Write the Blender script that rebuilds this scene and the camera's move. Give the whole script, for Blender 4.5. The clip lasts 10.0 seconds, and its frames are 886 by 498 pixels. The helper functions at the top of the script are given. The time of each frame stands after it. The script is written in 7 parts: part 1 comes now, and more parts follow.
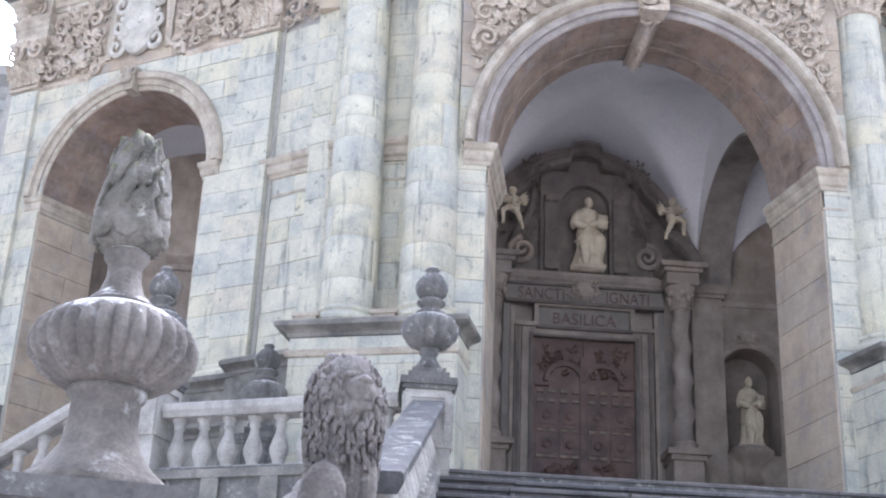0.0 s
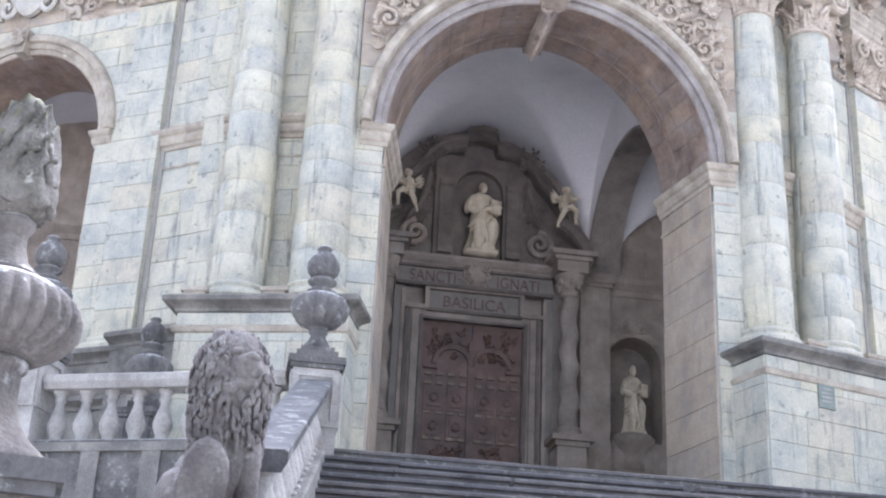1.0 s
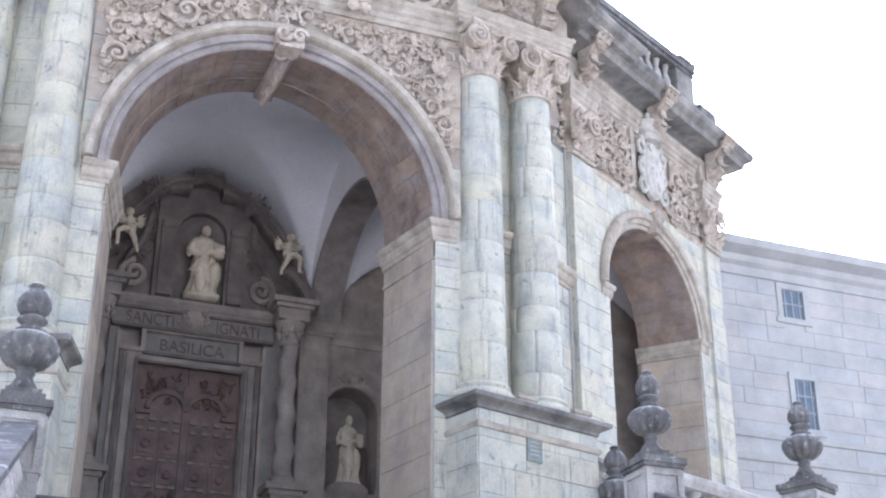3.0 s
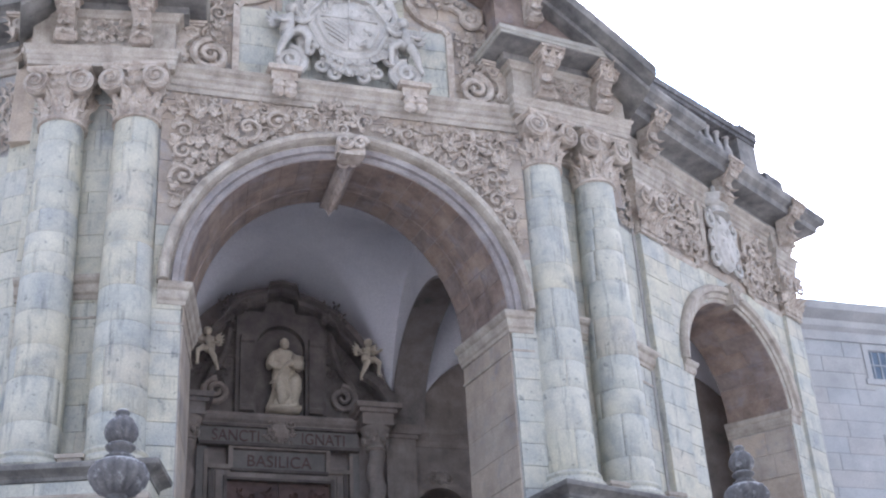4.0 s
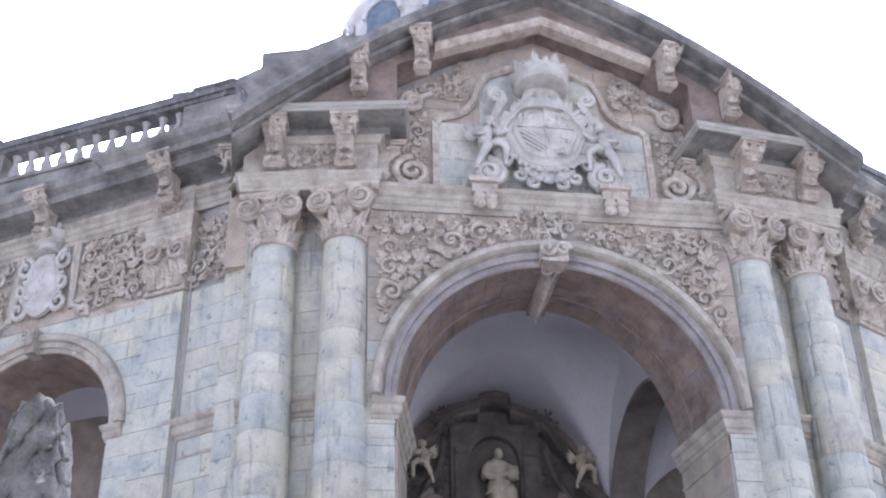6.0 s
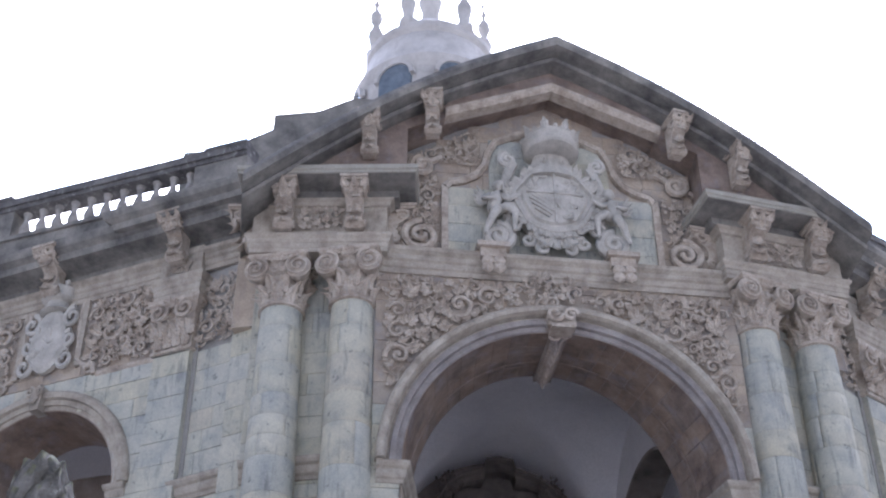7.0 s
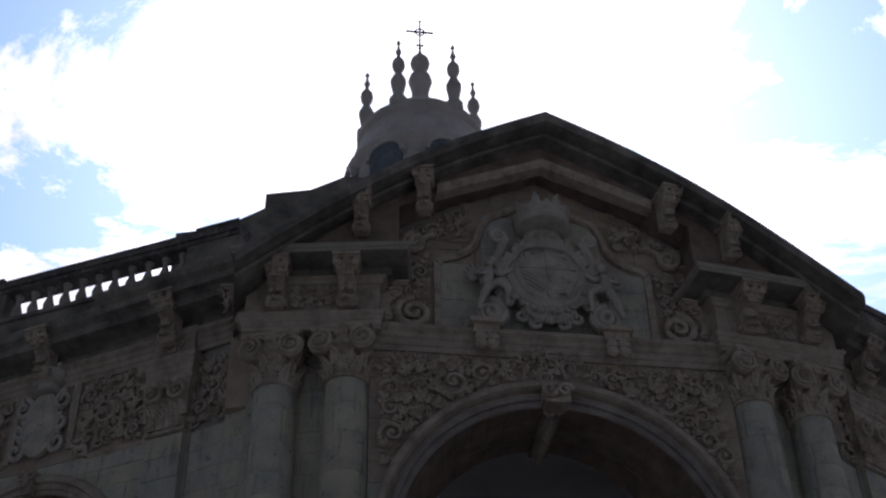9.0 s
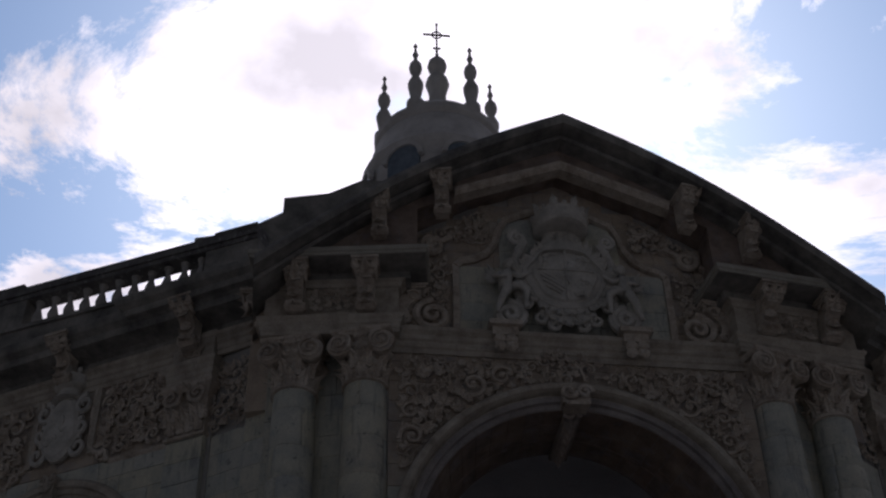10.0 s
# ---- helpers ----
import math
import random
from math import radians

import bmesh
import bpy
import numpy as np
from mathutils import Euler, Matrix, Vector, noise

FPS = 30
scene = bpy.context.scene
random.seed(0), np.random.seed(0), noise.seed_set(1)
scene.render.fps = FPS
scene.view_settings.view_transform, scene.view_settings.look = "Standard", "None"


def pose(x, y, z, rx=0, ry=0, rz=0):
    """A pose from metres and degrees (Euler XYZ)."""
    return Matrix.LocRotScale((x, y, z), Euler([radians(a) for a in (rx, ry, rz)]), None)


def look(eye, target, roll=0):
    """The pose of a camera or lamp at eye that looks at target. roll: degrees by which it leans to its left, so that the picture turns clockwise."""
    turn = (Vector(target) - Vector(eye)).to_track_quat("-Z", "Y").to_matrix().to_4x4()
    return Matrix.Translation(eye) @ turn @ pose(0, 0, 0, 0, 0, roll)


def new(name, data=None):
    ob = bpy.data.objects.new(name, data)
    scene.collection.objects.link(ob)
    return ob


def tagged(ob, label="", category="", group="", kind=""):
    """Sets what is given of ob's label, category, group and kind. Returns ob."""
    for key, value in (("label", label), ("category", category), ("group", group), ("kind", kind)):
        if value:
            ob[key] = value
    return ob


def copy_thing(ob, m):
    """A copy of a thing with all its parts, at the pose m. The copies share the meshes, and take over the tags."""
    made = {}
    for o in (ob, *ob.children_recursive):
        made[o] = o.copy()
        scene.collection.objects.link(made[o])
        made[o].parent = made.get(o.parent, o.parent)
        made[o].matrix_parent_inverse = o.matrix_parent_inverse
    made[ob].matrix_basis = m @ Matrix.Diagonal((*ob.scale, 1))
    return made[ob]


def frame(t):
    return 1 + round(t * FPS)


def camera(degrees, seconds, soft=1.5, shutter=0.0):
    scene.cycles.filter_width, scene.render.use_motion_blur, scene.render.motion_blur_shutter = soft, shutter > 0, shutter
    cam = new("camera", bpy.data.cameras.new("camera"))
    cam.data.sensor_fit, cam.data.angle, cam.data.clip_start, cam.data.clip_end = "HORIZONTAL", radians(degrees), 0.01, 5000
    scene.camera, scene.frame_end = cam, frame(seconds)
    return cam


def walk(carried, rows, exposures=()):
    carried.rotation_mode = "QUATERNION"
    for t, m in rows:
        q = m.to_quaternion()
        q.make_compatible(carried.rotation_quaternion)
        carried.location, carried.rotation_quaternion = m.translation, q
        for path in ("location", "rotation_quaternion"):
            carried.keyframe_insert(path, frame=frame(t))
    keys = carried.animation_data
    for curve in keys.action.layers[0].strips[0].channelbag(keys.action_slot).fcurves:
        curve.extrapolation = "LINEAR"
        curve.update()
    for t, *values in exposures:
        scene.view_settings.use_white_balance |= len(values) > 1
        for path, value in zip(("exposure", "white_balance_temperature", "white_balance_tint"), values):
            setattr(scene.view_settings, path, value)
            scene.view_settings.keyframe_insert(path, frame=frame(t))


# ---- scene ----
cam = camera(36.17, 10.0, soft=2.2)
PATH = [
    (0.0, pose(-5.658, -23.281, -6.100, 113.25, -2.25, -4.75)),
    (0.5, pose(-5.658, -23.281, -6.100, 112.91, -2.23, -6.64)),
    (1.0, pose(-5.658, -23.281, -6.100, 112.67, -2.50, -9.76)),
    (1.5, pose(-5.658, -23.281, -6.100, 112.35, -2.92, -14.36)),
    (2.0, pose(-5.658, -23.281, -6.100, 112.03, -1.94, -17.77)),
    (2.5, pose(-5.658, -23.281, -6.100, 112.17, -1.25, -20.44)),
    (2.7, pose(-5.658, -23.281, -6.100, 113.19, -1.01, -21.45)),
    (3.8, pose(-5.658, -23.281, -6.100, 118.48, 2.74, -18.19)),
    (4.0, pose(-5.658, -23.281, -6.100, 119.10, 3.02, -16.38)),
    (4.5, pose(-5.658, -23.281, -6.100, 120.20, 2.78, -13.32)),
    (5.0, pose(-5.658, -23.281, -6.100, 121.64, 2.33, -9.67)),
    (5.5, pose(-5.658, -23.281, -6.100, 122.81, 1.99, -7.58)),
    (7.0, pose(-5.658, -23.281, -6.100, 126.63, 0.13, -7.65)),
    (7.5, pose(-5.658, -23.281, -6.100, 128.12, 0.55, -7.72)),
    (8.0, pose(-5.658, -23.281, -6.100, 129.04, 0.71, -7.59)),
    (8.5, pose(-5.658, -23.281, -6.100, 129.54, 0.80, -7.62)),
    (9.0, pose(-5.658, -23.281, -6.100, 129.86, 0.98, -7.38)),
    (9.5, pose(-5.658, -23.281, -6.100, 130.04, 1.03, -6.79)),
    (10.0, pose(-5.658, -23.281, -6.100, 129.99, 0.80, -6.52)),
]

walk(cam, PATH, [(0.0, 1.36, 6080, 23), (2.5, 1.48, 5980, 23), (4.0, 0.88, 5850, 25), (4.5, 0.92, 5850, 26), (5.5, 0.98, 5800, 28), (7.0, 0.2, 5850, 26), (7.6, -0.75, 5900, 24), (8.5, -2.2, 5950, 22), (9.2, -3.05, 6150, 24), (10.0, -3.45, 6250, 25)])

# ---- light ----
SUN_AZ, SUN_EL = 11.0, 44.6
world = bpy.data.worlds.new("sky")
scene.world = world
world.use_nodes = True
wn, wl = world.node_tree.nodes, world.node_tree.links
wn.clear()
sky = wn.new("ShaderNodeTexSky")
sky.sky_type, sky.sun_disc = "NISHITA", False
sky.sun_elevation, sky.sun_rotation = radians(SUN_EL), radians(SUN_AZ)
sky.air_density, sky.dust_density, sky.ozone_density = 1.0, 0.4, 1.2
coord = wn.new("ShaderNodeTexCoord")
split = wn.new("ShaderNodeSeparateXYZ")
wl.new(coord.outputs["Generated"], split.inputs[0])
lift = wn.new("ShaderNodeMath")
lift.operation, lift.inputs[1].default_value = "ADD", 0.18
wl.new(split.outputs["Z"], lift.inputs[0])
flat = wn.new("ShaderNodeVectorMath")
flat.operation = "DIVIDE"
spread = wn.new("ShaderNodeCombineXYZ")
for k in range(3):
    wl.new(lift.outputs[0], spread.inputs[k])
wl.new(coord.outputs["Generated"], flat.inputs[0])
wl.new(spread.outputs[0], flat.inputs[1])
puffs = wn.new("ShaderNodeTexNoise")
puffs.inputs["Scale"].default_value, puffs.inputs["Detail"].default_value = 3.1, 10.0
puffs.inputs["Roughness"].default_value, puffs.inputs["Distortion"].default_value = 0.68, 0.45
drift = wn.new("ShaderNodeVectorMath")
drift.operation, drift.inputs[1].default_value = "ADD", (1.14, 3.98, 0.0)
wl.new(flat.outputs[0], drift.inputs[0])
wl.new(drift.outputs[0], puffs.inputs["Vector"])
cover = wn.new("ShaderNodeMapRange")
cover.inputs["From Min"].default_value, cover.inputs["From Max"].default_value = 0.475, 0.535
cloud = wn.new("ShaderNodeMixRGB")
toward = wn.new("ShaderNodeVectorMath")
toward.operation = "DOT_PRODUCT"
toward.inputs[1].default_value = (math.sin(radians(SUN_AZ)) * math.cos(radians(SUN_EL)), math.cos(radians(SUN_AZ)) * math.cos(radians(SUN_EL)), math.sin(radians(SUN_EL)))
wl.new(coord.outputs["Generated"], toward.inputs[0])
glow = wn.new("ShaderNodeMapRange")
glow.inputs["From Min"].default_value, glow.inputs["From Max"].default_value = 0.2, 1.0
glow.inputs["To Min"].default_value, glow.inputs["To Max"].default_value = 0.0, 1.0
wl.new(toward.outputs["Value"], glow.inputs["Value"])
steep = wn.new("ShaderNodeMath")
steep.operation, steep.inputs[1].default_value = "POWER", 3.0
wl.new(glow.outputs[0], steep.inputs[0])
lit = wn.new("ShaderNodeMapRange")
lit.inputs["To Min"].default_value, lit.inputs["To Max"].default_value = 5.0, 125.0
wl.new(steep.outputs[0], lit.inputs["Value"])
folds = wn.new("ShaderNodeTexNoise")
folds.inputs["Scale"].default_value, folds.inputs["Detail"].default_value = 7.0, 8.0
wl.new(flat.outputs[0], folds.inputs["Vector"])
shade = wn.new("ShaderNodeMapRange")
shade.inputs["From Min"].default_value, shade.inputs["From Max"].default_value = 0.35, 0.6
shade.inputs["To Min"].default_value, shade.inputs["To Max"].default_value = 0.62, 1.1
wl.new(folds.outputs["Fac"], shade.inputs["Value"])
bright = wn.new("ShaderNodeMath")
bright.operation = "MULTIPLY"
wl.new(lit.outputs[0], bright.inputs[0])
wl.new(shade.outputs[0], bright.inputs[1])
wl.new(bright.outputs[0], cloud.inputs["Color2"])
wl.new(cover.outputs[0], cloud.inputs["Fac"])
gather = wn.new("ShaderNodeMath")
gather.operation, gather.inputs[1].default_value = "MULTIPLY_ADD", 0.045
wl.new(steep.outputs[0], gather.inputs[0])
wl.new(puffs.outputs["Fac"], gather.inputs[2])
wl.new(gather.outputs[0], cover.inputs["Value"])
deep = wn.new("ShaderNodeMixRGB")
deep.inputs["Color1"].default_value, deep.inputs["Color2"].default_value = (1.5, 1.6, 1.5, 1), (12.0, 14.2, 13.6, 1)
wl.new(steep.outputs[0], deep.inputs["Fac"])
azure = wn.new("ShaderNodeMixRGB")
azure.blend_type, azure.inputs["Fac"].default_value = "MULTIPLY", 1.0
wl.new(sky.outputs[0], azure.inputs["Color1"])
wl.new(deep.outputs[0], azure.inputs["Color2"])
wl.new(azure.outputs[0], cloud.inputs["Color1"])
back = wn.new("ShaderNodeBackground")
back.inputs["Strength"].default_value = 0.12
wl.new(cloud.outputs[0], back.inputs["Color"])
wout = wn.new("ShaderNodeOutputWorld")
wl.new(back.outputs[0], wout.inputs[0])

sun_data = bpy.data.lights.new("sun", "SUN")
sun_data.energy, sun_data.angle, sun_data.color = 3.5, radians(0.6), (1.0, 0.95, 0.87)
sun = new("sun", sun_data)
sa, se = radians(SUN_AZ), radians(SUN_EL)
SUN_DIR = Vector((math.sin(sa) * math.cos(se), math.cos(sa) * math.cos(se), math.sin(se)))
sun.matrix_world = look(SUN_DIR * 200, (0, 0, 0))

# ---- materials ----


def mat(name, cols, scale=1.2, rough=0.85, bump=0.25, tint=0.0, tints=None, streak=0.0, streak_col=(0.03, 0.03, 0.028), spots=0.0, spot_col=(0.6, 0.6, 0.56), grain=40, metal=0.0, streak_scale=(3.2, 3.2, 0.55), spot_scale=7.0, spot_range=(0.56, 0.64), crust=0.0, crust_col=(0.72, 0.72, 0.7), crust_from=0.45):
    """Weathered surface: two scales of mottling, vertical streaks, lichen spots, fine bump, and a tint for each piece."""
    m = bpy.data.materials.new(name)
    m.use_nodes = True
    n, l = m.node_tree.nodes, m.node_tree.links
    bsdf = n["Principled BSDF"]
    bsdf.inputs["Roughness"].default_value, bsdf.inputs["Metallic"].default_value = rough, metal
    geo = n.new("ShaderNodeNewGeometry")
    big = n.new("ShaderNodeTexNoise")
    big.inputs["Scale"].default_value, big.inputs["Detail"].default_value, big.inputs["Roughness"].default_value = scale, 8, 0.65
    l.new(geo.outputs["Position"], big.inputs["Vector"])
    ramp = n.new("ShaderNodeValToRGB")
    while len(ramp.color_ramp.elements) < len(cols):
        ramp.color_ramp.elements.new(0.5)
    for k, c in enumerate(cols):
        ramp.color_ramp.elements[k].position = 0.3 + 0.4 * k / max(1, len(cols) - 1)
        ramp.color_ramp.elements[k].color = (*c, 1)
    l.new(big.outputs["Fac"], ramp.inputs["Fac"])
    col = ramp.outputs["Color"]
    if tint:
        info = n.new("ShaderNodeObjectInfo")
        tr = n.new("ShaderNodeValToRGB")
        tr.color_ramp.interpolation = "CONSTANT"
        while len(tr.color_ramp.elements) < len(tints):
            tr.color_ramp.elements.new(0.5)
        for k, c in enumerate(tints):
            tr.color_ramp.elements[k].position = k / len(tints)
            tr.color_ramp.elements[k].color = (*c, 1)
        l.new(info.outputs["Random"], tr.inputs["Fac"])
        mx = n.new("ShaderNodeMixRGB")
        mx.blend_type, mx.inputs["Fac"].default_value = "MULTIPLY", tint
        l.new(col, mx.inputs["Color1"])
        l.new(tr.outputs["Color"], mx.inputs["Color2"])
        col = mx.outputs["Color"]
    fine = n.new("ShaderNodeTexNoise")
    fine.inputs["Scale"].default_value, fine.inputs["Detail"].default_value = grain, 6
    l.new(geo.outputs["Position"], fine.inputs["Vector"])
    fm = n.new("ShaderNodeMapRange")
    fm.inputs["From Min"].default_value, fm.inputs["From Max"].default_value = 0.3, 0.7
    fm.inputs["To Min"].default_value, fm.inputs["To Max"].default_value = 0.82, 1.12
    l.new(fine.outputs["Fac"], fm.inputs["Value"])
    mg = n.new("ShaderNodeMixRGB")
    mg.blend_type, mg.inputs["Fac"].default_value = "MULTIPLY", 1.0
    l.new(col, mg.inputs["Color1"])
    l.new(fm.outputs[0], mg.inputs["Color2"])
    col = mg.outputs["Color"]
    if streak:
        mapping = n.new("ShaderNodeMapping")
        mapping.inputs["Scale"].default_value = streak_scale
        l.new(geo.outputs["Position"], mapping.inputs["Vector"])
        sn = n.new("ShaderNodeTexNoise")
        sn.inputs["Scale"].default_value, sn.inputs["Detail"].default_value, sn.inputs["Roughness"].default_value = 1.0, 9, 0.72
        l.new(mapping.outputs[0], sn.inputs["Vector"])
        sr = n.new("ShaderNodeMapRange")
        sr.inputs["From Min"].default_value, sr.inputs["From Max"].default_value, sr.inputs["To Max"].default_value = 0.54, 0.72, streak
        l.new(sn.outputs["Fac"], sr.inputs["Value"])
        ms = n.new("ShaderNodeMixRGB")
        ms.inputs["Color2"].default_value = (*streak_col, 1)
        l.new(sr.outputs[0], ms.inputs["Fac"])
        l.new(col, ms.inputs["Color1"])
        col = ms.outputs["Color"]
    if spots:
        pn = n.new("ShaderNodeTexNoise")
        pn.inputs["Scale"].default_value, pn.inputs["Detail"].default_value, pn.inputs["Roughness"].default_value = spot_scale, 7, 0.7
        l.new(geo.outputs["Position"], pn.inputs["Vector"])
        pr = n.new("ShaderNodeMapRange")
        pr.inputs["From Min"].default_value, pr.inputs["From Max"].default_value, pr.inputs["To Max"].default_value = *spot_range, spots
        l.new(pn.outputs["Fac"], pr.inputs["Value"])
        mp = n.new("ShaderNodeMixRGB")
        mp.inputs["Color2"].default_value = (*spot_col, 1)
        l.new(pr.outputs[0], mp.inputs["Fac"])
        l.new(col, mp.inputs["Color1"])
        col = mp.outputs["Color"]
    if crust:
        up = n.new("ShaderNodeSeparateXYZ")
        l.new(geo.outputs["Normal"], up.inputs[0])
        cn = n.new("ShaderNodeTexNoise")
        cn.inputs["Scale"].default_value, cn.inputs["Detail"].default_value, cn.inputs["Roughness"].default_value = 9.0, 8, 0.7
        l.new(geo.outputs["Position"], cn.inputs["Vector"])
        ca = n.new("ShaderNodeMath")
        ca.operation, ca.inputs[1].default_value = "MULTIPLY_ADD", 1.5
        l.new(cn.outputs["Fac"], ca.inputs[0])
        l.new(up.outputs["Z"], ca.inputs[2])
        cr = n.new("ShaderNodeMapRange")
        cr.inputs["From Min"].default_value, cr.inputs["From Max"].default_value, cr.inputs["To Max"].default_value = crust_from + 0.75, crust_from + 0.95, crust
        l.new(ca.outputs[0], cr.inputs["Value"])
        mc = n.new("ShaderNodeMixRGB")
        mc.inputs["Color2"].default_value = (*crust_col, 1)
        l.new(cr.outputs[0], mc.inputs["Fac"])
        l.new(col, mc.inputs["Color1"])
        col = mc.outputs["Color"]
    l.new(col, bsdf.inputs["Base Color"])
    if bump:
        b = n.new("ShaderNodeBump")
        b.inputs["Strength"].default_value, b.inputs["Distance"].default_value = bump, 0.02
        l.new(fine.outputs["Fac"], b.inputs["Height"])
        l.new(b.outputs[0], bsdf.inputs["Normal"])
    return m


ASHLAR = [(1.02, 1.0, 0.96), (0.92, 0.94, 0.98), (1.03, 1.0, 0.91), (0.97, 0.98, 0.99), (1.06, 1.05, 1.03), (0.85, 0.88, 0.92), (1.02, 0.98, 0.9), (1.0, 1.0, 0.98), (0.98, 0.93, 0.88), (1.0, 0.99, 0.97), (0.94, 0.96, 0.97)]
WARM = [(1.0, 0.96, 0.92), (0.88, 0.87, 0.88), (1.05, 0.98, 0.9), (0.95, 0.9, 0.86), (0.82, 0.84, 0.88)]
M_PALE = mat("pale_limestone", [(0.34, 0.35, 0.325), (0.49, 0.482, 0.405), (0.585, 0.565, 0.462)], 1.9, tint=0.8, tints=ASHLAR, streak=0.85, streak_col=(0.15, 0.16, 0.155), streak_scale=(6.0, 6.0, 0.8), bump=0.55, spots=0.7, spot_col=(0.15, 0.16, 0.155), spot_scale=5.0, spot_range=(0.6, 0.66))
M_JOINT = mat("mortar_joint", [(0.28, 0.27, 0.25), (0.4, 0.385, 0.35)], 2.0)
M_WARM = mat("warm_limestone", [(0.29, 0.245, 0.2), (0.43, 0.365, 0.29), (0.52, 0.455, 0.365)], 1.1, tint=0.45, tints=WARM, streak=0.5, streak_col=(0.2, 0.175, 0.16), streak_scale=(3.5, 3.5, 1.0), bump=0.4, spots=0.45, spot_col=(0.26, 0.27, 0.29), spot_scale=1.9, spot_range=(0.52, 0.66))
M_PINK = mat("rust_stained_limestone", [(0.15, 0.11, 0.09), (0.26, 0.2, 0.16), (0.37, 0.3, 0.24)], 1.8, tint=0.7, tints=WARM, streak=0.45, streak_col=(0.17, 0.14, 0.13), streak_scale=(2.5, 2.5, 1.6), bump=0.4, spots=0.45, spot_col=(0.27, 0.25, 0.26), spot_scale=2.2, spot_range=(0.53, 0.66))
M_CREAM = mat("cream_moulded_stone", [(0.25, 0.215, 0.172), (0.4, 0.352, 0.285), (0.51, 0.465, 0.385)], 2.2, streak=0.6, streak_col=(0.17, 0.15, 0.13), streak_scale=(4, 4, 2), bump=0.4)
M_ARCH = mat("stained_archivolt_stone", [(0.18, 0.155, 0.145), (0.29, 0.26, 0.24), (0.4, 0.37, 0.34)], 1.5, streak=0.6, streak_col=(0.16, 0.15, 0.15), streak_scale=(3, 3, 2), bump=0.4, spots=0.4, spot_col=(0.2, 0.19, 0.2), spot_scale=2.5, spot_range=(0.53, 0.66))
M_RAIL = mat("lichen_crusted_rail", [(0.03, 0.031, 0.032), (0.06, 0.06, 0.06), (0.11, 0.108, 0.105)], 2.4, bump=0.6, spots=0.6, spot_col=(0.34, 0.34, 0.32), spot_scale=4.0, spot_range=(0.55, 0.62), grain=30)
M_CARVED = mat("carved_limestone", [(0.25, 0.2, 0.155), (0.45, 0.385, 0.31), (0.58, 0.52, 0.44)], 2.6, streak=0.45, streak_col=(0.14, 0.11, 0.095), bump=0.45, grain=25, spots=0.4, spot_col=(0.5, 0.46, 0.4), spot_scale=5.0, spot_range=(0.54, 0.64))
# weathered ledges; also carries soffit shade on hood slabs and the raking underside
M_LEDGE = mat("weathered_shaded_ledge", [(0.07, 0.068, 0.065), (0.2, 0.19, 0.17), (0.34, 0.32, 0.28)], 1.3, streak=0.5, streak_col=(0.05, 0.05, 0.05), bump=0.5)
M_DARK = mat("lichened_stone", [(0.055, 0.052, 0.05), (0.12, 0.115, 0.11), (0.2, 0.19, 0.175)], 2.2, bump=0.6, spots=0.55, spot_col=(0.42, 0.42, 0.40), grain=30, crust=0.6, crust_col=(0.5, 0.5, 0.48), crust_from=0.6)
M_STEP = mat("worn_step_stone", [(0.06, 0.058, 0.06), (0.11, 0.105, 0.105), (0.16, 0.15, 0.145)], 1.6, bump=0.5, spots=0.3, spot_col=(0.3, 0.3, 0.29), tint=0.5, tints=[(0.8, 0.8, 0.82), (1, 1, 1), (1.15, 1.1, 1.05), (0.9, 0.92, 0.98)])
M_BAL = mat("baluster_stone", [(0.2, 0.19, 0.18), (0.38, 0.36, 0.33), (0.48, 0.46, 0.43)], 2.0, streak=0.5, streak_col=(0.09, 0.09, 0.09), bump=0.5)
M_LION = mat("dark_lichened_lion_stone", [(0.07, 0.06, 0.055), (0.13, 0.115, 0.105), (0.22, 0.2, 0.18)], 3.0, bump=0.7, spots=0.3, spot_col=(0.4, 0.39, 0.37), grain=28)
M_SHIELD = mat("pale_lip_stone", [(0.3, 0.28, 0.23), (0.4, 0.38, 0.32)], 3.0, bump=0.4)
M_PANEL = mat("inscribed_stone", [(0.17, 0.155, 0.14), (0.26, 0.235, 0.21)], 2.0)
M_FINIAL = mat("finial_stone", [(0.06, 0.054, 0.048), (0.14, 0.125, 0.11), (0.23, 0.208, 0.185)], 3.4, bump=0.7, spots=0.65, spot_col=(0.52, 0.52, 0.5), spot_scale=3.2, spot_range=(0.57, 0.66), grain=45, streak=0.4, streak_col=(0.05, 0.045, 0.04))
M_CRUST = mat("lichen_capped_stone", [(0.06, 0.054, 0.048), (0.14, 0.125, 0.11), (0.23, 0.208, 0.185)], 3.4, bump=0.7, spots=0.35, spot_col=(0.5, 0.5, 0.48), spot_scale=4.5, spot_range=(0.58, 0.66), grain=45, streak=0.4, streak_col=(0.05, 0.045, 0.04), crust=0.95, crust_from=0.66)
M_MOSS = mat("mossy_stone", [(0.055, 0.052, 0.042), (0.13, 0.121, 0.1), (0.22, 0.205, 0.178)], 5.0, bump=0.7, spots=0.6, spot_col=(0.5, 0.5, 0.45), spot_scale=9.0, spot_range=(0.6, 0.66), grain=45, crust=0.75, crust_col=(0.15, 0.15, 0.075), crust_from=0.42)
M_PLASTER = mat("grey_plaster", [(0.74, 0.73, 0.75), (0.81, 0.8, 0.81), (0.85, 0.84, 0.84)], 0.5, rough=0.9, bump=0.08, streak=0.12, streak_col=(0.3, 0.28, 0.28))
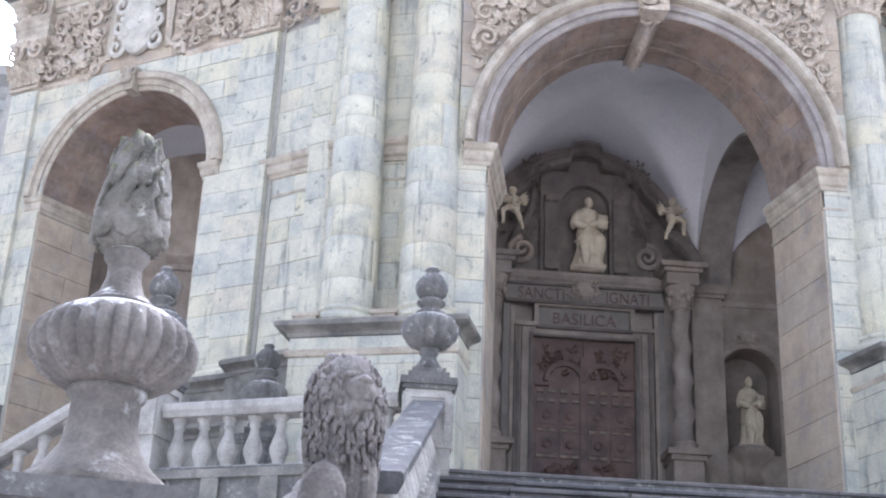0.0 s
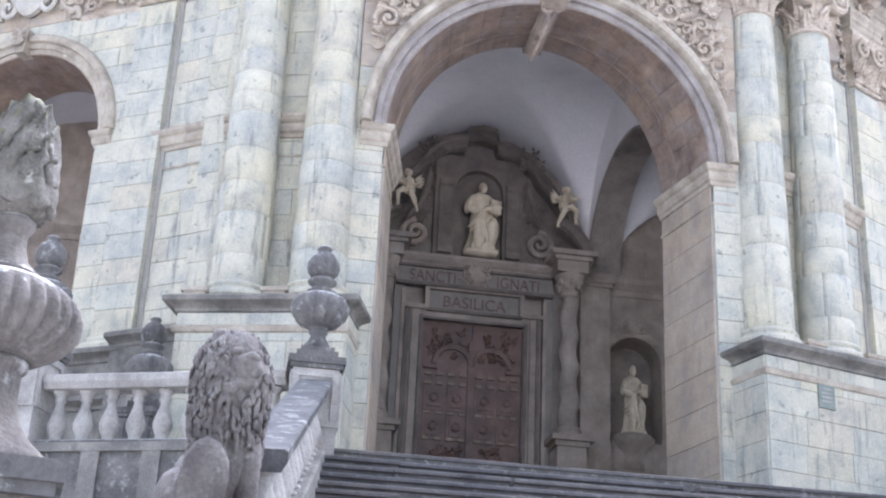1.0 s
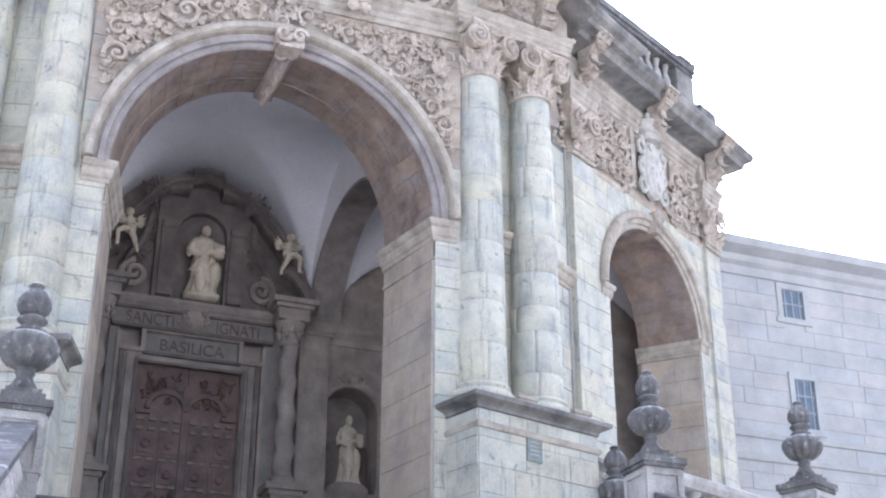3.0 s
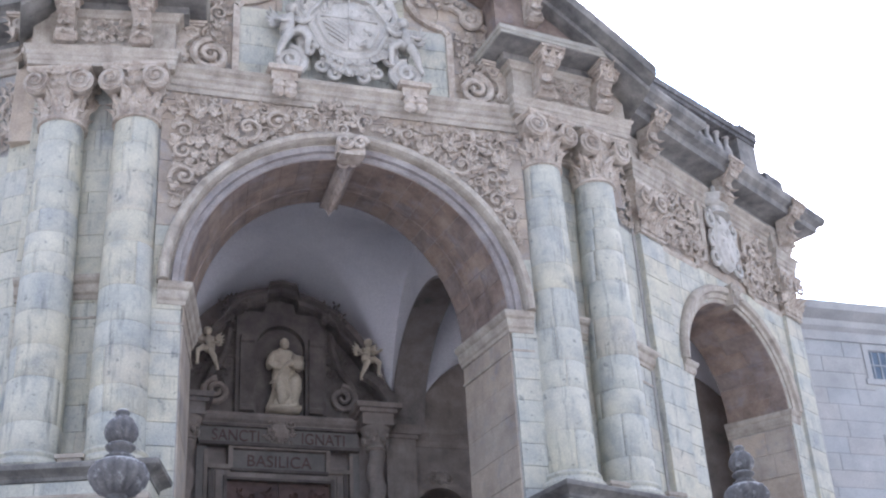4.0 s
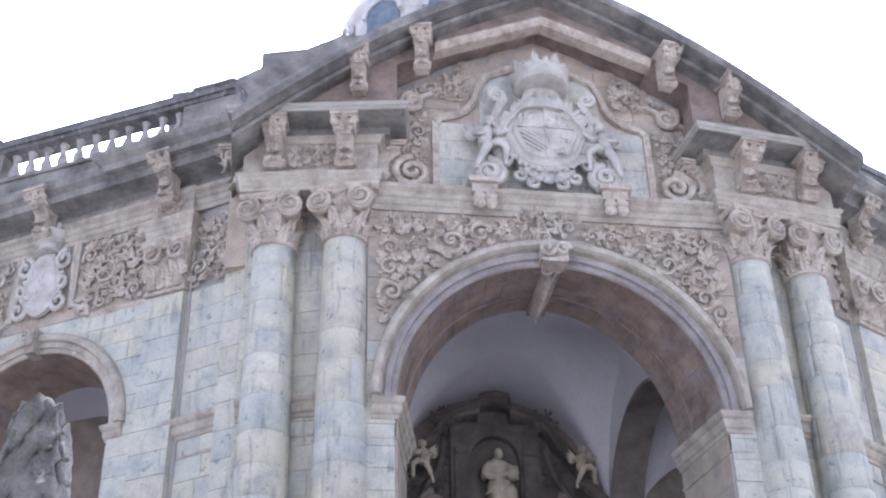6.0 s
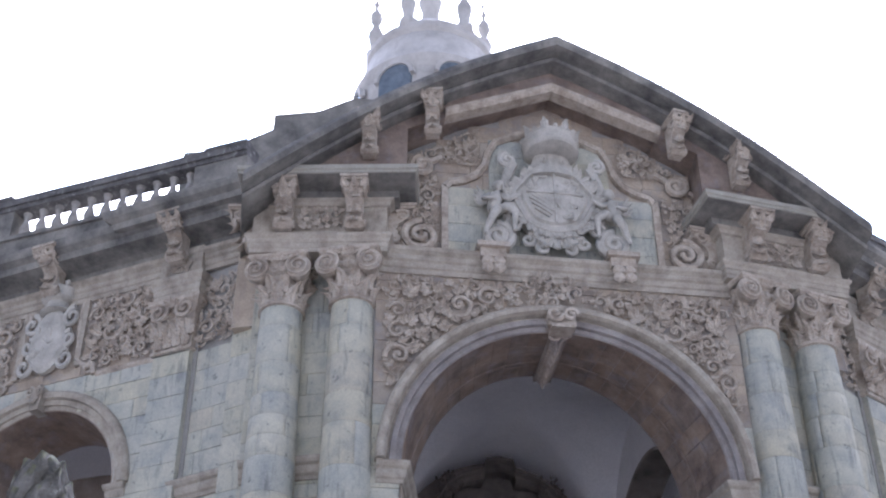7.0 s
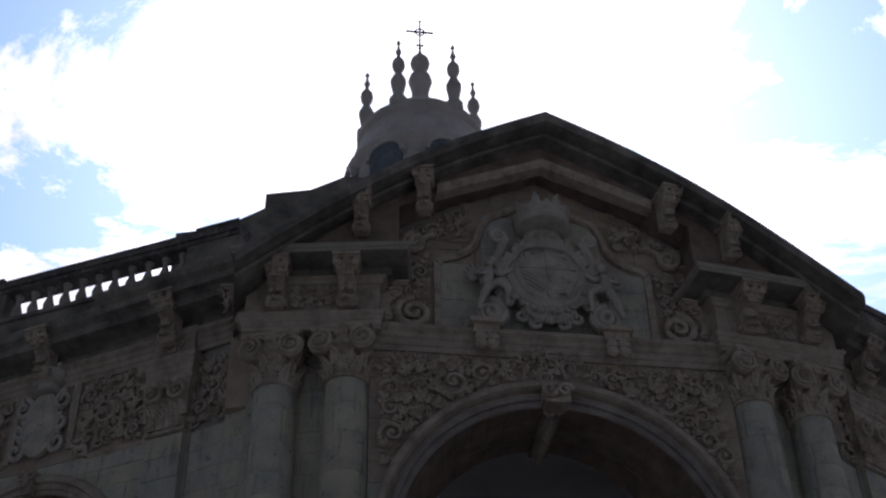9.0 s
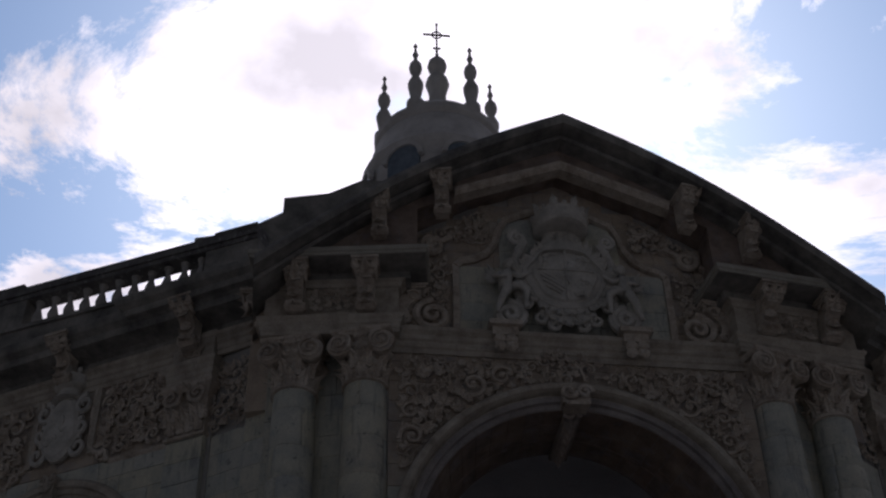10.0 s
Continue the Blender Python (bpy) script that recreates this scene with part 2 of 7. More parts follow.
M_PORTAL = mat("portal_stone", [(0.18, 0.157, 0.14), (0.3, 0.257, 0.223), (0.42, 0.365, 0.315)], 1.2, bump=0.3, tint=0.5, tints=WARM, streak=0.3, streak_col=(0.07, 0.06, 0.055))
M_SOOT = mat("soot_stained_stone", [(0.085, 0.072, 0.064), (0.15, 0.128, 0.112), (0.23, 0.197, 0.17)], 1.4, bump=0.35, streak=0.4, streak_col=(0.03, 0.026, 0.024))
M_DOOR = mat("dark_carved_wood", [(0.05, 0.029, 0.023), (0.115, 0.064, 0.05), (0.175, 0.102, 0.08)], 2.5, rough=0.5, bump=0.3, grain=60)
M_BRASS = mat("dull_studs", [(0.13, 0.095, 0.07), (0.2, 0.15, 0.11)], 5, rough=0.45, metal=0.6, bump=0.1)
M_STATUE = mat("cream_marble", [(0.48, 0.41, 0.3), (0.62, 0.54, 0.41), (0.7, 0.63, 0.5)], 3.0, rough=0.6, bump=0.2)
M_WHITE = mat("white_carved_stone", [(0.34, 0.32, 0.28), (0.48, 0.455, 0.4), (0.58, 0.555, 0.5)], 2.4, bump=0.3, streak=0.3, streak_col=(0.35, 0.34, 0.32))
M_SLATE = mat("grey_slate", [(0.05, 0.05, 0.055), (0.09, 0.09, 0.1)], 3, rough=0.7)
M_WING = mat("pinkish_ashlar", [(0.34, 0.345, 0.335), (0.42, 0.422, 0.405), (0.49, 0.488, 0.465)], 0.9, tint=0.6, tints=[(1, 0.98, 0.95), (0.94, 0.97, 1.0), (1.02, 0.97, 0.93), (0.97, 0.97, 0.97), (1.0, 1.0, 0.98)], streak=0.2, streak_col=(0.3, 0.28, 0.27))
# pale blue base colour stands in for the sky mirrored in the panes
M_GLASS = mat("window_glass", [(0.1, 0.13, 0.16), (0.18, 0.22, 0.26)], 3, rough=0.12, bump=0.0)
M_FRAME = mat("painted_window_wood", [(0.25, 0.27, 0.28), (0.33, 0.35, 0.36)], 4, rough=0.6)
M_PAVE = mat("paving", [(0.24, 0.235, 0.225), (0.31, 0.3, 0.285), (0.36, 0.35, 0.335)], 0.5, spots=0.2, bump=0.4)
M_GRASS = mat("far_lawn", [(0.04, 0.07, 0.02), (0.08, 0.11, 0.035)], 0.3)
M_IRON = mat("wrought_iron", [(0.04, 0.04, 0.042), (0.07, 0.07, 0.07)], 6, rough=0.5, metal=0.7)
M_LEAD = mat("lantern_stone", [(0.4, 0.38, 0.36), (0.52, 0.5, 0.47), (0.6, 0.58, 0.55)], 1.0, streak=0.4, streak_col=(0.25, 0.23, 0.21))
M_PLAQUE = mat("bronze_plaque", [(0.16, 0.19, 0.17), (0.24, 0.27, 0.24)], 6, rough=0.5, metal=0.3)

# ---- mesh helpers ----


def link(name, bm, material, parent=None, m=None, smooth=False):
    me = bpy.data.meshes.new(name)
    bm.normal_update()
    bm.to_mesh(me)
    bm.free()
    me.materials.append(material)
    if smooth:
        me.polygons.foreach_set("use_smooth", [True] * len(me.polygons))
    ob = new(name, me)
    if parent:
        ob.parent = parent
    if m is not None:
        ob.matrix_basis = m
    return ob


def part(name, bm, material, parent, label="", smooth=False, m=None):
    ob = link(name, bm, material, parent, m, smooth)
    return tagged(ob, label) if label else ob


def empty(name, m, label, category, group="", kind=""):
    ob = new(name)
    ob.matrix_basis = m
    return tagged(ob, label, category, group, kind)


def thing(ob, label, category="", group="", kind=""):
    return tagged(ob, label, category, group, kind)


def B():
    return bmesh.new()


def hexa(bm, pts):
    """A box from eight corners: four below, four above, both in turn."""
    v = [bm.verts.new(p) for p in pts]
    for f in ((3, 2, 1, 0), (4, 5, 6, 7), (0, 1, 5, 4), (1, 2, 6, 5), (2, 3, 7, 6), (3, 0, 4, 7)):
        bm.faces.new([v[i] for i in f])


def box(bm, x0, x1, y0, y1, z0, z1, m=None):
    x0, x1 = min(x0, x1), max(x0, x1)
    p = [Vector(c) for c in ((x0, y0, z0), (x1, y0, z0), (x1, y1, z0), (x0, y1, z0), (x0, y0, z1), (x1, y0, z1), (x1, y1, z1), (x0, y1, z1))]
    hexa(bm, [m @ q for q in p] if m is not None else p)


def prism(bm, poly, z0, z1):
    """An upright prism over a plan polygon given counterclockwise."""
    lo = [bm.verts.new((x, y, z0)) for x, y in poly]
    hi = [bm.verts.new((x, y, z1)) for x, y in poly]
    bm.faces.new(lo[::-1])
    bm.faces.new(hi)
    for i in range(len(poly)):
        j = (i + 1) % len(poly)
        bm.faces.new((lo[i], lo[j], hi[j], hi[i]))


def lathe(bm, prof, seg=24, m=None, flute=0, amp=0.0, lo=0.0, hi=0.0, twist=0.0, wob=0.0):
    """A turned body from (radius, height) pairs; fluted between two heights; twisted with a lobed section."""
    rings = []
    for r, z in prof:
        ring = []
        for k in range(seg):
            a = 2 * math.pi * k / seg
            rr = r
            if flute and lo <= z <= hi:
                rr = r * (1 + amp * (abs(math.cos(a * flute / 2)) - 0.6))
            ox = oy = 0.0
            if twist:
                ox, oy = wob * math.cos(twist * z), wob * math.sin(twist * z)
            p = Vector((rr * math.cos(a) + ox, rr * math.sin(a) + oy, z))
            ring.append(bm.verts.new(m @ p if m is not None else p))
        rings.append(ring)
    for a, b in zip(rings, rings[1:]):
        for k in range(seg):
            j = (k + 1) % seg
            bm.faces.new((a[k], a[j], b[j], b[k]))
    bm.faces.new(rings[0][::-1])
    bm.faces.new(rings[-1])


def tube(bm, pts, rads, seg=6):
    rings = []
    for i, p in enumerate(pts):
        d = (pts[min(i + 1, len(pts) - 1)] - pts[max(i - 1, 0)]).normalized()
        a = d.orthogonal().normalized()
        b = d.cross(a)
        if rings and i:
            a = (last - d * last.dot(d)).normalized()
            b = d.cross(a)
        last = a
        rings.append([bm.verts.new(p + rads[i] * (math.cos(2 * math.pi * k / seg) * a + math.sin(2 * math.pi * k / seg) * b)) for k in range(seg)])
    for r, s in zip(rings, rings[1:]):
        for k in range(seg):
            j = (k + 1) % seg
            bm.faces.new((r[k], r[j], s[j], s[k]))
    bm.faces.new(rings[0][::-1])
    bm.faces.new(rings[-1])


ICO = []


def blob(bm, m):
    """A small rounded lump under the matrix m."""
    if not ICO:
        t = bmesh.new()
        bmesh.ops.create_icosphere(t, subdivisions=1, radius=1)
        t.verts.index_update()
        ICO.append([v.co.copy() for v in t.verts])
        ICO.append([[v.index for v in f.verts] for f in t.faces])
        t.free()
    v = [bm.verts.new(m @ c) for c in ICO[0]]
    for f in ICO[1]:
        bm.faces.new([v[i] for i in f])


def sweep(bm, path, prof):
    """A moulding along a plan path from left to right as seen from outside; prof holds (outwards, height) pairs, bottom to top."""
    n = len(path)
    rows = []
    for i, p in enumerate(path):
        p = Vector(p)
        z = p.z if len(p) == 3 else 0.0
        q = Vector((p.x, p.y))
        ds = []
        if i:
            ds.append((q - Vector(path[i - 1][:2])).normalized())
        if i < n - 1:
            ds.append((Vector(path[i + 1][:2]) - q).normalized())
        ns = [Vector((d.y, -d.x)) for d in ds]
        nn = ns[0] if len(ns) == 1 else (ns[0] + ns[1]).normalized() / max(0.35, ((ns[0] + ns[1]).normalized()).dot(ns[0]))
        rows.append([bm.verts.new((q.x + nn.x * o, q.y + nn.y * o, z + h)) for o, h in prof])
    k = len(prof)
    for a, b in zip(rows, rows[1:]):
        for j in range(k):
            bm.faces.new((a[j], b[j], b[(j + 1) % k], a[(j + 1) % k]))
    bm.faces.new(rows[0])
    bm.faces.new(rows[-1][::-1])


def fr(sg, x, y, ang):
    """The frame of a wall: local x along it, y into it, z up; sg -1 mirrors it to the other side."""
    return Matrix.Translation((sg * x, y, 0)) @ Matrix.Rotation(radians(sg * ang), 4, "Z")


def arch_wall(bm, m, s0, s1, z0, z1, c, r0, r1, zs, d1, h1=None, seg=40):
    """A wall with an arched opening from floor to arch; r0 at its front, r1 at its back."""
    h1 = h1 or r1
    for d, r, h, flip in ((0.0, r0, r0, False), (d1, r1, h1, True)):
        quads = [((s0, z0), (c - r, z0), (c - r, zs), (s0, zs)), ((s0, zs), (c - r, zs), (c - r, z1), (s0, z1)), ((c + r, z0), (s1, z0), (s1, zs), (c + r, zs)), ((c + r, zs), (s1, zs), (s1, z1), (c + r, z1))]
        for k in range(seg):
            a, b = math.pi - math.pi * k / seg, math.pi - math.pi * (k + 1) / seg
            pa, pb = (c + r * math.cos(a), zs + h * math.sin(a)), (c + r * math.cos(b), zs + h * math.sin(b))
            quads.append((pa, pb, (pb[0], z1), (pa[0], z1)))
        for q in quads:
            v = [bm.verts.new(m @ Vector((s, d, z))) for s, z in q]
            bm.faces.new(v[::-1] if flip else v)
    for a, b in (((s0, z0), (s0, z1)), ((s1, z1), (s1, z0)), ((s0, z1), (s1, z1))):
        v = [bm.verts.new(m @ Vector(p)) for p in ((a[0], 0, a[1]), (b[0], 0, b[1]), (b[0], d1, b[1]), (a[0], d1, a[1]))]
        bm.faces.new(v)
    edge = [(-1.0, None)] + [(math.cos(math.pi * k / seg), math.sin(math.pi * k / seg)) for k in range(seg, -1, -1)] + [(1.0, None)]
    pts = [((c + r0 * u, 0.0, z0 if w is None else zs + r0 * w), (c + r1 * u, d1, z0 if w is None else zs + h1 * w)) for u, w in edge]
    for (a, b), (e, f) in zip(pts, pts[1:]):
        bm.faces.new([bm.verts.new(m @ Vector(p)) for p in (a, b, f, e)])


def arch_lining(root, m, c, r0, r1, h1, zs, d0, d1, seg, courses, r, thick=0.02):
    """The inside of an arch and its jambs as voussoirs and blocks with open joints."""
    for k in range(seg):
        cuts = [0.0] + sorted(r.uniform(0.25, 0.75) for _ in range(courses - 1)) + [1.0]
        for f0, f1 in zip(cuts, cuts[1:]):
            bm = bmesh.new()
            g = 0.0013
            a, b = math.pi * k / seg + g, math.pi * (k + 1) / seg - g
            ends = []
            for f in (f0 + 0.004, f1 - 0.004):
                rx, rz, d = r0 + (r1 - r0) * f, r0 + (h1 - r0) * f, d0 + (d1 - d0) * f
                ends.append([bm.verts.new(m @ Vector((c + (rx - q) * math.cos(w), d, zs + (rz - q) * math.sin(w)))) for q, w in ((thick, a), (-0.03, a), (-0.03, b), (thick, (a + b) / 2), (thick, b))[:3] + ((thick, b), (thick, (a + b) / 2))])
            bm.faces.new(ends[0][::-1])
            bm.faces.new(ends[1])
            for i in range(5):
                j = (i + 1) % 5
                bm.faces.new((ends[0][i], ends[0][j], ends[1][j], ends[1][i]))
            bmesh.ops.recalc_face_normals(bm, faces=bm.faces)
            part("voussoir", bm, M_PINK, root)


def arc_band(bm, m, c, zs, prof, seg=48, a0=0.0, a1=180.0):
    """A moulding round an arch: prof holds (radius, depth) pairs in turn."""
    rows = []
    for k in range(seg + 1):
        a = radians(a0 + (a1 - a0) * k / seg)
        rows.append([bm.verts.new(m @ Vector((c + r * math.cos(a), d, zs + r * math.sin(a)))) for r, d in prof])
    n = len(prof)
    for a, b in zip(rows, rows[1:]):
        for j in range(n):
            bm.faces.new((a[j], b[j], b[(j + 1) % n], a[(j + 1) % n]))
    bm.faces.new(rows[0][::-1])
    bm.faces.new(rows[-1])


def spiral(m, c, z, r, turns, a0, d, sg=1, n=26):
    """Points of a scroll in a wall's plane, from its rim to its eye."""
    pts = []
    for k in range(n):
        t = k / (n - 1)
        a = a0 + sg * turns * 2 * math.pi * t
        rr = r * (1 - 0.86 * t)
        pts.append(m @ Vector((c + rr * math.cos(a), d - 0.25 * r * t, z + rr * math.sin(a))))
    return pts


def acanthus(bm, m, long, wide, curl=0.6, lobes=3):
    """A carved lobed leaf under m: it grows along local z, lies on local y = 0 and curls out towards -y at its tip."""
    rows = []
    n = lobes * 2 + 1
    for k in range(n + 1):
        t = k / n
        w = wide * (0.35 + 0.9 * math.sin(math.pi * min(1.0, 0.12 + 0.88 * t))) * (1.0 if k % 2 else 0.68) * (1 - 0.35 * t)
        if k == n:
            w = wide * 0.1
        out = curl * long * t ** 3
        z = long * (t - 0.35 * curl * t ** 4)
        rows.append([bm.verts.new(m @ Vector(p)) for p in ((-w, -out + 0.1 * wide, z), (-w * 0.45, -out - 0.3 * wide, z), (0, -out - 0.12 * wide, z), (w * 0.45, -out - 0.3 * wide, z), (w, -out + 0.1 * wide, z), (0, -out + 0.3 * wide, z))])
    for a, b in zip(rows, rows[1:]):
        for q in range(6):
            bm.faces.new((a[q], a[(q + 1) % 6], b[(q + 1) % 6], b[q]))
    bm.faces.new(rows[0][::-1])
    bm.faces.new(rows[-1])


def foliage(bm, m, inside, s0, s1, z0, z1, n, size, rng, d=-0.03, root=None):
    """Carved leaf scrolls within a region of a wall; under a root, each scroll is a part of its own."""
    done = []
    tries = 0
    while len(done) < n and tries < n * 30:
        tries += 1
        s, z = rng.uniform(s0, s1), rng.uniform(z0, z1)
        r = size * rng.uniform(0.65, 1.35) * (1.0 - 0.62 * min(1.0, tries / (n * 12)))
        if not all(inside(s + q * r * 0.9, z + w * r * 0.9) for q, w in ((1, 0), (-1, 0), (0, 1), (0, -1))):
            continue
        if any((s - a) ** 2 + (z - b) ** 2 < (0.7 * (r + c)) ** 2 for a, b, c in done):
            continue
        done.append((s, z, r))
        if root:
            bm = bmesh.new()
        a0, sg = rng.uniform(0, 6.28), rng.choice((-1, 1))
        kind = rng.random()
        if kind < 0.55:
            pts = spiral(m, s, z, r * 0.85, 1.25, a0, d - 0.02, sg, 16)
            tube(bm, pts, [r * 0.17 * (1 - 0.45 * k / 15) for k in range(16)], 6)
            blob(bm, m @ Matrix.Translation((s, d - 0.3 * r, z)) @ Matrix.Diagonal((r * 0.2, r * 0.2, r * 0.2, 1)))
            count, start = 5, 0.75
        else:
            blob(bm, m @ Matrix.Translation((s, d - 0.2 * r, z)) @ Matrix.Diagonal((r * 0.22, r * 0.2, r * 0.22, 1)))
            count, start = 6, 0.1
        for k in range(count):
            a = a0 + k * 6.28 / count + rng.uniform(-0.35, 0.35)
            q = r * start
            long = r * rng.uniform(0.7, 1.05)
            while long > 0.3 * r and not inside(s + (q + long * 0.8) * math.cos(a), z + (q + long * 0.8) * math.sin(a)):
                long *= 0.75
            if long <= 0.3 * r:
                continue
            swirl = sg * (0.85 if kind < 0.55 else 0.25)
            mm = m @ Matrix.Translation((s + q * math.cos(a), d - 0.03, z + q * math.sin(a))) @ Matrix.Rotation(math.pi / 2 - a - swirl, 4, "Y")
            acanthus(bm, mm, long, long * rng.uniform(0.3, 0.42), rng.uniform(0.25, 0.6))
        if root:
            bmesh.ops.recalc_face_normals(bm, faces=bm.faces)
            part("leaf_scroll", bm, M_CARVED, root)


UNIT = []


def unit_block():
    """A dressed stone one unit wide, deep and high, its front arrises taken off."""
    if not UNIT:
        bm = B()
        e = 0.006
        p = [(-0.5, 0.5, -0.5), (0.5, 0.5, -0.5), (0.5, 0.5, 0.5), (-0.5, 0.5, 0.5)]
        q = [(-0.5, -0.3, -0.5), (0.5, -0.3, -0.5), (0.5, -0.3, 0.5), (-0.5, -0.3, 0.5)]
        r = [(-0.5 + e, -0.5, -0.5 + 2 * e), (0.5 - e, -0.5, -0.5 + 2 * e), (0.5 - e, -0.5, 0.5 - 2 * e), (-0.5 + e, -0.5, 0.5 - 2 * e)]
        v = [[bm.verts.new(c) for c in ring] for ring in (p, q, r)]
        for a, b in zip(v, v[1:]):
            for i in range(4):
                j = (i + 1) % 4
                bm.faces.new((a[i], a[j], b[j], b[i]))
        bm.faces.new(v[2])
        bm.faces.new(v[0][::-1])
        bmesh.ops.recalc_face_normals(bm, faces=bm.faces)
        me = bpy.data.meshes.new("stone_block")
        bm.to_mesh(me)
        bm.free()
        UNIT.append(me)
    return UNIT[0]


BLOCK_MESH = {}


def blocks(parent, m, s0, s1, z0, z1, rng, material=None, h=0.46, w=0.85, depth=0.05, clip=None, gap=0.004):
    """Ashlar courses laid on a wall's face, each stone an object of its own; clip gives the free stretches of a course."""
    material = material or M_PALE
    if material.name not in BLOCK_MESH:
        me = unit_block().copy()
        me.materials.append(material)
        BLOCK_MESH[material.name] = me
    me = BLOCK_MESH[material.name]
    rows = max(1, round((z1 - z0) / h))
    hh = (z1 - z0) / rows
    for i in range(rows):
        a, b = z0 + i * hh, z0 + (i + 1) * hh
        for c0, c1 in (clip(a, b) if clip else [(s0, s1)]):
            x = c0
            while x < c1 - 0.05:
                ww = w * rng.uniform(0.6, 1.35)
                if c1 - (x + ww) < 0.4 * w:
                    ww = c1 - x
                dp = depth + rng.uniform(-0.006, 0.006)
                ob = new("stone_block", me)
                ob.parent = parent
                ob.matrix_basis = m @ Matrix.Translation((x + ww / 2, -dp / 2 + 0.01, (a + b) / 2)) @ Matrix.Diagonal((ww - gap, dp + 0.02, hh - gap, 1))
                x += ww

# ---- plan ----
GROUND, TERRACE, FLOOR = -7.7, -1.75, -0.75
SPRING, R_MAIN = 6.2, 3.31
SIDE_SPRING, R_SIDE, SIDE_C = 7.0, 2.3, 3.95
rng = random.Random(5)


def col_fr(sg):
    return fr(sg, 4.37, 0.25, 16.7)


def strip_fr(sg):
    return fr(sg, 6.42, 1.6, 36.0)


def side_fr(sg):
    return fr(sg, 7.76, 2.5, 30.7)


def span(sg, a, b):
    return (a, b) if sg > 0 else (-b, -a)


def plan_path(sg, m, pts):
    """A plan path of wall points (along, into), in order from left to right."""
    out = [(m @ Vector((sg * s, d, 0)))[:2] for s, d in pts]
    return out if sg > 0 else out[::-1]


# ---- ground and terrace ----
bm = B()
for i in range(-3, 3):
    for j in range(-3, 3):
        v = [bm.verts.new((x * 700, y * 700, GROUND)) for x, y in ((i, j), (i + 1, j), (i + 1, j + 1), (i, j + 1))]
        bm.faces.new(v)
bmesh.ops.remove_doubles(bm, verts=bm.verts, dist=0.01)
thing(link("ground", bm, M_PAVE), "grey stone paving reaching to the far distance", "ground", kind="structure")

bm = B()
prism(bm, [(-15.5, 12), (-14.5, 1.5), (-8.6, -4.3), (-4.75, -5.95), (4.75, -5.95), (8.6, -4.3), (14.5, 1.5), (15.5, 12)], GROUND - 0.2, TERRACE)
terrace = thing(link("terrace", bm, M_DARK), "raised stone terrace with weathered dark retaining walls before the portico", "terrace", kind="structure")
for sg in (-1, 1):
    a, b = (Vector((-8.6, -4.3, 0)), Vector((-4.75, -5.95, 0))) if sg < 0 else (Vector((4.75, -5.95, 0)), Vector((8.6, -4.3, 0)))
    mr = Matrix.Translation(a) @ Matrix.Rotation(math.atan2(b.y - a.y, b.x - a.x), 4, "Z")
    long = (b - a).length
    for z0, z1, out in ((-3.0, -2.85, 0.06),):
        bm = B()
        box(bm, 0, long, -out, 0.02, z0, z1, mr)
        part("wall_band", bm, M_LEDGE, terrace)
    for k in range(6):
        bm = B()
        x = 0.05 + k * (long - 0.4) / 5
        box(bm, x, x + 0.26, -0.055, 0.02, -2.85, -2.52, mr)
        part("wall_pilaster", bm, M_LEDGE, terrace)

# assumed steps and floor, out of sight; pale stone throws light up at the vault
bm = B()
for k in range(6):
    box(bm, -4.3, 4.3, -2.8 + 0.34 * k, 9.5, TERRACE - 0.01, TERRACE + (k + 1) * 0.166)
thing(link("portico_steps", bm, M_BAL), "unseen short flight up to the portico floor, kept pale to bounce light", "steps", kind="structure")

# thin pale slab, unseen from below, added to bounce light into the vaults
bm = B()
prism(bm, [(-14.4, 9), (-13.8, 1.8), (-8.4, -4.2), (-4.7, -5.85), (4.7, -5.85), (8.4, -4.2), (13.8, 1.8), (14.4, 9)], TERRACE - 0.05, TERRACE + 0.004)
thing(link("terrace_floor", bm, M_PAVE), "unseen pale slab added on the terrace to bounce light", "paving", kind="structure")

stairs = empty("stairs", Matrix.Translation((0, -5.95, GROUND)), "broad flight of worn dark grey stone steps flaring outwards", "stairs", kind="structure")
N_STEP, TREAD = 33, 0.325
RISE = (TERRACE - GROUND) / N_STEP
for k in range(N_STEP):
    z1 = TERRACE - k * RISE
    y0 = -5.95 - k * TREAD
    hw = 4.42 + 0.135 * k * TREAD
    cuts = [-hw] + sorted(rng.uniform(-hw * 0.8, hw * 0.8) for _ in range(4)) + [hw]
    for a, b in zip(cuts, cuts[1:]):
        if b - a < 0.3:
            continue
        bm = B()
        q = rng.uniform(-0.012, 0.012)
        z2 = z1 + rng.uniform(-0.008, 0.004)
        nose = 0.035
        prof = [(y0 + TREAD, z1 - RISE - 0.02), (y0 + 0.03 + q, z1 - RISE - 0.02), (y0 + 0.03 + q, z2 - 0.06), (y0 - nose + q, z2 - 0.05), (y0 - nose + q, z2 - 0.012), (y0 - nose + 0.02 + q, z2), (y0 + TREAD + 0.04, z2)]
        va = [bm.verts.new((a + 0.004, y + 5.95, z - GROUND)) for y, z in prof]
        vb = [bm.verts.new((b - 0.004, y + 5.95, z - GROUND)) for y, z in prof]
        bm.faces.new(va[::-1])
        bm.faces.new(vb)
        for i in range(len(prof)):
            j = (i + 1) % len(prof)
            bm.faces.new((va[i], va[j], vb[j], vb[i]))
        bmesh.ops.recalc_face_normals(bm, faces=bm.faces)
        part("step", bm, M_STEP, stairs)
bm = B()
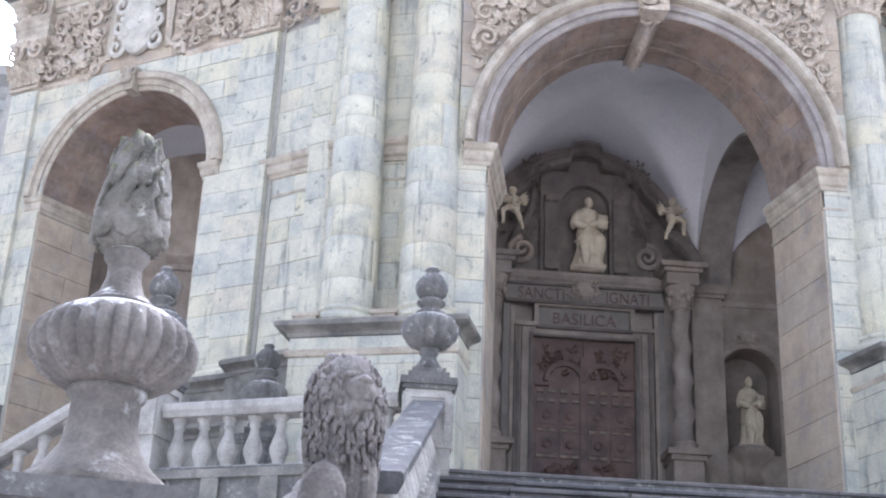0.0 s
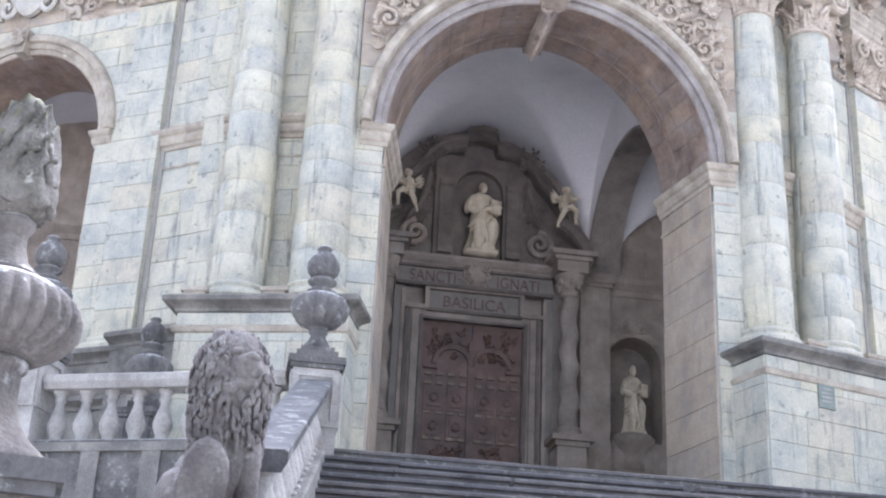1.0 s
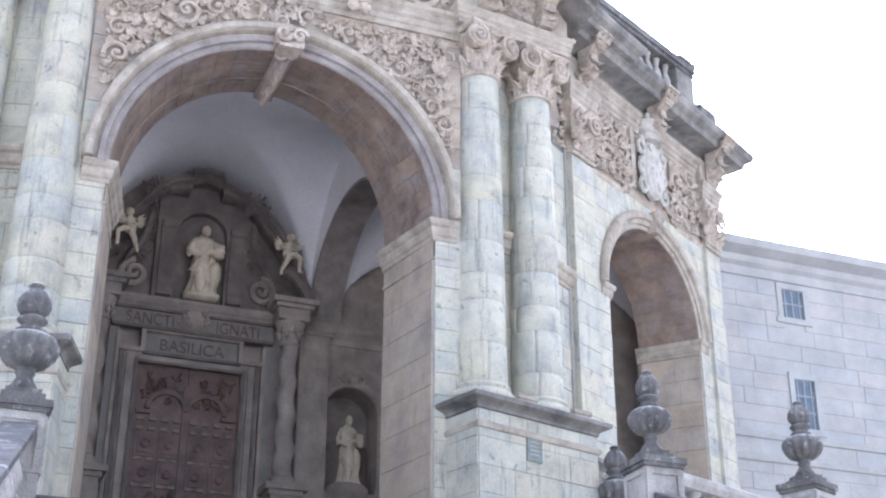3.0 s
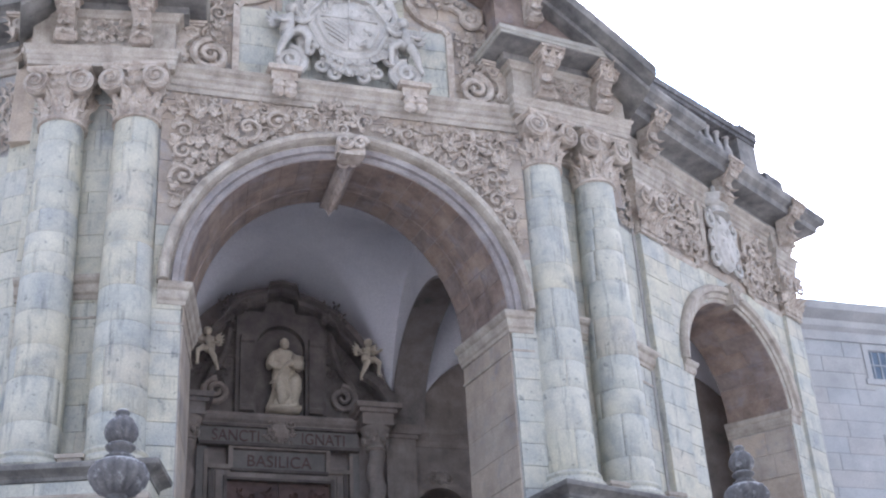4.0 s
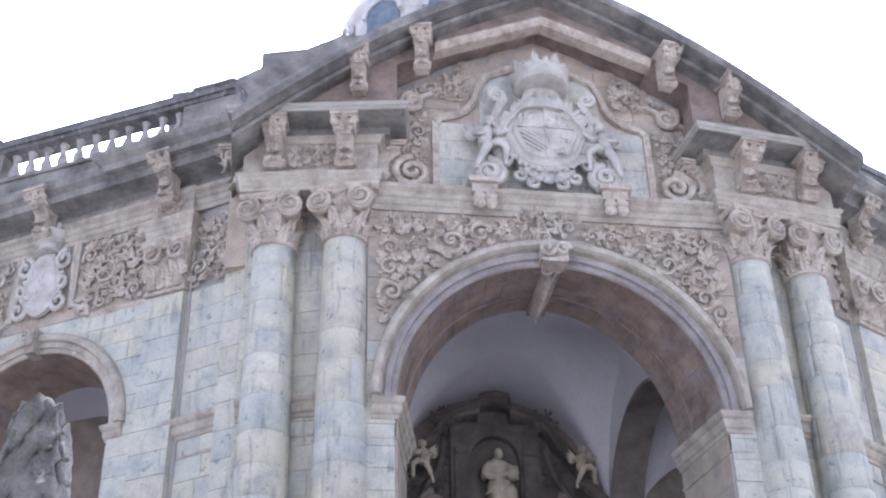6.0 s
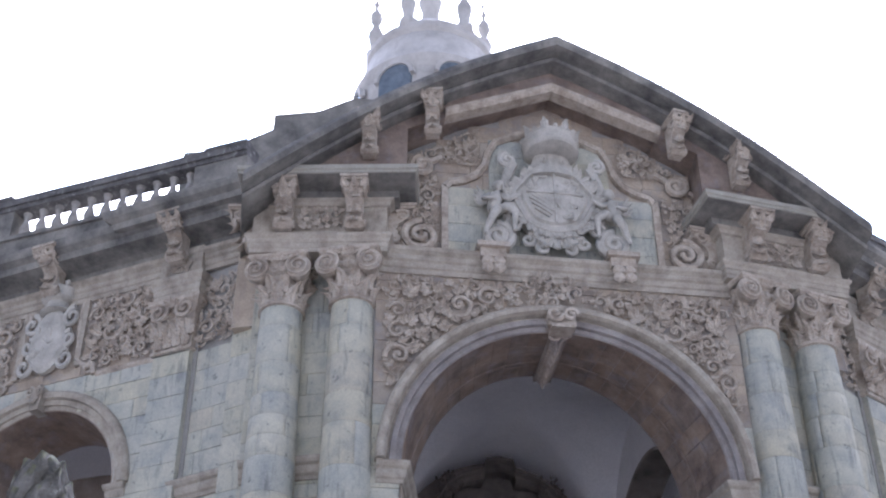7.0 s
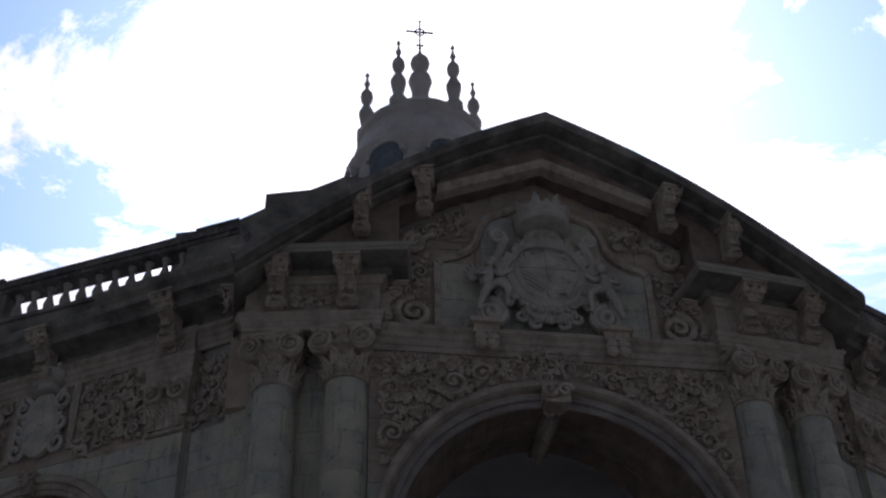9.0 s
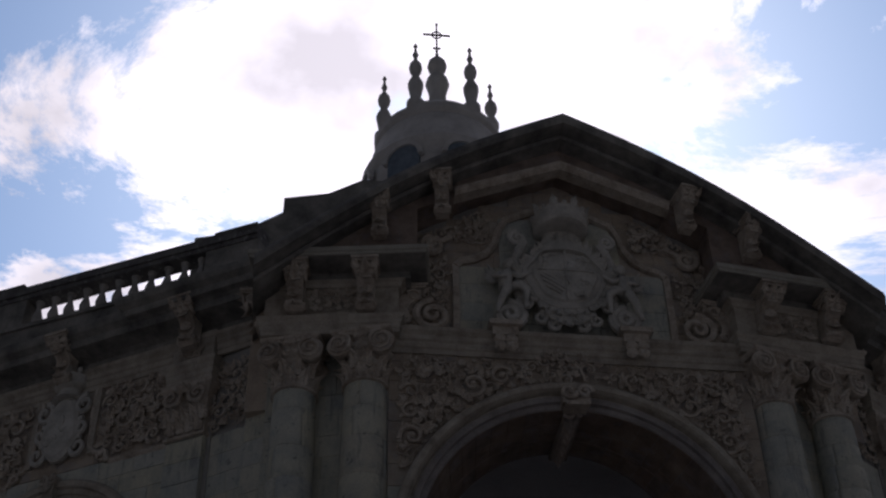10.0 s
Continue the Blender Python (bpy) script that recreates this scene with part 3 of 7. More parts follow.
for k in range(N_STEP):
    hw = 4.3 + 0.135 * k * TREAD
    box(bm, -hw, hw, -k * TREAD + 0.05, 0.3, -0.1, (TERRACE - GROUND) - k * RISE - RISE)
part("core", bm, M_STEP, stairs)

# ---- balustrades ----
BAL_PROF = [(0.115, 0.0), (0.115, 0.05), (0.075, 0.06), (0.085, 0.1), (0.13, 0.2), (0.135, 0.27), (0.1, 0.38), (0.065, 0.48), (0.06, 0.55), (0.085, 0.58), (0.07, 0.61), (0.08, 0.65), (0.11, 0.67), (0.11, 0.72)]
BAL_MESH = []


def baluster_mesh():
    if not BAL_MESH:
        b = B()
        lathe(b, BAL_PROF, 14)
        me = bpy.data.meshes.new("baluster")
        b.to_mesh(me)
        b.free()
        me.materials.append(M_BAL)
        me.polygons.foreach_set("use_smooth", [True] * len(me.polygons))
        BAL_MESH.append(me)
    return BAL_MESH[0]


def rail_run(bm, a, b, w, lo, hi, lip=0.0):
    """A straight moulded bar from a to b, w wide, between two heights above the line."""
    a, b = Vector(a), Vector(b)
    d = Vector((b.x - a.x, b.y - a.y, 0)).normalized()
    n = Vector((-d.y, d.x, 0))
    prof = [(-w / 2 + lip, lo), (w / 2 - lip, lo), (w / 2, lo + (hi - lo) * 0.45), (w / 2, hi - 0.02), (w / 2 - 0.03, hi), (-w / 2 + 0.03, hi), (-w / 2, hi - 0.02), (-w / 2, lo + (hi - lo) * 0.45)]
    va = [bm.verts.new(a + n * s + Vector((0, 0, h))) for s, h in prof]
    vb = [bm.verts.new(b + n * s + Vector((0, 0, h))) for s, h in prof]
    bm.faces.new(va)
    bm.faces.new(vb[::-1])
    for i in range(len(prof)):
        j = (i + 1) % len(prof)
        bm.faces.new((va[i], vb[i], vb[j], va[j]))


def balustrade(a, b, label, step=0.36, below=0.3, rail_mat=None, high=1.0, group="balustrades of the stairs"):
    """A run of balusters between two points on its foot line, with plinth and rail."""
    a, b = Vector(a), Vector(b)
    root = empty("balustrade", Matrix.Translation(a), label, "balustrade", group)
    d = b - a
    flat_len = math.hypot(d.x, d.y)
    bm = B()
    rail_run(bm, (0, 0, 0), d, 0.4, -below, 0.16, 0.02)
    plinth = part("plinth", bm, M_LEDGE if below < 0.6 else M_DARK, root)
    if below >= 0.6 and abs(d.z) < 0.05:
        mr = Matrix.Rotation(math.atan2(d.y, d.x), 4, "Z")
        cells = max(1, round(flat_len / 0.8))
        for k in range(cells + 1):
            bm = B()
            x = k * flat_len / cells
            box(bm, x - 0.13, x + 0.13, -0.25, 0.25, -below + 0.02, -0.02, mr)
            part("die", bm, M_LEDGE, plinth)
        bm = B()
        box(bm, 0, flat_len, -0.26, 0.26, -0.02, 0.1, mr)
        part("moulding", bm, M_LEDGE, plinth)
    bm = B()
    rail_run(bm, (0, 0, 0), d, 0.44, 0.16 + 0.72 * high, 0.16 + 0.72 * high + 0.2, 0.05)
    part("rail", bm, rail_mat or M_RAIL, root)
    n = max(1, int(flat_len / step))
    slope = d.z / flat_len
    for k in range(n):
        t = (k + 0.5) / n
        ob = new("baluster", baluster_mesh())
        ob.parent = root
        yaw = math.atan2(d.y, d.x)
        ob.matrix_basis = Matrix.Translation(d * t + Vector((0, 0, 0.13))) @ Matrix.Rotation(yaw, 4, "Z") @ Matrix.Diagonal((1, 1, high * 1.06, 1))
    return root


def pier(x, y, z0, z1, w, yaw, label, material=None):
    """A square post with sunk panels, base and cap."""
    m = Matrix.Translation((x, y, z0)) @ Matrix.Rotation(radians(yaw), 4, "Z")
    root = empty("balustrade_pier", m, label, "pier", "piers of the balustrades")
    h = z1 - z0
    bm = B()
    box(bm, -w / 2, w / 2, -w / 2, w / 2, 0, h - 0.12)
    part("shaft", bm, material or M_BAL, root)
    for k in range(4):
        bm = B()
        mm = Matrix.Rotation(k * math.pi / 2, 4, "Z")
        q = w / 2 + 0.004
        top, low = h - 0.2, max(0.12, h - 0.95)
        for x0, x1, a, b in ((-w / 2, -w / 2 + 0.09, low, top), (w / 2 - 0.09, w / 2, low, top), (-w / 2 + 0.09, w / 2 - 0.09, low, low + 0.08), (-w / 2 + 0.09, w / 2 - 0.09, top - 0.08, top)):
            box(bm, x0, x1, -q - 0.025, -q, a, b, mm)
        part("panel_frame", bm, material or M_BAL, root)
    bm = B()
    box(bm, -w / 2 - 0.07, w / 2 + 0.07, -w / 2 - 0.07, w / 2 + 0.07, h - 0.1, h)
    box(bm, -w / 2 - 0.04, w / 2 + 0.04, -w / 2 - 0.04, w / 2 + 0.04, h - 0.16, h - 0.1)
    part("cap", bm, M_DARK, root)
    return root


def urn(x, y, z, h, label, material=None):
    """A gadrooned stone urn with a pine-cone lid on a stepped foot; h is its full height."""
    root = empty("stone_urn", Matrix.Translation((x, y, z)) @ Matrix.Diagonal((h / 1.66, h / 1.66, h / 1.66, 1)), label, "urn", "stone urns")
    mt = material or M_DARK
    bm = B()
    box(bm, -0.27, 0.27, -0.27, 0.27, 0, 0.1)
    box(bm, -0.22, 0.22, -0.22, 0.22, 0.1, 0.17)
    part("foot", bm, mt, root)
    bm = B()
    lathe(bm, [(0.2, 0.17), (0.19, 0.22), (0.12, 0.32), (0.1, 0.38), (0.13, 0.42), (0.1, 0.45), (0.14, 0.48)], 20)
    part("stem", bm, mt, root, smooth=True)
    bm = B()
    lathe(bm, [(0.14, 0.48), (0.24, 0.53), (0.32, 0.62), (0.355, 0.72), (0.355, 0.8), (0.32, 0.88), (0.25, 0.94), (0.17, 0.97)], 48, flute=12, amp=0.24, lo=0.5, hi=0.93)
    part("bowl", bm, mt, root, smooth=True)
    bm = B()
    lathe(bm, [(0.17, 0.97), (0.2, 1.0), (0.14, 1.04), (0.13, 1.08), (0.19, 1.12), (0.2, 1.15), (0.14, 1.19)], 20)
    part("collar", bm, mt, root, smooth=True)
    bm = B()
    lathe(bm, [(0.13, 1.19), (0.18, 1.25), (0.205, 1.33), (0.195, 1.42), (0.15, 1.51), (0.09, 1.57), (0.08, 1.6), (0.1, 1.62), (0.07, 1.66)], 40, flute=10, amp=0.24, lo=1.22, hi=1.55)
    part("pine_cone_lid", bm, mt, root, smooth=True)
    return root


for sg in (-1, 1):
    head = -0.57 if sg < 0 else -0.32
    pier(sg * 4.63, -5.77, TERRACE - 0.6, head, 0.62, 0, "square stone pier with sunk panels at the head of the stairs")
    urn(sg * 4.63, -5.77, head, 1.7 if sg < 0 else 1.46, "dark lichened stone urn with gadrooned bowl on a stair pier")
    balustrade((sg * 4.63, -6.1, TERRACE - 0.22), (sg * 5.38, -12.0, -4.4), "stone balustrade sloping down beside the stairs, its rail patched with lichen", below=0.5)
    bm = B()
    hexa(bm, [(sg * x, y, z) for x, y, z in ((4.5, -6.0, GROUND), (4.85, -6.0, GROUND), (6.95, -16.6, GROUND), (6.45, -16.6, GROUND), (4.5, -6.0, TERRACE - 0.1), (4.85, -6.0, TERRACE - 0.1), (6.95, -16.6, -6.3), (6.45, -16.6, -6.3))])
    bmesh.ops.recalc_face_normals(bm, faces=bm.faces)
    thing(link("stair_wall", bm, M_LEDGE), "weathered stone side wall carrying the stair balustrade", "wall", kind="structure")
    head = -0.25 if sg < 0 else 0.08
    pier(sg * 8.5, -4.3, TERRACE - 0.6, head, 0.62, sg * 24, "square stone pier with sunk panels at the terrace corner")
    urn(sg * 8.5, -4.3, head, 1.7 if sg < 0 else 1.5, "dark stone urn on the terrace balustrade")
    foot = TERRACE - 0.05 if sg < 0 else TERRACE + 0.22
    a, b = (sg * 4.95, -5.7, foot), (sg * 8.2, -4.42, foot)
    balustrade(a if sg > 0 else b, b if sg > 0 else a, "level balustrade of pale stone balusters along the terrace", rail_mat=M_BAL, below=0.75, group="balustrades of the terrace")
    balustrade((sg * 8.8, -4.1, TERRACE + 0.55), (sg * 12.0, -2.9, TERRACE - 1.35), "stone balustrade sloping down a side stair", rail_mat=M_BAL, below=0.8)
    pier(sg * 7.17, 0.0, TERRACE - 0.1, 0.1, 0.55, sg * 24, "dark stone pedestal beside the column base", M_DARK)
    urn(sg * 7.17, 0.0, 0.1, 1.72, "small dark stone urn on a pedestal against the portico")

# the stair foot: great fluted finial on its pier
fin = empty("great_finial", Matrix.Translation((-6.82, -16.9, -4.62)), "great weathered stone finial with fluted bulb and flame top", "finial")
bm = B()
lathe(bm, [(0.37, -0.12), (0.37, -0.09), (0.34, -0.05), (0.25, 0.03), (0.19, 0.12), (0.165, 0.22), (0.165, 0.34), (0.19, 0.37), (0.19, 0.4)], 28)
part("stem", bm, M_FINIAL, fin, smooth=True)
bm = B()
lathe(bm, [(0.18, 0.4), (0.24, 0.42), (0.33, 0.48), (0.385, 0.55), (0.395, 0.62), (0.37, 0.69), (0.32, 0.75), (0.26, 0.785), (0.2, 0.81)], 168, flute=28, amp=0.11, lo=0.43, hi=0.7)
part("fluted_bulb", bm, M_CRUST, fin, "fluted bulb with pale lichen on its shoulder", smooth=True)
bm = B()
lathe(bm, [(0.2, 0.81), (0.17, 0.84), (0.11, 0.9), (0.085, 0.98), (0.085, 1.05), (0.11, 1.08), (0.115, 1.11), (0.09, 1.13)], 24)
part("neck", bm, M_CRUST, fin, smooth=True)
bm = B()
lathe(bm, [(0.1, 1.13), (0.16, 1.17), (0.185, 1.24), (0.18, 1.3), (0.165, 1.36), (0.15, 1.44), (0.135, 1.53), (0.12, 1.62), (0.1, 1.7), (0.07, 1.76), (0.03, 1.79)], 40, flute=7, amp=0.14, lo=1.15, hi=1.7)
r = random.Random(8)
tongues = []
for z0, rad, n, long, off in ((1.16, 0.172, 8, 0.3, 0.0), (1.3, 0.17, 7, 0.3, 0.35), (1.44, 0.148, 6, 0.27, 0.1), (1.57, 0.115, 5, 0.22, 0.5)):
    for k in range(n):
        tongue = B()
        a = 2 * math.pi * k / n + off + r.uniform(-0.1, 0.1)
        acanthus(tongue, Matrix.Rotation(a, 4, "Z") @ Matrix.Translation((0, -rad, z0)) @ Matrix.Rotation(-0.24, 4, "X") @ Matrix.Rotation(0.3, 4, "Y"), long * r.uniform(0.85, 1.0), 0.085, 0.0, 2)
        bmesh.ops.recalc_face_normals(tongue, faces=tongue.faces)
        for v in tongue.verts:
            v.co += 0.012 * noise.noise_vector(v.co * 9)
        tongues.append(tongue)
for v in bm.verts:
    v.co += 0.02 * noise.noise_vector(v.co * 9)
flame = part("flame", bm, M_MOSS, fin, "flame-shaped top with green moss", smooth=True)
for tongue in tongues:
    part("flame_tongue", tongue, M_MOSS, flame, smooth=True)
pier(-6.82, -16.9, GROUND, -4.74, 0.7, 8, "massive weathered pier at the foot of the stairs", M_FINIAL)
fin2 = copy_thing(fin, Matrix.Translation((6.82, -16.9, -4.62)))
pier(6.82, -16.9, GROUND, -4.74, 0.7, -8, "massive weathered pier at the foot of the stairs", M_FINIAL)


def lion(x, y, z, yaw, h, label):
    """A seated stone lion: haunches, chest, forelegs, mane and muzzle in one body."""
    bm = B()
    T, D = Matrix.Translation, lambda a, b, c: Matrix.Diagonal((a, b, c, 1))

    def ball(p, s, rx=0):
        bmesh.ops.create_icosphere(bm, subdivisions=3, radius=1, matrix=T(p) @ Matrix.Rotation(radians(rx), 4, "X") @ D(*s))
    ball((0, 0.28, 0.42), (0.36, 0.5, 0.44))
    ball((0, 0.0, 0.8), (0.33, 0.34, 0.55), -14)
    for q in (-1, 1):
        ball((q * 0.3, 0.3, 0.3), (0.17, 0.4, 0.34))
        ball((q * 0.34, -0.12, 0.1), (0.12, 0.26, 0.1))
        ball((q * 0.18, -0.26, 0.5), (0.12, 0.13, 0.55))
        ball((q * 0.18, -0.4, 0.07), (0.13, 0.2, 0.08))
        ball((q * 0.2, -0.1, 1.72), (0.07, 0.05, 0.08))
        ball((q * 0.1, -0.37, 1.56), (0.06, 0.05, 0.04))
    ball((0, -0.08, 1.35), (0.36, 0.34, 0.48))
    ball((0, -0.15, 1.5), (0.27, 0.28, 0.3))
    ball((0, -0.4, 1.42), (0.15, 0.16, 0.13))
    ball((0, -0.5, 1.48), (0.08, 0.07, 0.05))
    ball((0, -0.38, 1.28), (0.13, 0.12, 0.08))
    r = random.Random(3)
    bmesh.ops.create_icosphere(bm, subdivisions=2, radius=1, matrix=T((-0.34, -0.42, 0.42)) @ Matrix.Rotation(-0.5, 4, 'Z') @ D(0.24, 0.06, 0.36))
    ball((0, -0.08, 1.33), (0.39, 0.36, 0.45))
    ball((0, -0.06, 0.98), (0.36, 0.33, 0.42))
    for k in range(620):
        a, up = r.uniform(-3.1, 3.1), r.uniform(0.68, 1.78)
        if abs(a) < 0.5 and 1.3 < up < 1.58:
            continue
        rad = 0.345 + 0.08 * (up - 0.68) if up < 1.35 else 0.4 * math.sqrt(max(0.02, 1 - ((up - 1.35) / 0.44) ** 2))
        p = (rad * math.sin(a), -0.08 - rad * 0.92 * math.cos(a), up)
        bmesh.ops.create_icosphere(bm, subdivisions=1, radius=1, matrix=T(p) @ Matrix.Rotation(r.uniform(-0.5, 0.5), 4, "Y") @ D(0.027, 0.022, 0.055))
    box(bm, -0.45, 0.45, -0.62, 0.75, -0.12, 0.03)
    for v in bm.verts:
        v.co += 0.018 * noise.noise_vector(v.co * 8)
    m = T((x, y, z)) @ Matrix.Rotation(radians(yaw), 4, "Z") @ D(h / 2.05, h / 1.95, h / 1.8)
    return thing(link("lion_statue", bm, M_LION, None, m, smooth=True), label, "statue", "stone lions by the stairs")


for sg in (-1, 1):
    pier(sg * 5.72, -12.78, GROUND, -4.35, 1.0, sg * -6, "broad stone pier carrying a lion beside the stairs", M_LEDGE)
    lion(sg * 5.72, -12.72, -4.26, 24 if sg < 0 else -24, 1.66, "seated stone lion with curly mane, dark with weathering and lichen")

# ---- portico walls ----
m0 = fr(1, 0, 0.15, 0)
bm = B()
arch_wall(bm, m0, -3.95, 3.95, FLOOR, 11.3, 0, R_MAIN, 2.93, SPRING, 1.9, 3.42)
wall_c = thing(link("wall_center", bm, M_JOINT), "pale limestone wall of the portico with its great round arch", "wall", kind="structure")


def clear_of(c, r, zs, s0, s1):
    def clip(a, b):
        if a >= zs + r:
            return [(s0, s1)]
        w = r if a < zs else math.sqrt(max(0.0, r * r - (a - zs) ** 2))
        return [(s0, c - w), (c + w, s1)]
    return clip


blocks(wall_c, m0, -3.9, 3.9, FLOOR, 7.5, rng, clip=clear_of(0, R_MAIN + 0.02, SPRING, -3.9, 3.9), h=0.47)
blocks(wall_c, m0, -3.9, 3.9, 7.5, 11.0, rng, M_WARM, clip=clear_of(0, R_MAIN + 0.1, SPRING, -3.9, 3.9), h=0.47)
root = empty("arch_lining", Matrix.Identity(4), "x", "arch")
arch_lining(root, m0, 0, R_MAIN, 2.93, 3.42, SPRING, -0.02, 1.92, 25, 4, rng)
thing(root, "warm brownish voussoirs lining the great arch", "arch", kind="structure")
JM = {}
for sg in (-1, 1):
    jm = Matrix.Translation((sg * (R_MAIN - 0.0), 0.15, 0)) @ Matrix.Rotation(math.atan2(1.9, -sg * 0.38), 4, "Z")
    JM[sg] = jm
    jl = math.hypot(1.9, 0.38)
    jroot = empty("jamb_lining", Matrix.Identity(4), "warm stained limestone lining the arch jamb", "jamb", kind="structure")
    # the face of a jamb looks into the opening
    mm = jm @ (Matrix.Identity(4) if sg < 0 else Matrix.Translation((jl, 0, 0)) @ Matrix.Rotation(math.pi, 4, "Z"))
    blocks(jroot, mm, 0, jl, FLOOR, 5.4, rng, M_WARM, h=0.7, w=1.7, depth=0.03, gap=0.004)
    blocks(jroot, mm, 0, jl, 5.4, SPRING - 0.4, rng, M_WARM, h=0.4, w=0.9, depth=0.03, gap=0.004)

IMPOST = [(0.0, -0.85), (0.035, -0.85), (0.035, -0.8), (0.0, -0.78), (0.0, -0.45), (0.05, -0.43), (0.06, -0.36), (0.1, -0.32), (0.12, -0.24), (0.12, -0.16), (0.17, -0.12), (0.2, -0.06), (0.2, 0.0), (0.0, 0.0)]
for sg in (-1, 1):
    bm = B()
    inner = [(2.9, 2.05), (3.31, 0.13), (3.8, 0.13)]
    p = [(sg * x, y) for x, y in inner]
    sweep(bm, p if sg > 0 else p[::-1], [(o, SPRING + h) for o, h in IMPOST])
    thing(link("impost_moulding", bm, M_CREAM), "moulded limestone impost at the springing of the great arch", "moulding", "impost mouldings", kind="structure")
bm = B()
arc_band(bm, m0, 0, SPRING, [(3.56, 0.02), (3.56, -0.12), (3.6, -0.12), (3.62, -0.26), (3.66, -0.34), (3.73, -0.36), (3.79, -0.33), (3.83, -0.24), (3.83, 0.02)])
archivolt = thing(link("archivolt", bm, M_CREAM), "moulded limestone archivolt round the great arch", "archivolt", kind="structure")
for k in range(21):
    bm = B()
    arc_band(bm, m0, 0, SPRING, [(3.3, 0.02), (3.3, -0.03), (3.33, -0.06), (3.42, -0.06), (3.43, -0.15), (3.55, -0.16), (3.56, 0.02)], 4, 180 * k / 21 + 0.04, 180 * (k + 1) / 21 - 0.04)
    part("fascia_stone", bm, M_ARCH, archivolt, "rust-stained fascia stone" if k == 0 else "")
# raised rib round the inside of the arch
bm = B()
rib = []
for k in range(61):
    t = math.pi * k / 60
    f = 0.66
    rib.append(m0 @ Vector(((3.31 - 0.38 * f - 0.02) * math.cos(t), 1.9 * f, SPRING + (3.31 + 0.11 * f - 0.02) * math.sin(t))))
tube(bm, rib, [0.02] * 61, 6)
thing(link("intrados_rib", bm, M_PINK), "thin rounded rib round the inside of the great arch", "moulding", kind="structure")
bm = B()
box(bm, -0.3, 0.3, -0.32, 0.3, 9.5, 9.98, m0)
box(bm, -0.24, 0.24, -0.4, 0.0, 9.42, 9.5, m0)
foliage(bm, m0, lambda s, z: abs(s) < 0.75 and 9.9 < z < 10.95, -0.75, 0.75, 9.9, 10.95, 12, 0.2, rng, -0.16)
for q in (-1, 1):
    tube(bm, spiral(m0, q * 0.17, 9.72, 0.17, 1.4, 0, -0.4, q), [0.06 - 0.0015 * k for k in range(26)])
thing(link("keystone", bm, M_CARVED), "carved keystone with leaves and scrolls over the arch", "keystone", kind="structure")
bm = B()
box(bm, -0.2, 0.2, 0.04, 1.98, 9.49, 9.66, m0)
crown_strip = thing(link("crown_strip", bm, M_PORTAL), "dark carved strip across the crown of the great arch", "keystone", kind="structure")
for q in range(8):
    bm = B()
    acanthus(bm, m0 @ Matrix.Translation((0, 0.1 + 0.23 * q, 9.5)) @ Matrix.Rotation(-math.pi / 2, 4, "X") @ Matrix.Rotation(math.pi, 4, "Z"), 0.3, 0.19, 0.55)
    part("leaf", bm, M_PORTAL, crown_strip)
for q in (-1, 1):
    bm = B()
    tube(bm, spiral(m0, q * 0.12, 9.46, 0.12, 1.4, 0, 0.05, q), [0.045 - 0.001 * k for k in range(26)])
    part("scroll", bm, M_PORTAL, crown_strip)

# carved spandrels
for sg in (-1, 1):
    rel = empty("spandrel_relief", Matrix.Identity(4), "dense carved leaf scrolls in the arch spandrel", "relief", "carved reliefs")
    a, b = span(sg, 0.85, 3.72)
    foliage(None, m0, lambda s, z: s * s + (z - SPRING) ** 2 > 3.86 ** 2 and z < 10.66 and abs(s) < 3.74, a, b, 7.0, 10.66, 120, 0.29, rng, -0.1, root=rel)

# entablature over the arch
ENT = [(0.0, 0.0), (0.06, 0.0), (0.06, 0.12), (0.1, 0.15), (0.1, 0.28), (0.15, 0.32), (0.15, 0.42), (0.24, 0.5), (0.26, 0.58), (0.0, 0.6)]
bm = B()
sweep(bm, [(-3.95, 0.15), (3.95, 0.15)], [(o + 0.06, 10.68 + h) for o, h in ENT])
thing(link("entablature", bm, M_CREAM), "moulded stone band over the great arch", "moulding", kind="structure")

# ---- column bays ----
PED_MOULD = [(0.0, 0.0), (0.04, 0.0), (0.05, 0.06), (0.1, 0.1), (0.24, 0.16), (0.25, 0.24), (0.17, 0.29), (0.0, 0.3)]
CAP_Z0, CAP_Z1 = 9.8, 11.02


def sector(bm, prof, a0, a1, seg=14):
    """A curved stone of a column drum between two angles."""
    rows = []
    for k in range(seg + 1):
        a = a0 + (a1 - a0) * k / seg
        c, s = math.cos(a), math.sin(a)
        rows.append([bm.verts.new((r * c, r * s, z)) for r, z in prof] + [bm.verts.new((0.38 * c, 0.38 * s, prof[-1][1])), bm.verts.new((0.38 * c, 0.38 * s, prof[0][1]))])
    n = len(rows[0])
    for a, b in zip(rows, rows[1:]):
        for j in range(n):
            f = bm.faces.new((a[j], b[j], b[(j + 1) % n], a[(j + 1) % n]))
            f.smooth = j < n - 3
    bm.faces.new(rows[0])
    bm.faces.new(rows[-1][::-1])


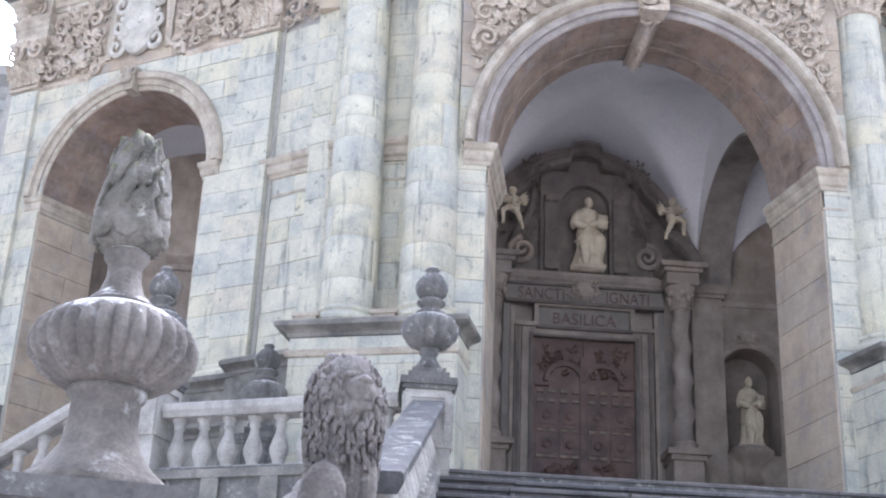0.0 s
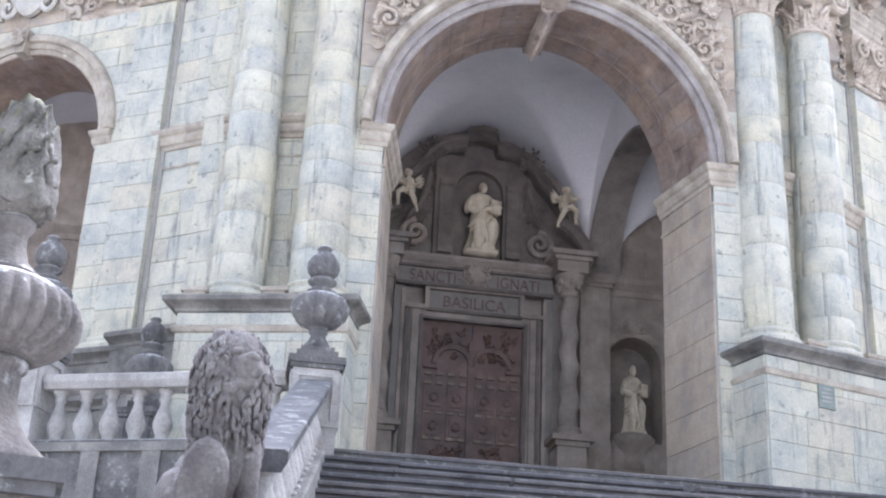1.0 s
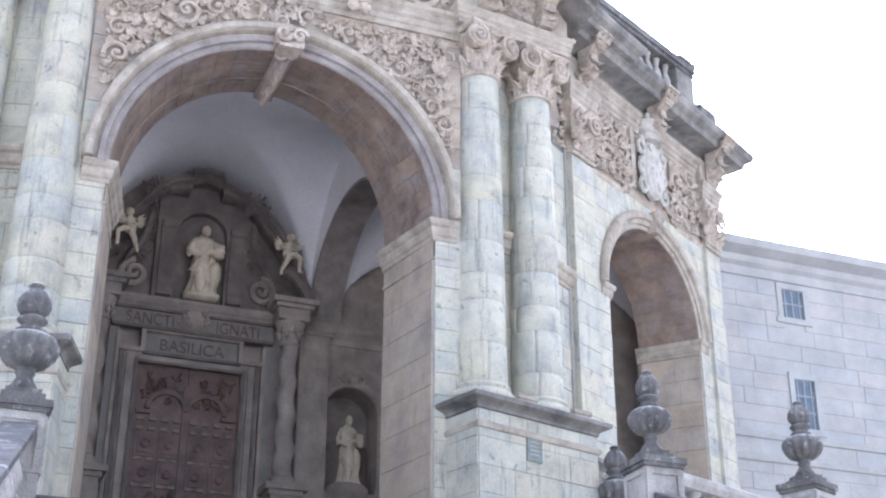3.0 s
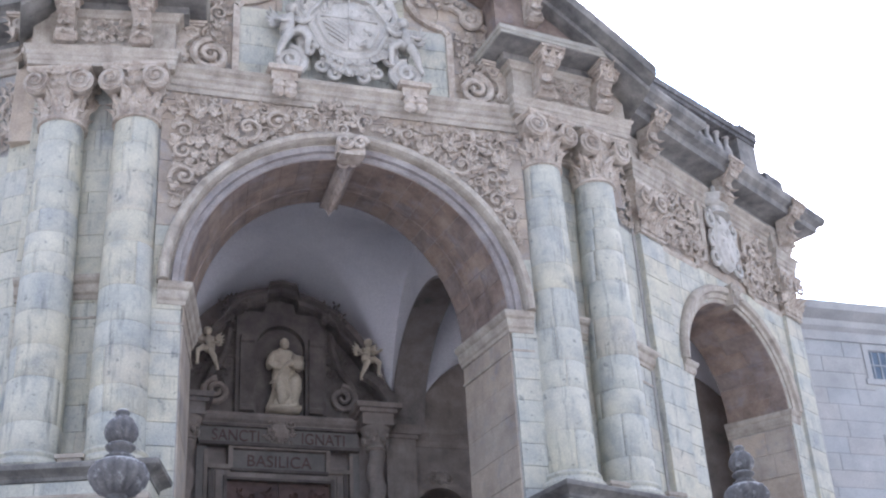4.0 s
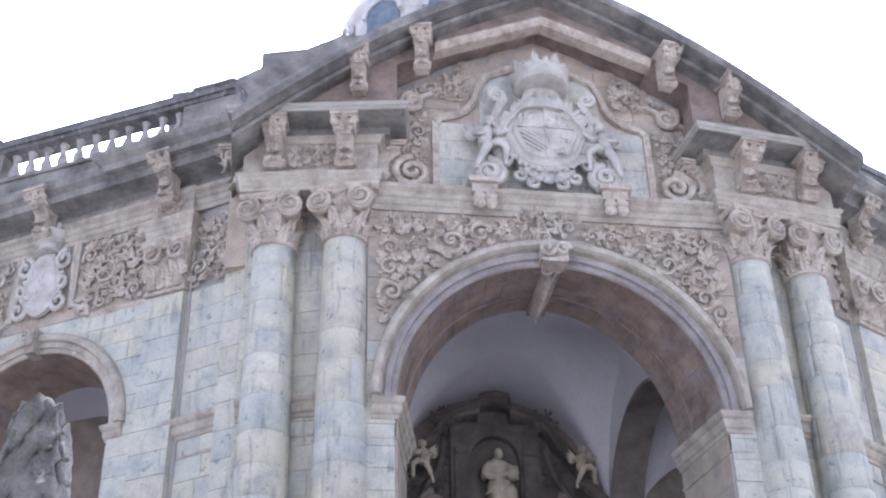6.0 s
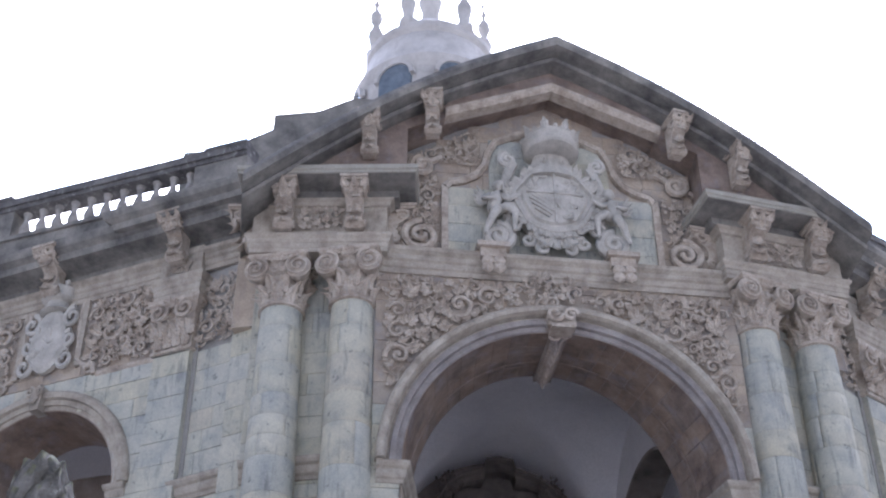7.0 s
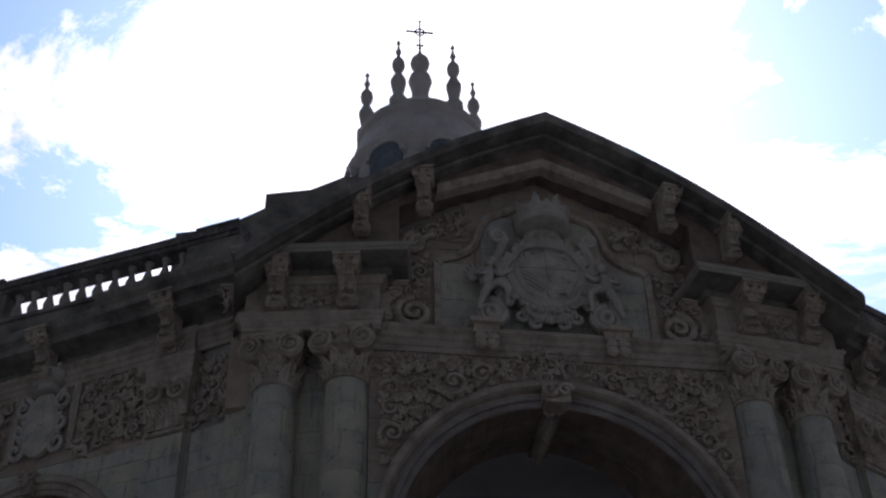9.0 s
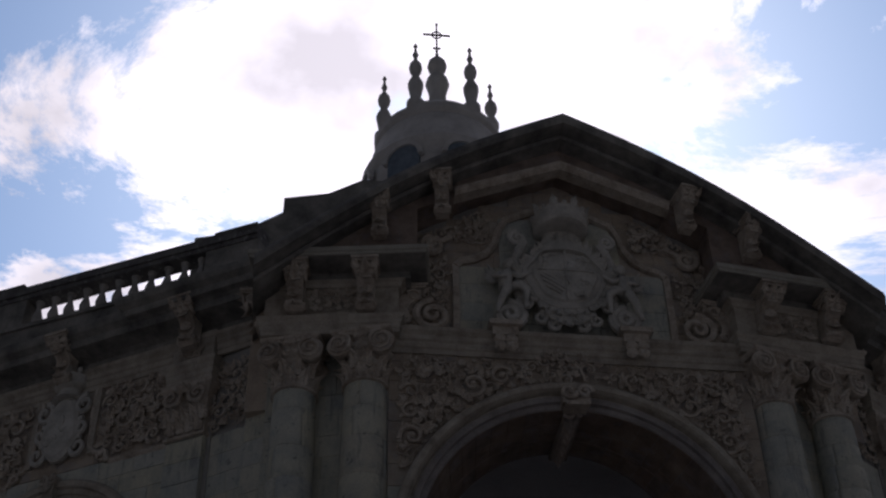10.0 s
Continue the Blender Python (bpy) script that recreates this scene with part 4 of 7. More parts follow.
def column(m, label):
    """A great half-free column: base, shaft of drums, capital with leaves and volutes."""
    root = empty("column", m, label, "column", "paired columns of the portico")
    bm = B()
    box(bm, -0.66, 0.66, -0.66, 0.66, 2.3, 2.42)
    lathe(bm, [(0.66, 2.42), (0.7, 2.46), (0.7, 2.52), (0.65, 2.57), (0.6, 2.58), (0.575, 2.63), (0.6, 2.66), (0.615, 2.69), (0.59, 2.73), (0.55, 2.75)], 32)
    part("base", bm, M_PALE, root, smooth=False)
    bm = B()
    lathe(bm, [(0.515, 2.7), (0.515, 4.0), (0.49, 6.5), (0.42, 9.82)], 24)
    part("core", bm, M_JOINT, root)
    z = 2.75
    r = random.Random(int(abs(m.translation.x) * 100) + (7 if m.translation.x > 0 else 0))
    while z < CAP_Z0 - 0.05:
        h = r.uniform(0.45, 0.95)
        if CAP_Z0 - z - h < 0.4:
            h = CAP_Z0 - z
        rad = lambda q: 0.535 - 0.095 * ((q - 2.75) / 7.05) ** 1.5
        a0, n = r.uniform(0, 6.28), r.choice((2, 3, 3))
        for k in range(n):
            bm = B()
            sector(bm, [(rad(z) - 0.005, z + 0.002), (rad(z), z + 0.008), (rad(z + h / 2), z + h / 2), (rad(z + h), z + h - 0.008), (rad(z + h) - 0.005, z + h - 0.002)], a0 + 6.2832 * k / n, a0 + 6.2832 * (k + 1) / n - 0.006)
            part("drum_stone", bm, M_PALE, root, smooth=False)
        z += h
    bm = B()
    lathe(bm, [(0.44, 9.78), (0.5, 9.8), (0.5, 9.86), (0.44, 9.88), (0.42, 10.0), (0.44, 10.4), (0.52, 10.7), (0.6, 10.82)], 28)
    r45 = Matrix.Rotation(math.pi / 4, 4, "Z")
    lathe(bm, [(0.84, 10.88), (0.92, 10.93), (0.92, 10.99), (0.88, 11.02)], 4, r45)
    capital = part("capital", bm, M_CARVED, root, "carved composite capital")
    for row, (zz, rr, n, sz, wd) in enumerate(((9.87, 0.45, 9, 0.42, 0.15), (10.08, 0.46, 9, 0.5, 0.17))):
        bm = B()
        for k in range(n):
            a = 2 * math.pi * (k + 0.5 * row) / n
            acanthus(bm, Matrix.Rotation(a, 4, "Z") @ Matrix.Translation((0, -rr, zz)) @ Matrix.Rotation(-0.06, 4, "X"), sz, wd, 0.55)
        bmesh.ops.recalc_face_normals(bm, faces=bm.faces)
        part("leaves", bm, M_CARVED, capital)
    # ovolo between the scrolls
    bm = B()
    lathe(bm, [(0.47, 10.52), (0.54, 10.58), (0.56, 10.66), (0.52, 10.72)], 28)
    for k in range(20):
        a = 2 * math.pi * k / 20
        blob(bm, Matrix.Rotation(a, 4, "Z") @ Matrix.Translation((0, -0.55, 10.63)) @ Matrix.Diagonal((0.05, 0.05, 0.075, 1)))
    part("ovolo", bm, M_CARVED, capital)
    for f in range(4):
        mf = Matrix.Rotation(f * math.pi / 2, 4, "Z")
        for q in (-1, 1):
            if f % 2:
                continue
            bm = B()
            mm = mf @ Matrix.Translation((q * 0.45, -0.6, 10.62)) @ Matrix.Rotation(q * 0.1, 4, "Z")
            turned = mm @ Matrix.Rotation(math.pi / 2, 4, "X")
            tube(bm, spiral(mm, 0, 0, 0.27, 1.9, math.pi / 2, -0.02, q, 34), [0.04 - 0.0006 * j for j in range(34)], 6)
            blob(bm, mm @ Matrix.Translation((0, -0.08, 0)) @ Matrix.Diagonal((0.06, 0.05, 0.06, 1)))
            lathe(bm, [(0.13, -0.6), (0.2, -0.3), (0.27, -0.08), (0.27, 0.0), (0.2, 0.012)], 20, turned)
            tube(bm, [mf @ Vector((q * x, -0.62, z)) for x, z in ((0.46, 10.89), (0.3, 10.88), (0.14, 10.82), (0.0, 10.8))], [0.04, 0.04, 0.035, 0.03], 6)
            part("volute", bm, M_CARVED, capital)
        bm = B()
        for t in range(5):
            acanthus(bm, mf @ Matrix.Translation((0, -0.6, 10.82)) @ Matrix.Rotation((t - 2) * 0.8, 4, "Y"), 0.2, 0.07, 0.4, 2)
        part("flower", bm, M_CARVED, capital)
    return root


def console(m, label):
    """A scrolled bracket under the cornice: S-shaped body, side scrolls, leaves and a small cap."""
    root = empty("console", m, label, "bracket", "consoles of the cornice")
    side = [(0.1, -0.55), (-0.08, -0.55), (-0.17, -0.48), (-0.2, -0.38), (-0.15, -0.28), (-0.13, -0.12), (-0.17, 0.02), (-0.28, 0.14), (-0.38, 0.24), (-0.42, 0.34), (-0.38, 0.42), (0.1, 0.42)]
    bm = B()
    va, vb = [[bm.verts.new((x, y, z)) for y, z in side] for x in (-0.14, 0.14)]
    bm.faces.new(va[::-1])
    bm.faces.new(vb)
    for i in range(len(side)):
        j = (i + 1) % len(side)
        bm.faces.new((va[i], va[j], vb[j], vb[i]))
    bmesh.ops.recalc_face_normals(bm, faces=bm.faces)
    part("body", bm, M_CARVED, root)
    bm = B()
    box(bm, -0.2, 0.2, -0.46, 0.1, 0.42, 0.47)
    box(bm, -0.23, 0.23, -0.5, 0.1, 0.47, 0.54)
    part("cap", bm, M_CARVED, root)
    for q in (-1, 1):
        mm = Matrix.Translation((q * 0.15, 0, 0)) @ Matrix.Rotation(math.pi / 2, 4, "Z")
        bm = B()
        tube(bm, spiral(mm, -0.24, 0.26, 0.15, 1.5, 0.5, 0, 1), [0.045 - 0.001 * j for j in range(26)], 6)
        part("scroll", bm, M_CARVED, root)
        bm = B()
        tube(bm, spiral(mm, -0.08, -0.42, 0.1, 1.4, 0.5, 0, -1), [0.035 - 0.0007 * j for j in range(26)], 6)
        part("scroll", bm, M_CARVED, root)
    for q, y, z, long, wide, lean in ((0, -0.44, 0.34, 0.42, 0.15, -0.55), (-0.1, -0.4, 0.36, 0.3, 0.1, -0.5), (0.1, -0.4, 0.36, 0.3, 0.1, -0.5), (0, -0.2, -0.02, 0.4, 0.13, -0.05), (0, -0.2, -0.36, 0.26, 0.11, 0.1)):
        bm = B()
        acanthus(bm, Matrix.Translation((q, y, z)) @ Matrix.Rotation(math.pi + q * 2, 4, "Y") @ Matrix.Rotation(lean, 4, "X"), long, wide, 0.5)
        bmesh.ops.recalc_face_normals(bm, faces=bm.faces)
        part("leaf", bm, M_CARVED, root)
    for q in (-0.12, 0, 0.12):
        bm = B()
        acanthus(bm, Matrix.Translation((q, -0.42, 0.24)) @ Matrix.Rotation(q * 3, 4, "Y"), 0.24, 0.085, 0.6)
        bmesh.ops.recalc_face_normals(bm, faces=bm.faces)
        part("leaf", bm, M_CARVED, root)
    return root


for sg in (-1, 1):
    mc = col_fr(sg)
    a, b = span(sg, -0.9, 2.25)
    bm = B()
    box(bm, a, b, 0.35, 1.6, FLOOR, 12.3, mc)
    wall = thing(link("wall_columns", bm, M_JOINT), "ashlar wall behind the paired columns", "wall", kind="structure")
    bm = B()
    box(bm, *span(sg, 1.9, 2.75), 0.42, 1.5, 9.9, 12.35, mc)
    part("upper_return", bm, M_WARM, wall)
    mb = mc @ Matrix.Translation((0, 0.35, 0))
    blocks(wall, mb, a, b, 2.3, 6.0, rng, h=0.5, w=0.9)
    blocks(wall, mb, a, b, 6.0, 11.0, rng, h=0.5, w=0.9)
    bm = B()
    sweep(bm, plan_path(sg, mc, [(-0.85, 0.33), (2.2, 0.33)]), [(o * 1.4, SPRING + 0.3 + h) for o, h in IMPOST])
    thing(link("string_course", bm, M_CREAM), "moulded string course between the columns", "moulding", "string courses", kind="structure")
    # pedestal under the pair
    pts = [(-0.78, 0.6), (-0.78, -0.85), (2.3, -0.85), (2.3, 0.9)]
    bm = B()
    poly = [(mc @ Vector((sg * s, d, 0)))[:2] for s, d in pts]
    prism(bm, poly if sg < 0 else poly[::-1], TERRACE, 2.0)
    bmesh.ops.recalc_face_normals(bm, faces=bm.faces)
    ped = thing(link("column_pedestal", bm, M_JOINT), "tall pale ashlar pedestal under paired columns", "pedestal", "column pedestals")
    a, b = span(sg, -0.78, 2.3)
    blocks(ped, mc @ Matrix.Translation((0, -0.85, 0)), a, b, TERRACE, 1.98, rng, h=0.5, w=1.0, depth=0.03)
    if sg > 0:
        mside = mc @ Matrix.Translation((-0.78, 0.6, 0)) @ Matrix.Rotation(-math.pi / 2, 4, "Z")
        blocks(ped, mside, 0, 1.45, TERRACE, 1.98, rng, h=0.5, w=0.8, depth=0.03)
    else:
        mside = mc @ Matrix.Translation((0.78, -0.85, 0)) @ Matrix.Rotation(math.pi / 2, 4, "Z")
        blocks(ped, mside, 0, 1.45, TERRACE, 1.98, rng, h=0.5, w=0.8, depth=0.03)
    bm = B()
    sweep(bm, plan_path(sg, mc, pts), [(o, 2.0 + h) for o, h in PED_MOULD])
    poly = [(mc @ Vector((sg * s, d, 0)))[:2] for s, d in pts]
    prism(bm, poly if sg < 0 else poly[::-1], 1.99, 2.29)
    bmesh.ops.recalc_face_normals(bm, faces=bm.faces)
    part("cornice", bm, M_LEDGE, ped, "dark weathered moulded ledge")
    bm = B()
    sweep(bm, plan_path(sg, mc, [(-0.78, 0.6), (-0.78, -0.87), (2.3, -0.87), (2.3, 0.9)]), [(0.0, 1.6), (0.05, 1.62), (0.07, 1.7), (0.03, 1.75), (0.0, 1.76)])
    part("necking", bm, M_CREAM, ped)
    for s in (0.0, 1.52):
        column(mc @ Matrix.Translation((sg * s, 0, 0)), "tall round limestone column in stained pale drums with composite capital")
    for s in (0.62, 2.1):
        bm = B()
        for w, z0, z1 in ((0.24, 2.3, 2.4), (0.2, 2.4, 2.47), (0.25, 2.47, 2.55)):
            box(bm, sg * s - w, sg * s + w, -0.6 - w / 2, 0.3, z0, z1, mc)
        part("stepped_base", bm, M_CREAM, ped)
    # entablature block and its hood, turned less than the columns
    mh = mc @ Matrix.Translation((sg * 0.76, 0, 0)) @ Matrix.Rotation(radians(-sg * 8.4), 4, "Z") @ Matrix.Translation((-sg * 0.76, 0, 0))
    bm = B()
    sweep(bm, plan_path(sg, mh, [(-0.68, 0.6), (-0.68, -0.5), (2.2, -0.5), (2.2, 0.9)]), [(o * 0.55, 11.0 + h * 0.75) for o, h in ENT])
    pts = [(-0.68, 0.9), (-0.68, -0.5), (2.2, -0.5), (2.2, 0.9)]
    poly = [(mh @ Vector((sg * s, d, 0)))[:2] for s, d in pts]
    prism(bm, poly if sg < 0 else poly[::-1], 11.0, 12.35)
    bmesh.ops.recalc_face_normals(bm, faces=bm.faces)
    thing(link("entablature_block", bm, M_CREAM), "projecting entablature block over paired columns", "entablature", "entablature blocks", kind="structure")
    rel = empty("frieze_relief", Matrix.Identity(4), "carved frieze panel over the columns", "relief", "carved reliefs")
    mf = mh @ Matrix.Translation((0, -0.5, 0))
    a, b = span(sg, 0.25, 1.27)
    foliage(None, mf, lambda s, z: a < s < b and 11.5 < z < 12.2, a, b, 11.5, 12.2, 18, 0.19, rng, -0.05, root=rel)
    for s in (0.0, 1.52):
        console(mh @ Matrix.Translation((sg * s, -0.6, 12.02)) @ Matrix.Diagonal((1.3, 1.35, 0.95, 1)), "scrolled carved console under the hood cornice")
    for s, yaw in ((-0.72, -90), (2.22, 90)):
        console(mh @ Matrix.Translation((sg * s, 0.0, 11.98)) @ Matrix.Rotation(radians(sg * yaw), 4, "Z") @ Matrix.Diagonal((1.3, 1.2, 0.95, 1)), "scrolled carved console at the flank of the entablature block")
    bm = B()
    pts = [(-1.3, 0.6), (-1.3, -1.25), (2.45, -1.25), (2.45, 1.0)]
    poly = [(mh @ Vector((sg * s, d, 0)))[:2] for s, d in pts]
    prism(bm, poly if sg < 0 else poly[::-1], 12.54, 12.7)
    pts = [(-0.95, 0.6), (-0.95, -0.65), (2.4, -0.65), (2.4, 1.0)]
    poly = [(mh @ Vector((sg * s, d, 0)))[:2] for s, d in pts]
    prism(bm, poly if sg < 0 else poly[::-1], 12.36, 12.54)
    bmesh.ops.recalc_face_normals(bm, faces=bm.faces)
    # dark ledge stone puts the shade of the deep soffit into the slab's colour
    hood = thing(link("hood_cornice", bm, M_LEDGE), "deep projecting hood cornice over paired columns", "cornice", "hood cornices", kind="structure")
    bm = B()
    sweep(bm, plan_path(sg, mh, [(-1.3, 0.6), (-1.3, -1.25), (2.45, -1.25), (2.45, 1.0)]), [(-0.02, 12.55), (0.03, 12.55), (0.03, 12.61), (0.07, 12.64), (0.07, 12.74), (-0.02, 12.76)])
    part("lip", bm, M_SHIELD, hood, "pale lip of the slab")
    bm = B()
    sweep(bm, plan_path(sg, mh, [(-0.68, 0.6), (-0.68, -0.5), (2.2, -0.5), (2.2, 0.9)]), [(0.0, 12.2), (0.06, 12.22), (0.08, 12.3), (0.16, 12.36), (0.0, 12.38)])
    part("bed_moulding", bm, M_CREAM, hood)

# ---- strips between columns and side bays, and the side bays ----
for sg in (-1, 1):
    mt = strip_fr(sg)
    a, b = span(sg, -0.4, 1.9)
    bm = B()
    box(bm, a, b, 0.15, 1.4, FLOOR, 12.6, mt)
    wall = thing(link("wall_strip", bm, M_JOINT), "narrow ashlar wall between column bay and side bay", "wall", kind="structure")
    mb = mt @ Matrix.Translation((0, 0.15, 0))
    a, b = span(sg, 0.5, 1.85)
    blocks(wall, mb, a, b, 2.3, 9.95, rng, h=0.5, w=0.8)
    a, b = span(sg, -0.1, 0.42)
    box_m = B()
    box(box_m, a, b, -0.12, 0.2, 2.2, 9.95, mt)
    part('strip_core', box_m, M_PALE, wall)
    blocks(wall, mt @ Matrix.Translation((0, -0.12, 0)), a, b, 2.3, 9.95, rng, h=0.62, w=0.8, depth=0.04)
    bm = B()
    sweep(bm, plan_path(sg, mt, [(0.43, 0.12), (1.8, 0.12)]), [(o * 1.15, 6.75 + h) for o, h in IMPOST])
    thing(link("string_course", bm, M_CREAM), "moulded string course beside the columns", "moulding", "string courses", kind="structure")
    rel = empty("frieze_relief", Matrix.Identity(4), "carved leaf scrolls beside the capitals", "relief", "carved reliefs")
    a, b = span(sg, 0.0, 1.75)
    foliage(None, mb, lambda s, z: a < s < b and 10.0 < z < 11.9, a, b, 10.0, 11.9, 40, 0.22, rng, -0.06, root=rel)
    bm = B()
    sweep(bm, plan_path(sg, mt, [(-0.3, -0.4), (1.8, -0.4)]), [(o, 1.9 + h) for o, h in PED_MOULD])
    box(bm, *span(sg, -0.3, 1.8), -0.4, 0.3, TERRACE, 2.2, mt)
    bmesh.ops.recalc_face_normals(bm, faces=bm.faces)
    thing(link("wall_plinth", bm, M_LEDGE), "stained moulded plinth of the strip wall", "plinth", "wall plinths", kind="structure")

    ms = side_fr(sg)
    mw = ms @ Matrix.Translation((0, 0.12, 0))
    a, b = span(sg, -0.1, 8.0)
    c = sg * SIDE_C
    bm = B()
    arch_wall(bm, mw, a, b, TERRACE, 13.4, c, R_SIDE, 1.95, SIDE_SPRING, 1.6, 2.25, 32)
    wall = thing(link("wall_side", bm, M_JOINT), "pale ashlar side bay of the portico with a round arch", "wall", kind="structure")
    a2, b2 = span(sg, 0.95, 7.0)
    blocks(wall, mw, a2, b2, TERRACE, 10.0, rng, clip=clear_of(c, R_SIDE + 0.02, SIDE_SPRING, a2, b2), h=0.47, w=0.9)
    blocks(wall, mw, *span(sg, 0.95, 7.0), 10.02, 12.1, rng, M_WARM, h=0.5, w=0.9, depth=0.03)
    for s0, s1 in ((0.0, 0.95), (6.85, 7.65)):
        a, b = span(sg, s0, s1)
        bm = B()
        box(bm, a, b, 0.02, 0.6, 2.0, 10.0, ms)
        pil = thing(link("pilaster", bm, M_PALE), "flat pale ashlar pilaster beside the side arch", "pilaster", "pilasters of the side bays", kind="structure")
        blocks(pil, ms @ Matrix.Translation((0, 0.02, 0)), a, b, 2.3, 9.92, rng, h=0.56, w=1.4, depth=0.05)
        bm = B()
        sweep(bm, plan_path(sg, ms, [(s0 - 0.02, 0.15), (s0 - 0.02, -0.02), (s1 + 0.02, -0.02), (s1 + 0.02, 0.15)]), [(o, 1.98 + h) for o, h in ((0, 0), (0.12, 0), (0.12, 0.14), (0.06, 0.2), (0.07, 0.26), (0.0, 0.34))])
        part("base", bm, M_PALE, pil)
        bm = B()
        sweep(bm, plan_path(sg, ms, [(s0, 0.15), (s0, -0.03), (s1, -0.03), (s1, 0.15)]), [(o, 9.95 + h) for o, h in ((0, 0), (0.06, 0.02), (0.06, 0.08), (0.02, 0.1), (0.04, 1.0), (0.14, 1.2), (0.2, 1.28), (0.2, 1.38), (0, 1.4))])
        mid = sg * (s0 + s1) / 2
        for q in (-1, 1):
            tube(bm, spiral(ms, mid + q * 0.34, 10.95, 0.26, 1.7, 1.6, -0.22, q), [0.055 - 0.0008 * j for j in range(26)], 7)
        capital = part("capital", bm, M_CARVED, pil, "carved pilaster capital with volutes")
        bm = B()
        for row in range(2):
            for k in range(4 + row):
                acanthus(bm, ms @ Matrix.Translation((mid + (k - 1.5 - 0.5 * row) * 0.23, -0.1 - 0.03 * row, 10.05 + 0.24 * row)), 0.42, 0.14, 0.55)
        for k in range(3):
            acanthus(bm, ms @ Matrix.Translation((mid, -0.26, 11.05)) @ Matrix.Rotation((k - 1) * 0.9, 4, "Y"), 0.24, 0.08, 0.4, 2)
        bmesh.ops.recalc_face_normals(bm, faces=bm.faces)
        part("leaves", bm, M_CARVED, capital)
        # entablature breaking forward over the pilaster
        bm = B()
        sweep(bm, plan_path(sg, ms, [(s0 - 0.08, 0.2), (s0 - 0.08, -0.1), (s1 + 0.08, -0.1), (s1 + 0.08, 0.2)]), [(o * 0.6, 11.38 + h * 0.95) for o, h in ENT])
        box(bm, *span(sg, s0 - 0.08, s1 + 0.08), -0.1, 0.2, 11.4, 12.75, ms)
        bmesh.ops.recalc_face_normals(bm, faces=bm.faces)
        part("entablature", bm, M_CREAM, pil, "moulded block breaking forward over the pilaster")
    root = empty("arch_lining", Matrix.Identity(4), "x", "arch")
    arch_lining(root, mw, c, R_SIDE, 1.95, 2.25, SIDE_SPRING, -0.02, 1.62, 15, 2, rng)
    thing(root, "warm voussoirs lining a side arch", "arch", kind="structure")
    for q in (-1, 1):
        jl = math.hypot(1.6, 0.35)
        mj = mw @ Matrix.Translation((c + q * R_SIDE, 0, 0)) @ Matrix.Rotation(math.atan2(1.6, -q * 0.35), 4, "Z")
        if q > 0:
            mj = mj @ Matrix.Translation((jl, 0, 0)) @ Matrix.Rotation(math.pi, 4, "Z")
        root = empty("jamb_lining", Matrix.Identity(4), "warm stained limestone lining a side arch jamb", "jamb", kind="structure")
        blocks(root, mj, 0, jl, TERRACE, SIDE_SPRING - 0.42, rng, M_WARM, h=0.62, w=1.3, depth=0.03, gap=0.006)
        bm = B()
        pth = [(SIDE_C * sg + q * 1.95, 1.7), (SIDE_C * sg + q * R_SIDE, 0.0), (SIDE_C * sg + q * (R_SIDE + 0.4), 0.0)]
        pth = [(mw @ Vector((s, d, 0)))[:2] for s, d in pth]
        sweep(bm, pth if q > 0 else pth[::-1], [(o * 0.8, SIDE_SPRING + h * 0.9) for o, h in IMPOST])
        thing(link("impost_moulding", bm, M_CREAM), "moulded impost of a side arch", "moulding", "impost mouldings", kind="structure")
    bm = B()
    arc_band(bm, mw, c, SIDE_SPRING, [(2.3, 0.02), (2.3, -0.03), (2.4, -0.05), (2.4, -0.1), (2.52, -0.11), (2.55, -0.2), (2.66, -0.23), (2.72, -0.18), (2.75, -0.12), (2.75, 0.02)], 40)
    thing(link("archivolt", bm, M_CREAM), "moulded limestone archivolt round a side arch", "archivolt", kind="structure")
    key = empty("keystone", mw @ Matrix.Translation((c, 0, 9.25)), "small carved keystone with scrolls and a leaf", "keystone", kind="structure")
    bm = B()
    hexa(bm, [(-0.12, -0.26, 0.0), (0.12, -0.26, 0.0), (0.12, 0.1, 0.0), (-0.12, 0.1, 0.0), (-0.19, -0.3, 0.55), (0.19, -0.3, 0.55), (0.19, 0.1, 0.55), (-0.19, 0.1, 0.55)])
    part("body", bm, M_CREAM, key)
    for q in (-1, 1):
        bm = B()
        tube(bm, spiral(Matrix.Identity(4), q * 0.14, 0.45, 0.13, 1.5, 1.6, -0.3, q), [0.04 - 0.0008 * k for k in range(26)], 6)
        part("scroll", bm, M_CREAM, key)
    bm = B()
    acanthus(bm, Matrix.Translation((0, -0.32, 0.42)) @ Matrix.Rotation(math.pi, 4, "Y"), 0.42, 0.12, 0.35)
    part("leaf", bm, M_CREAM, key)
    # plinth, frieze, shield, cornice, parapet
    for s0, s1 in ((-0.1, 1.6), (6.3, 8.0)):
        bm = B()
        sweep(bm, plan_path(sg, ms, [(s0, -0.12), (s1, -0.12)]), [(o, 1.7 + h) for o, h in PED_MOULD])
        box(bm, *span(sg, s0, s1), -0.12, 0.3, TERRACE, 2.0, ms)
        bmesh.ops.recalc_face_normals(bm, faces=bm.faces)
        sweep(bm, plan_path(sg, ms, [(s0, -0.14), (s1, -0.14)]), [(o * 0.8, 0.75 + h) for o, h in PED_MOULD])
        thing(link("wall_plinth", bm, M_LEDGE), "stained moulded plinth of the side bay", "plinth", "wall plinths", kind="structure")
    rel = empty("frieze_relief", Matrix.Identity(4), "dense carved scrolls over the side arch", "relief", "carved reliefs")
    a, b = span(sg, 1.0, 6.85)
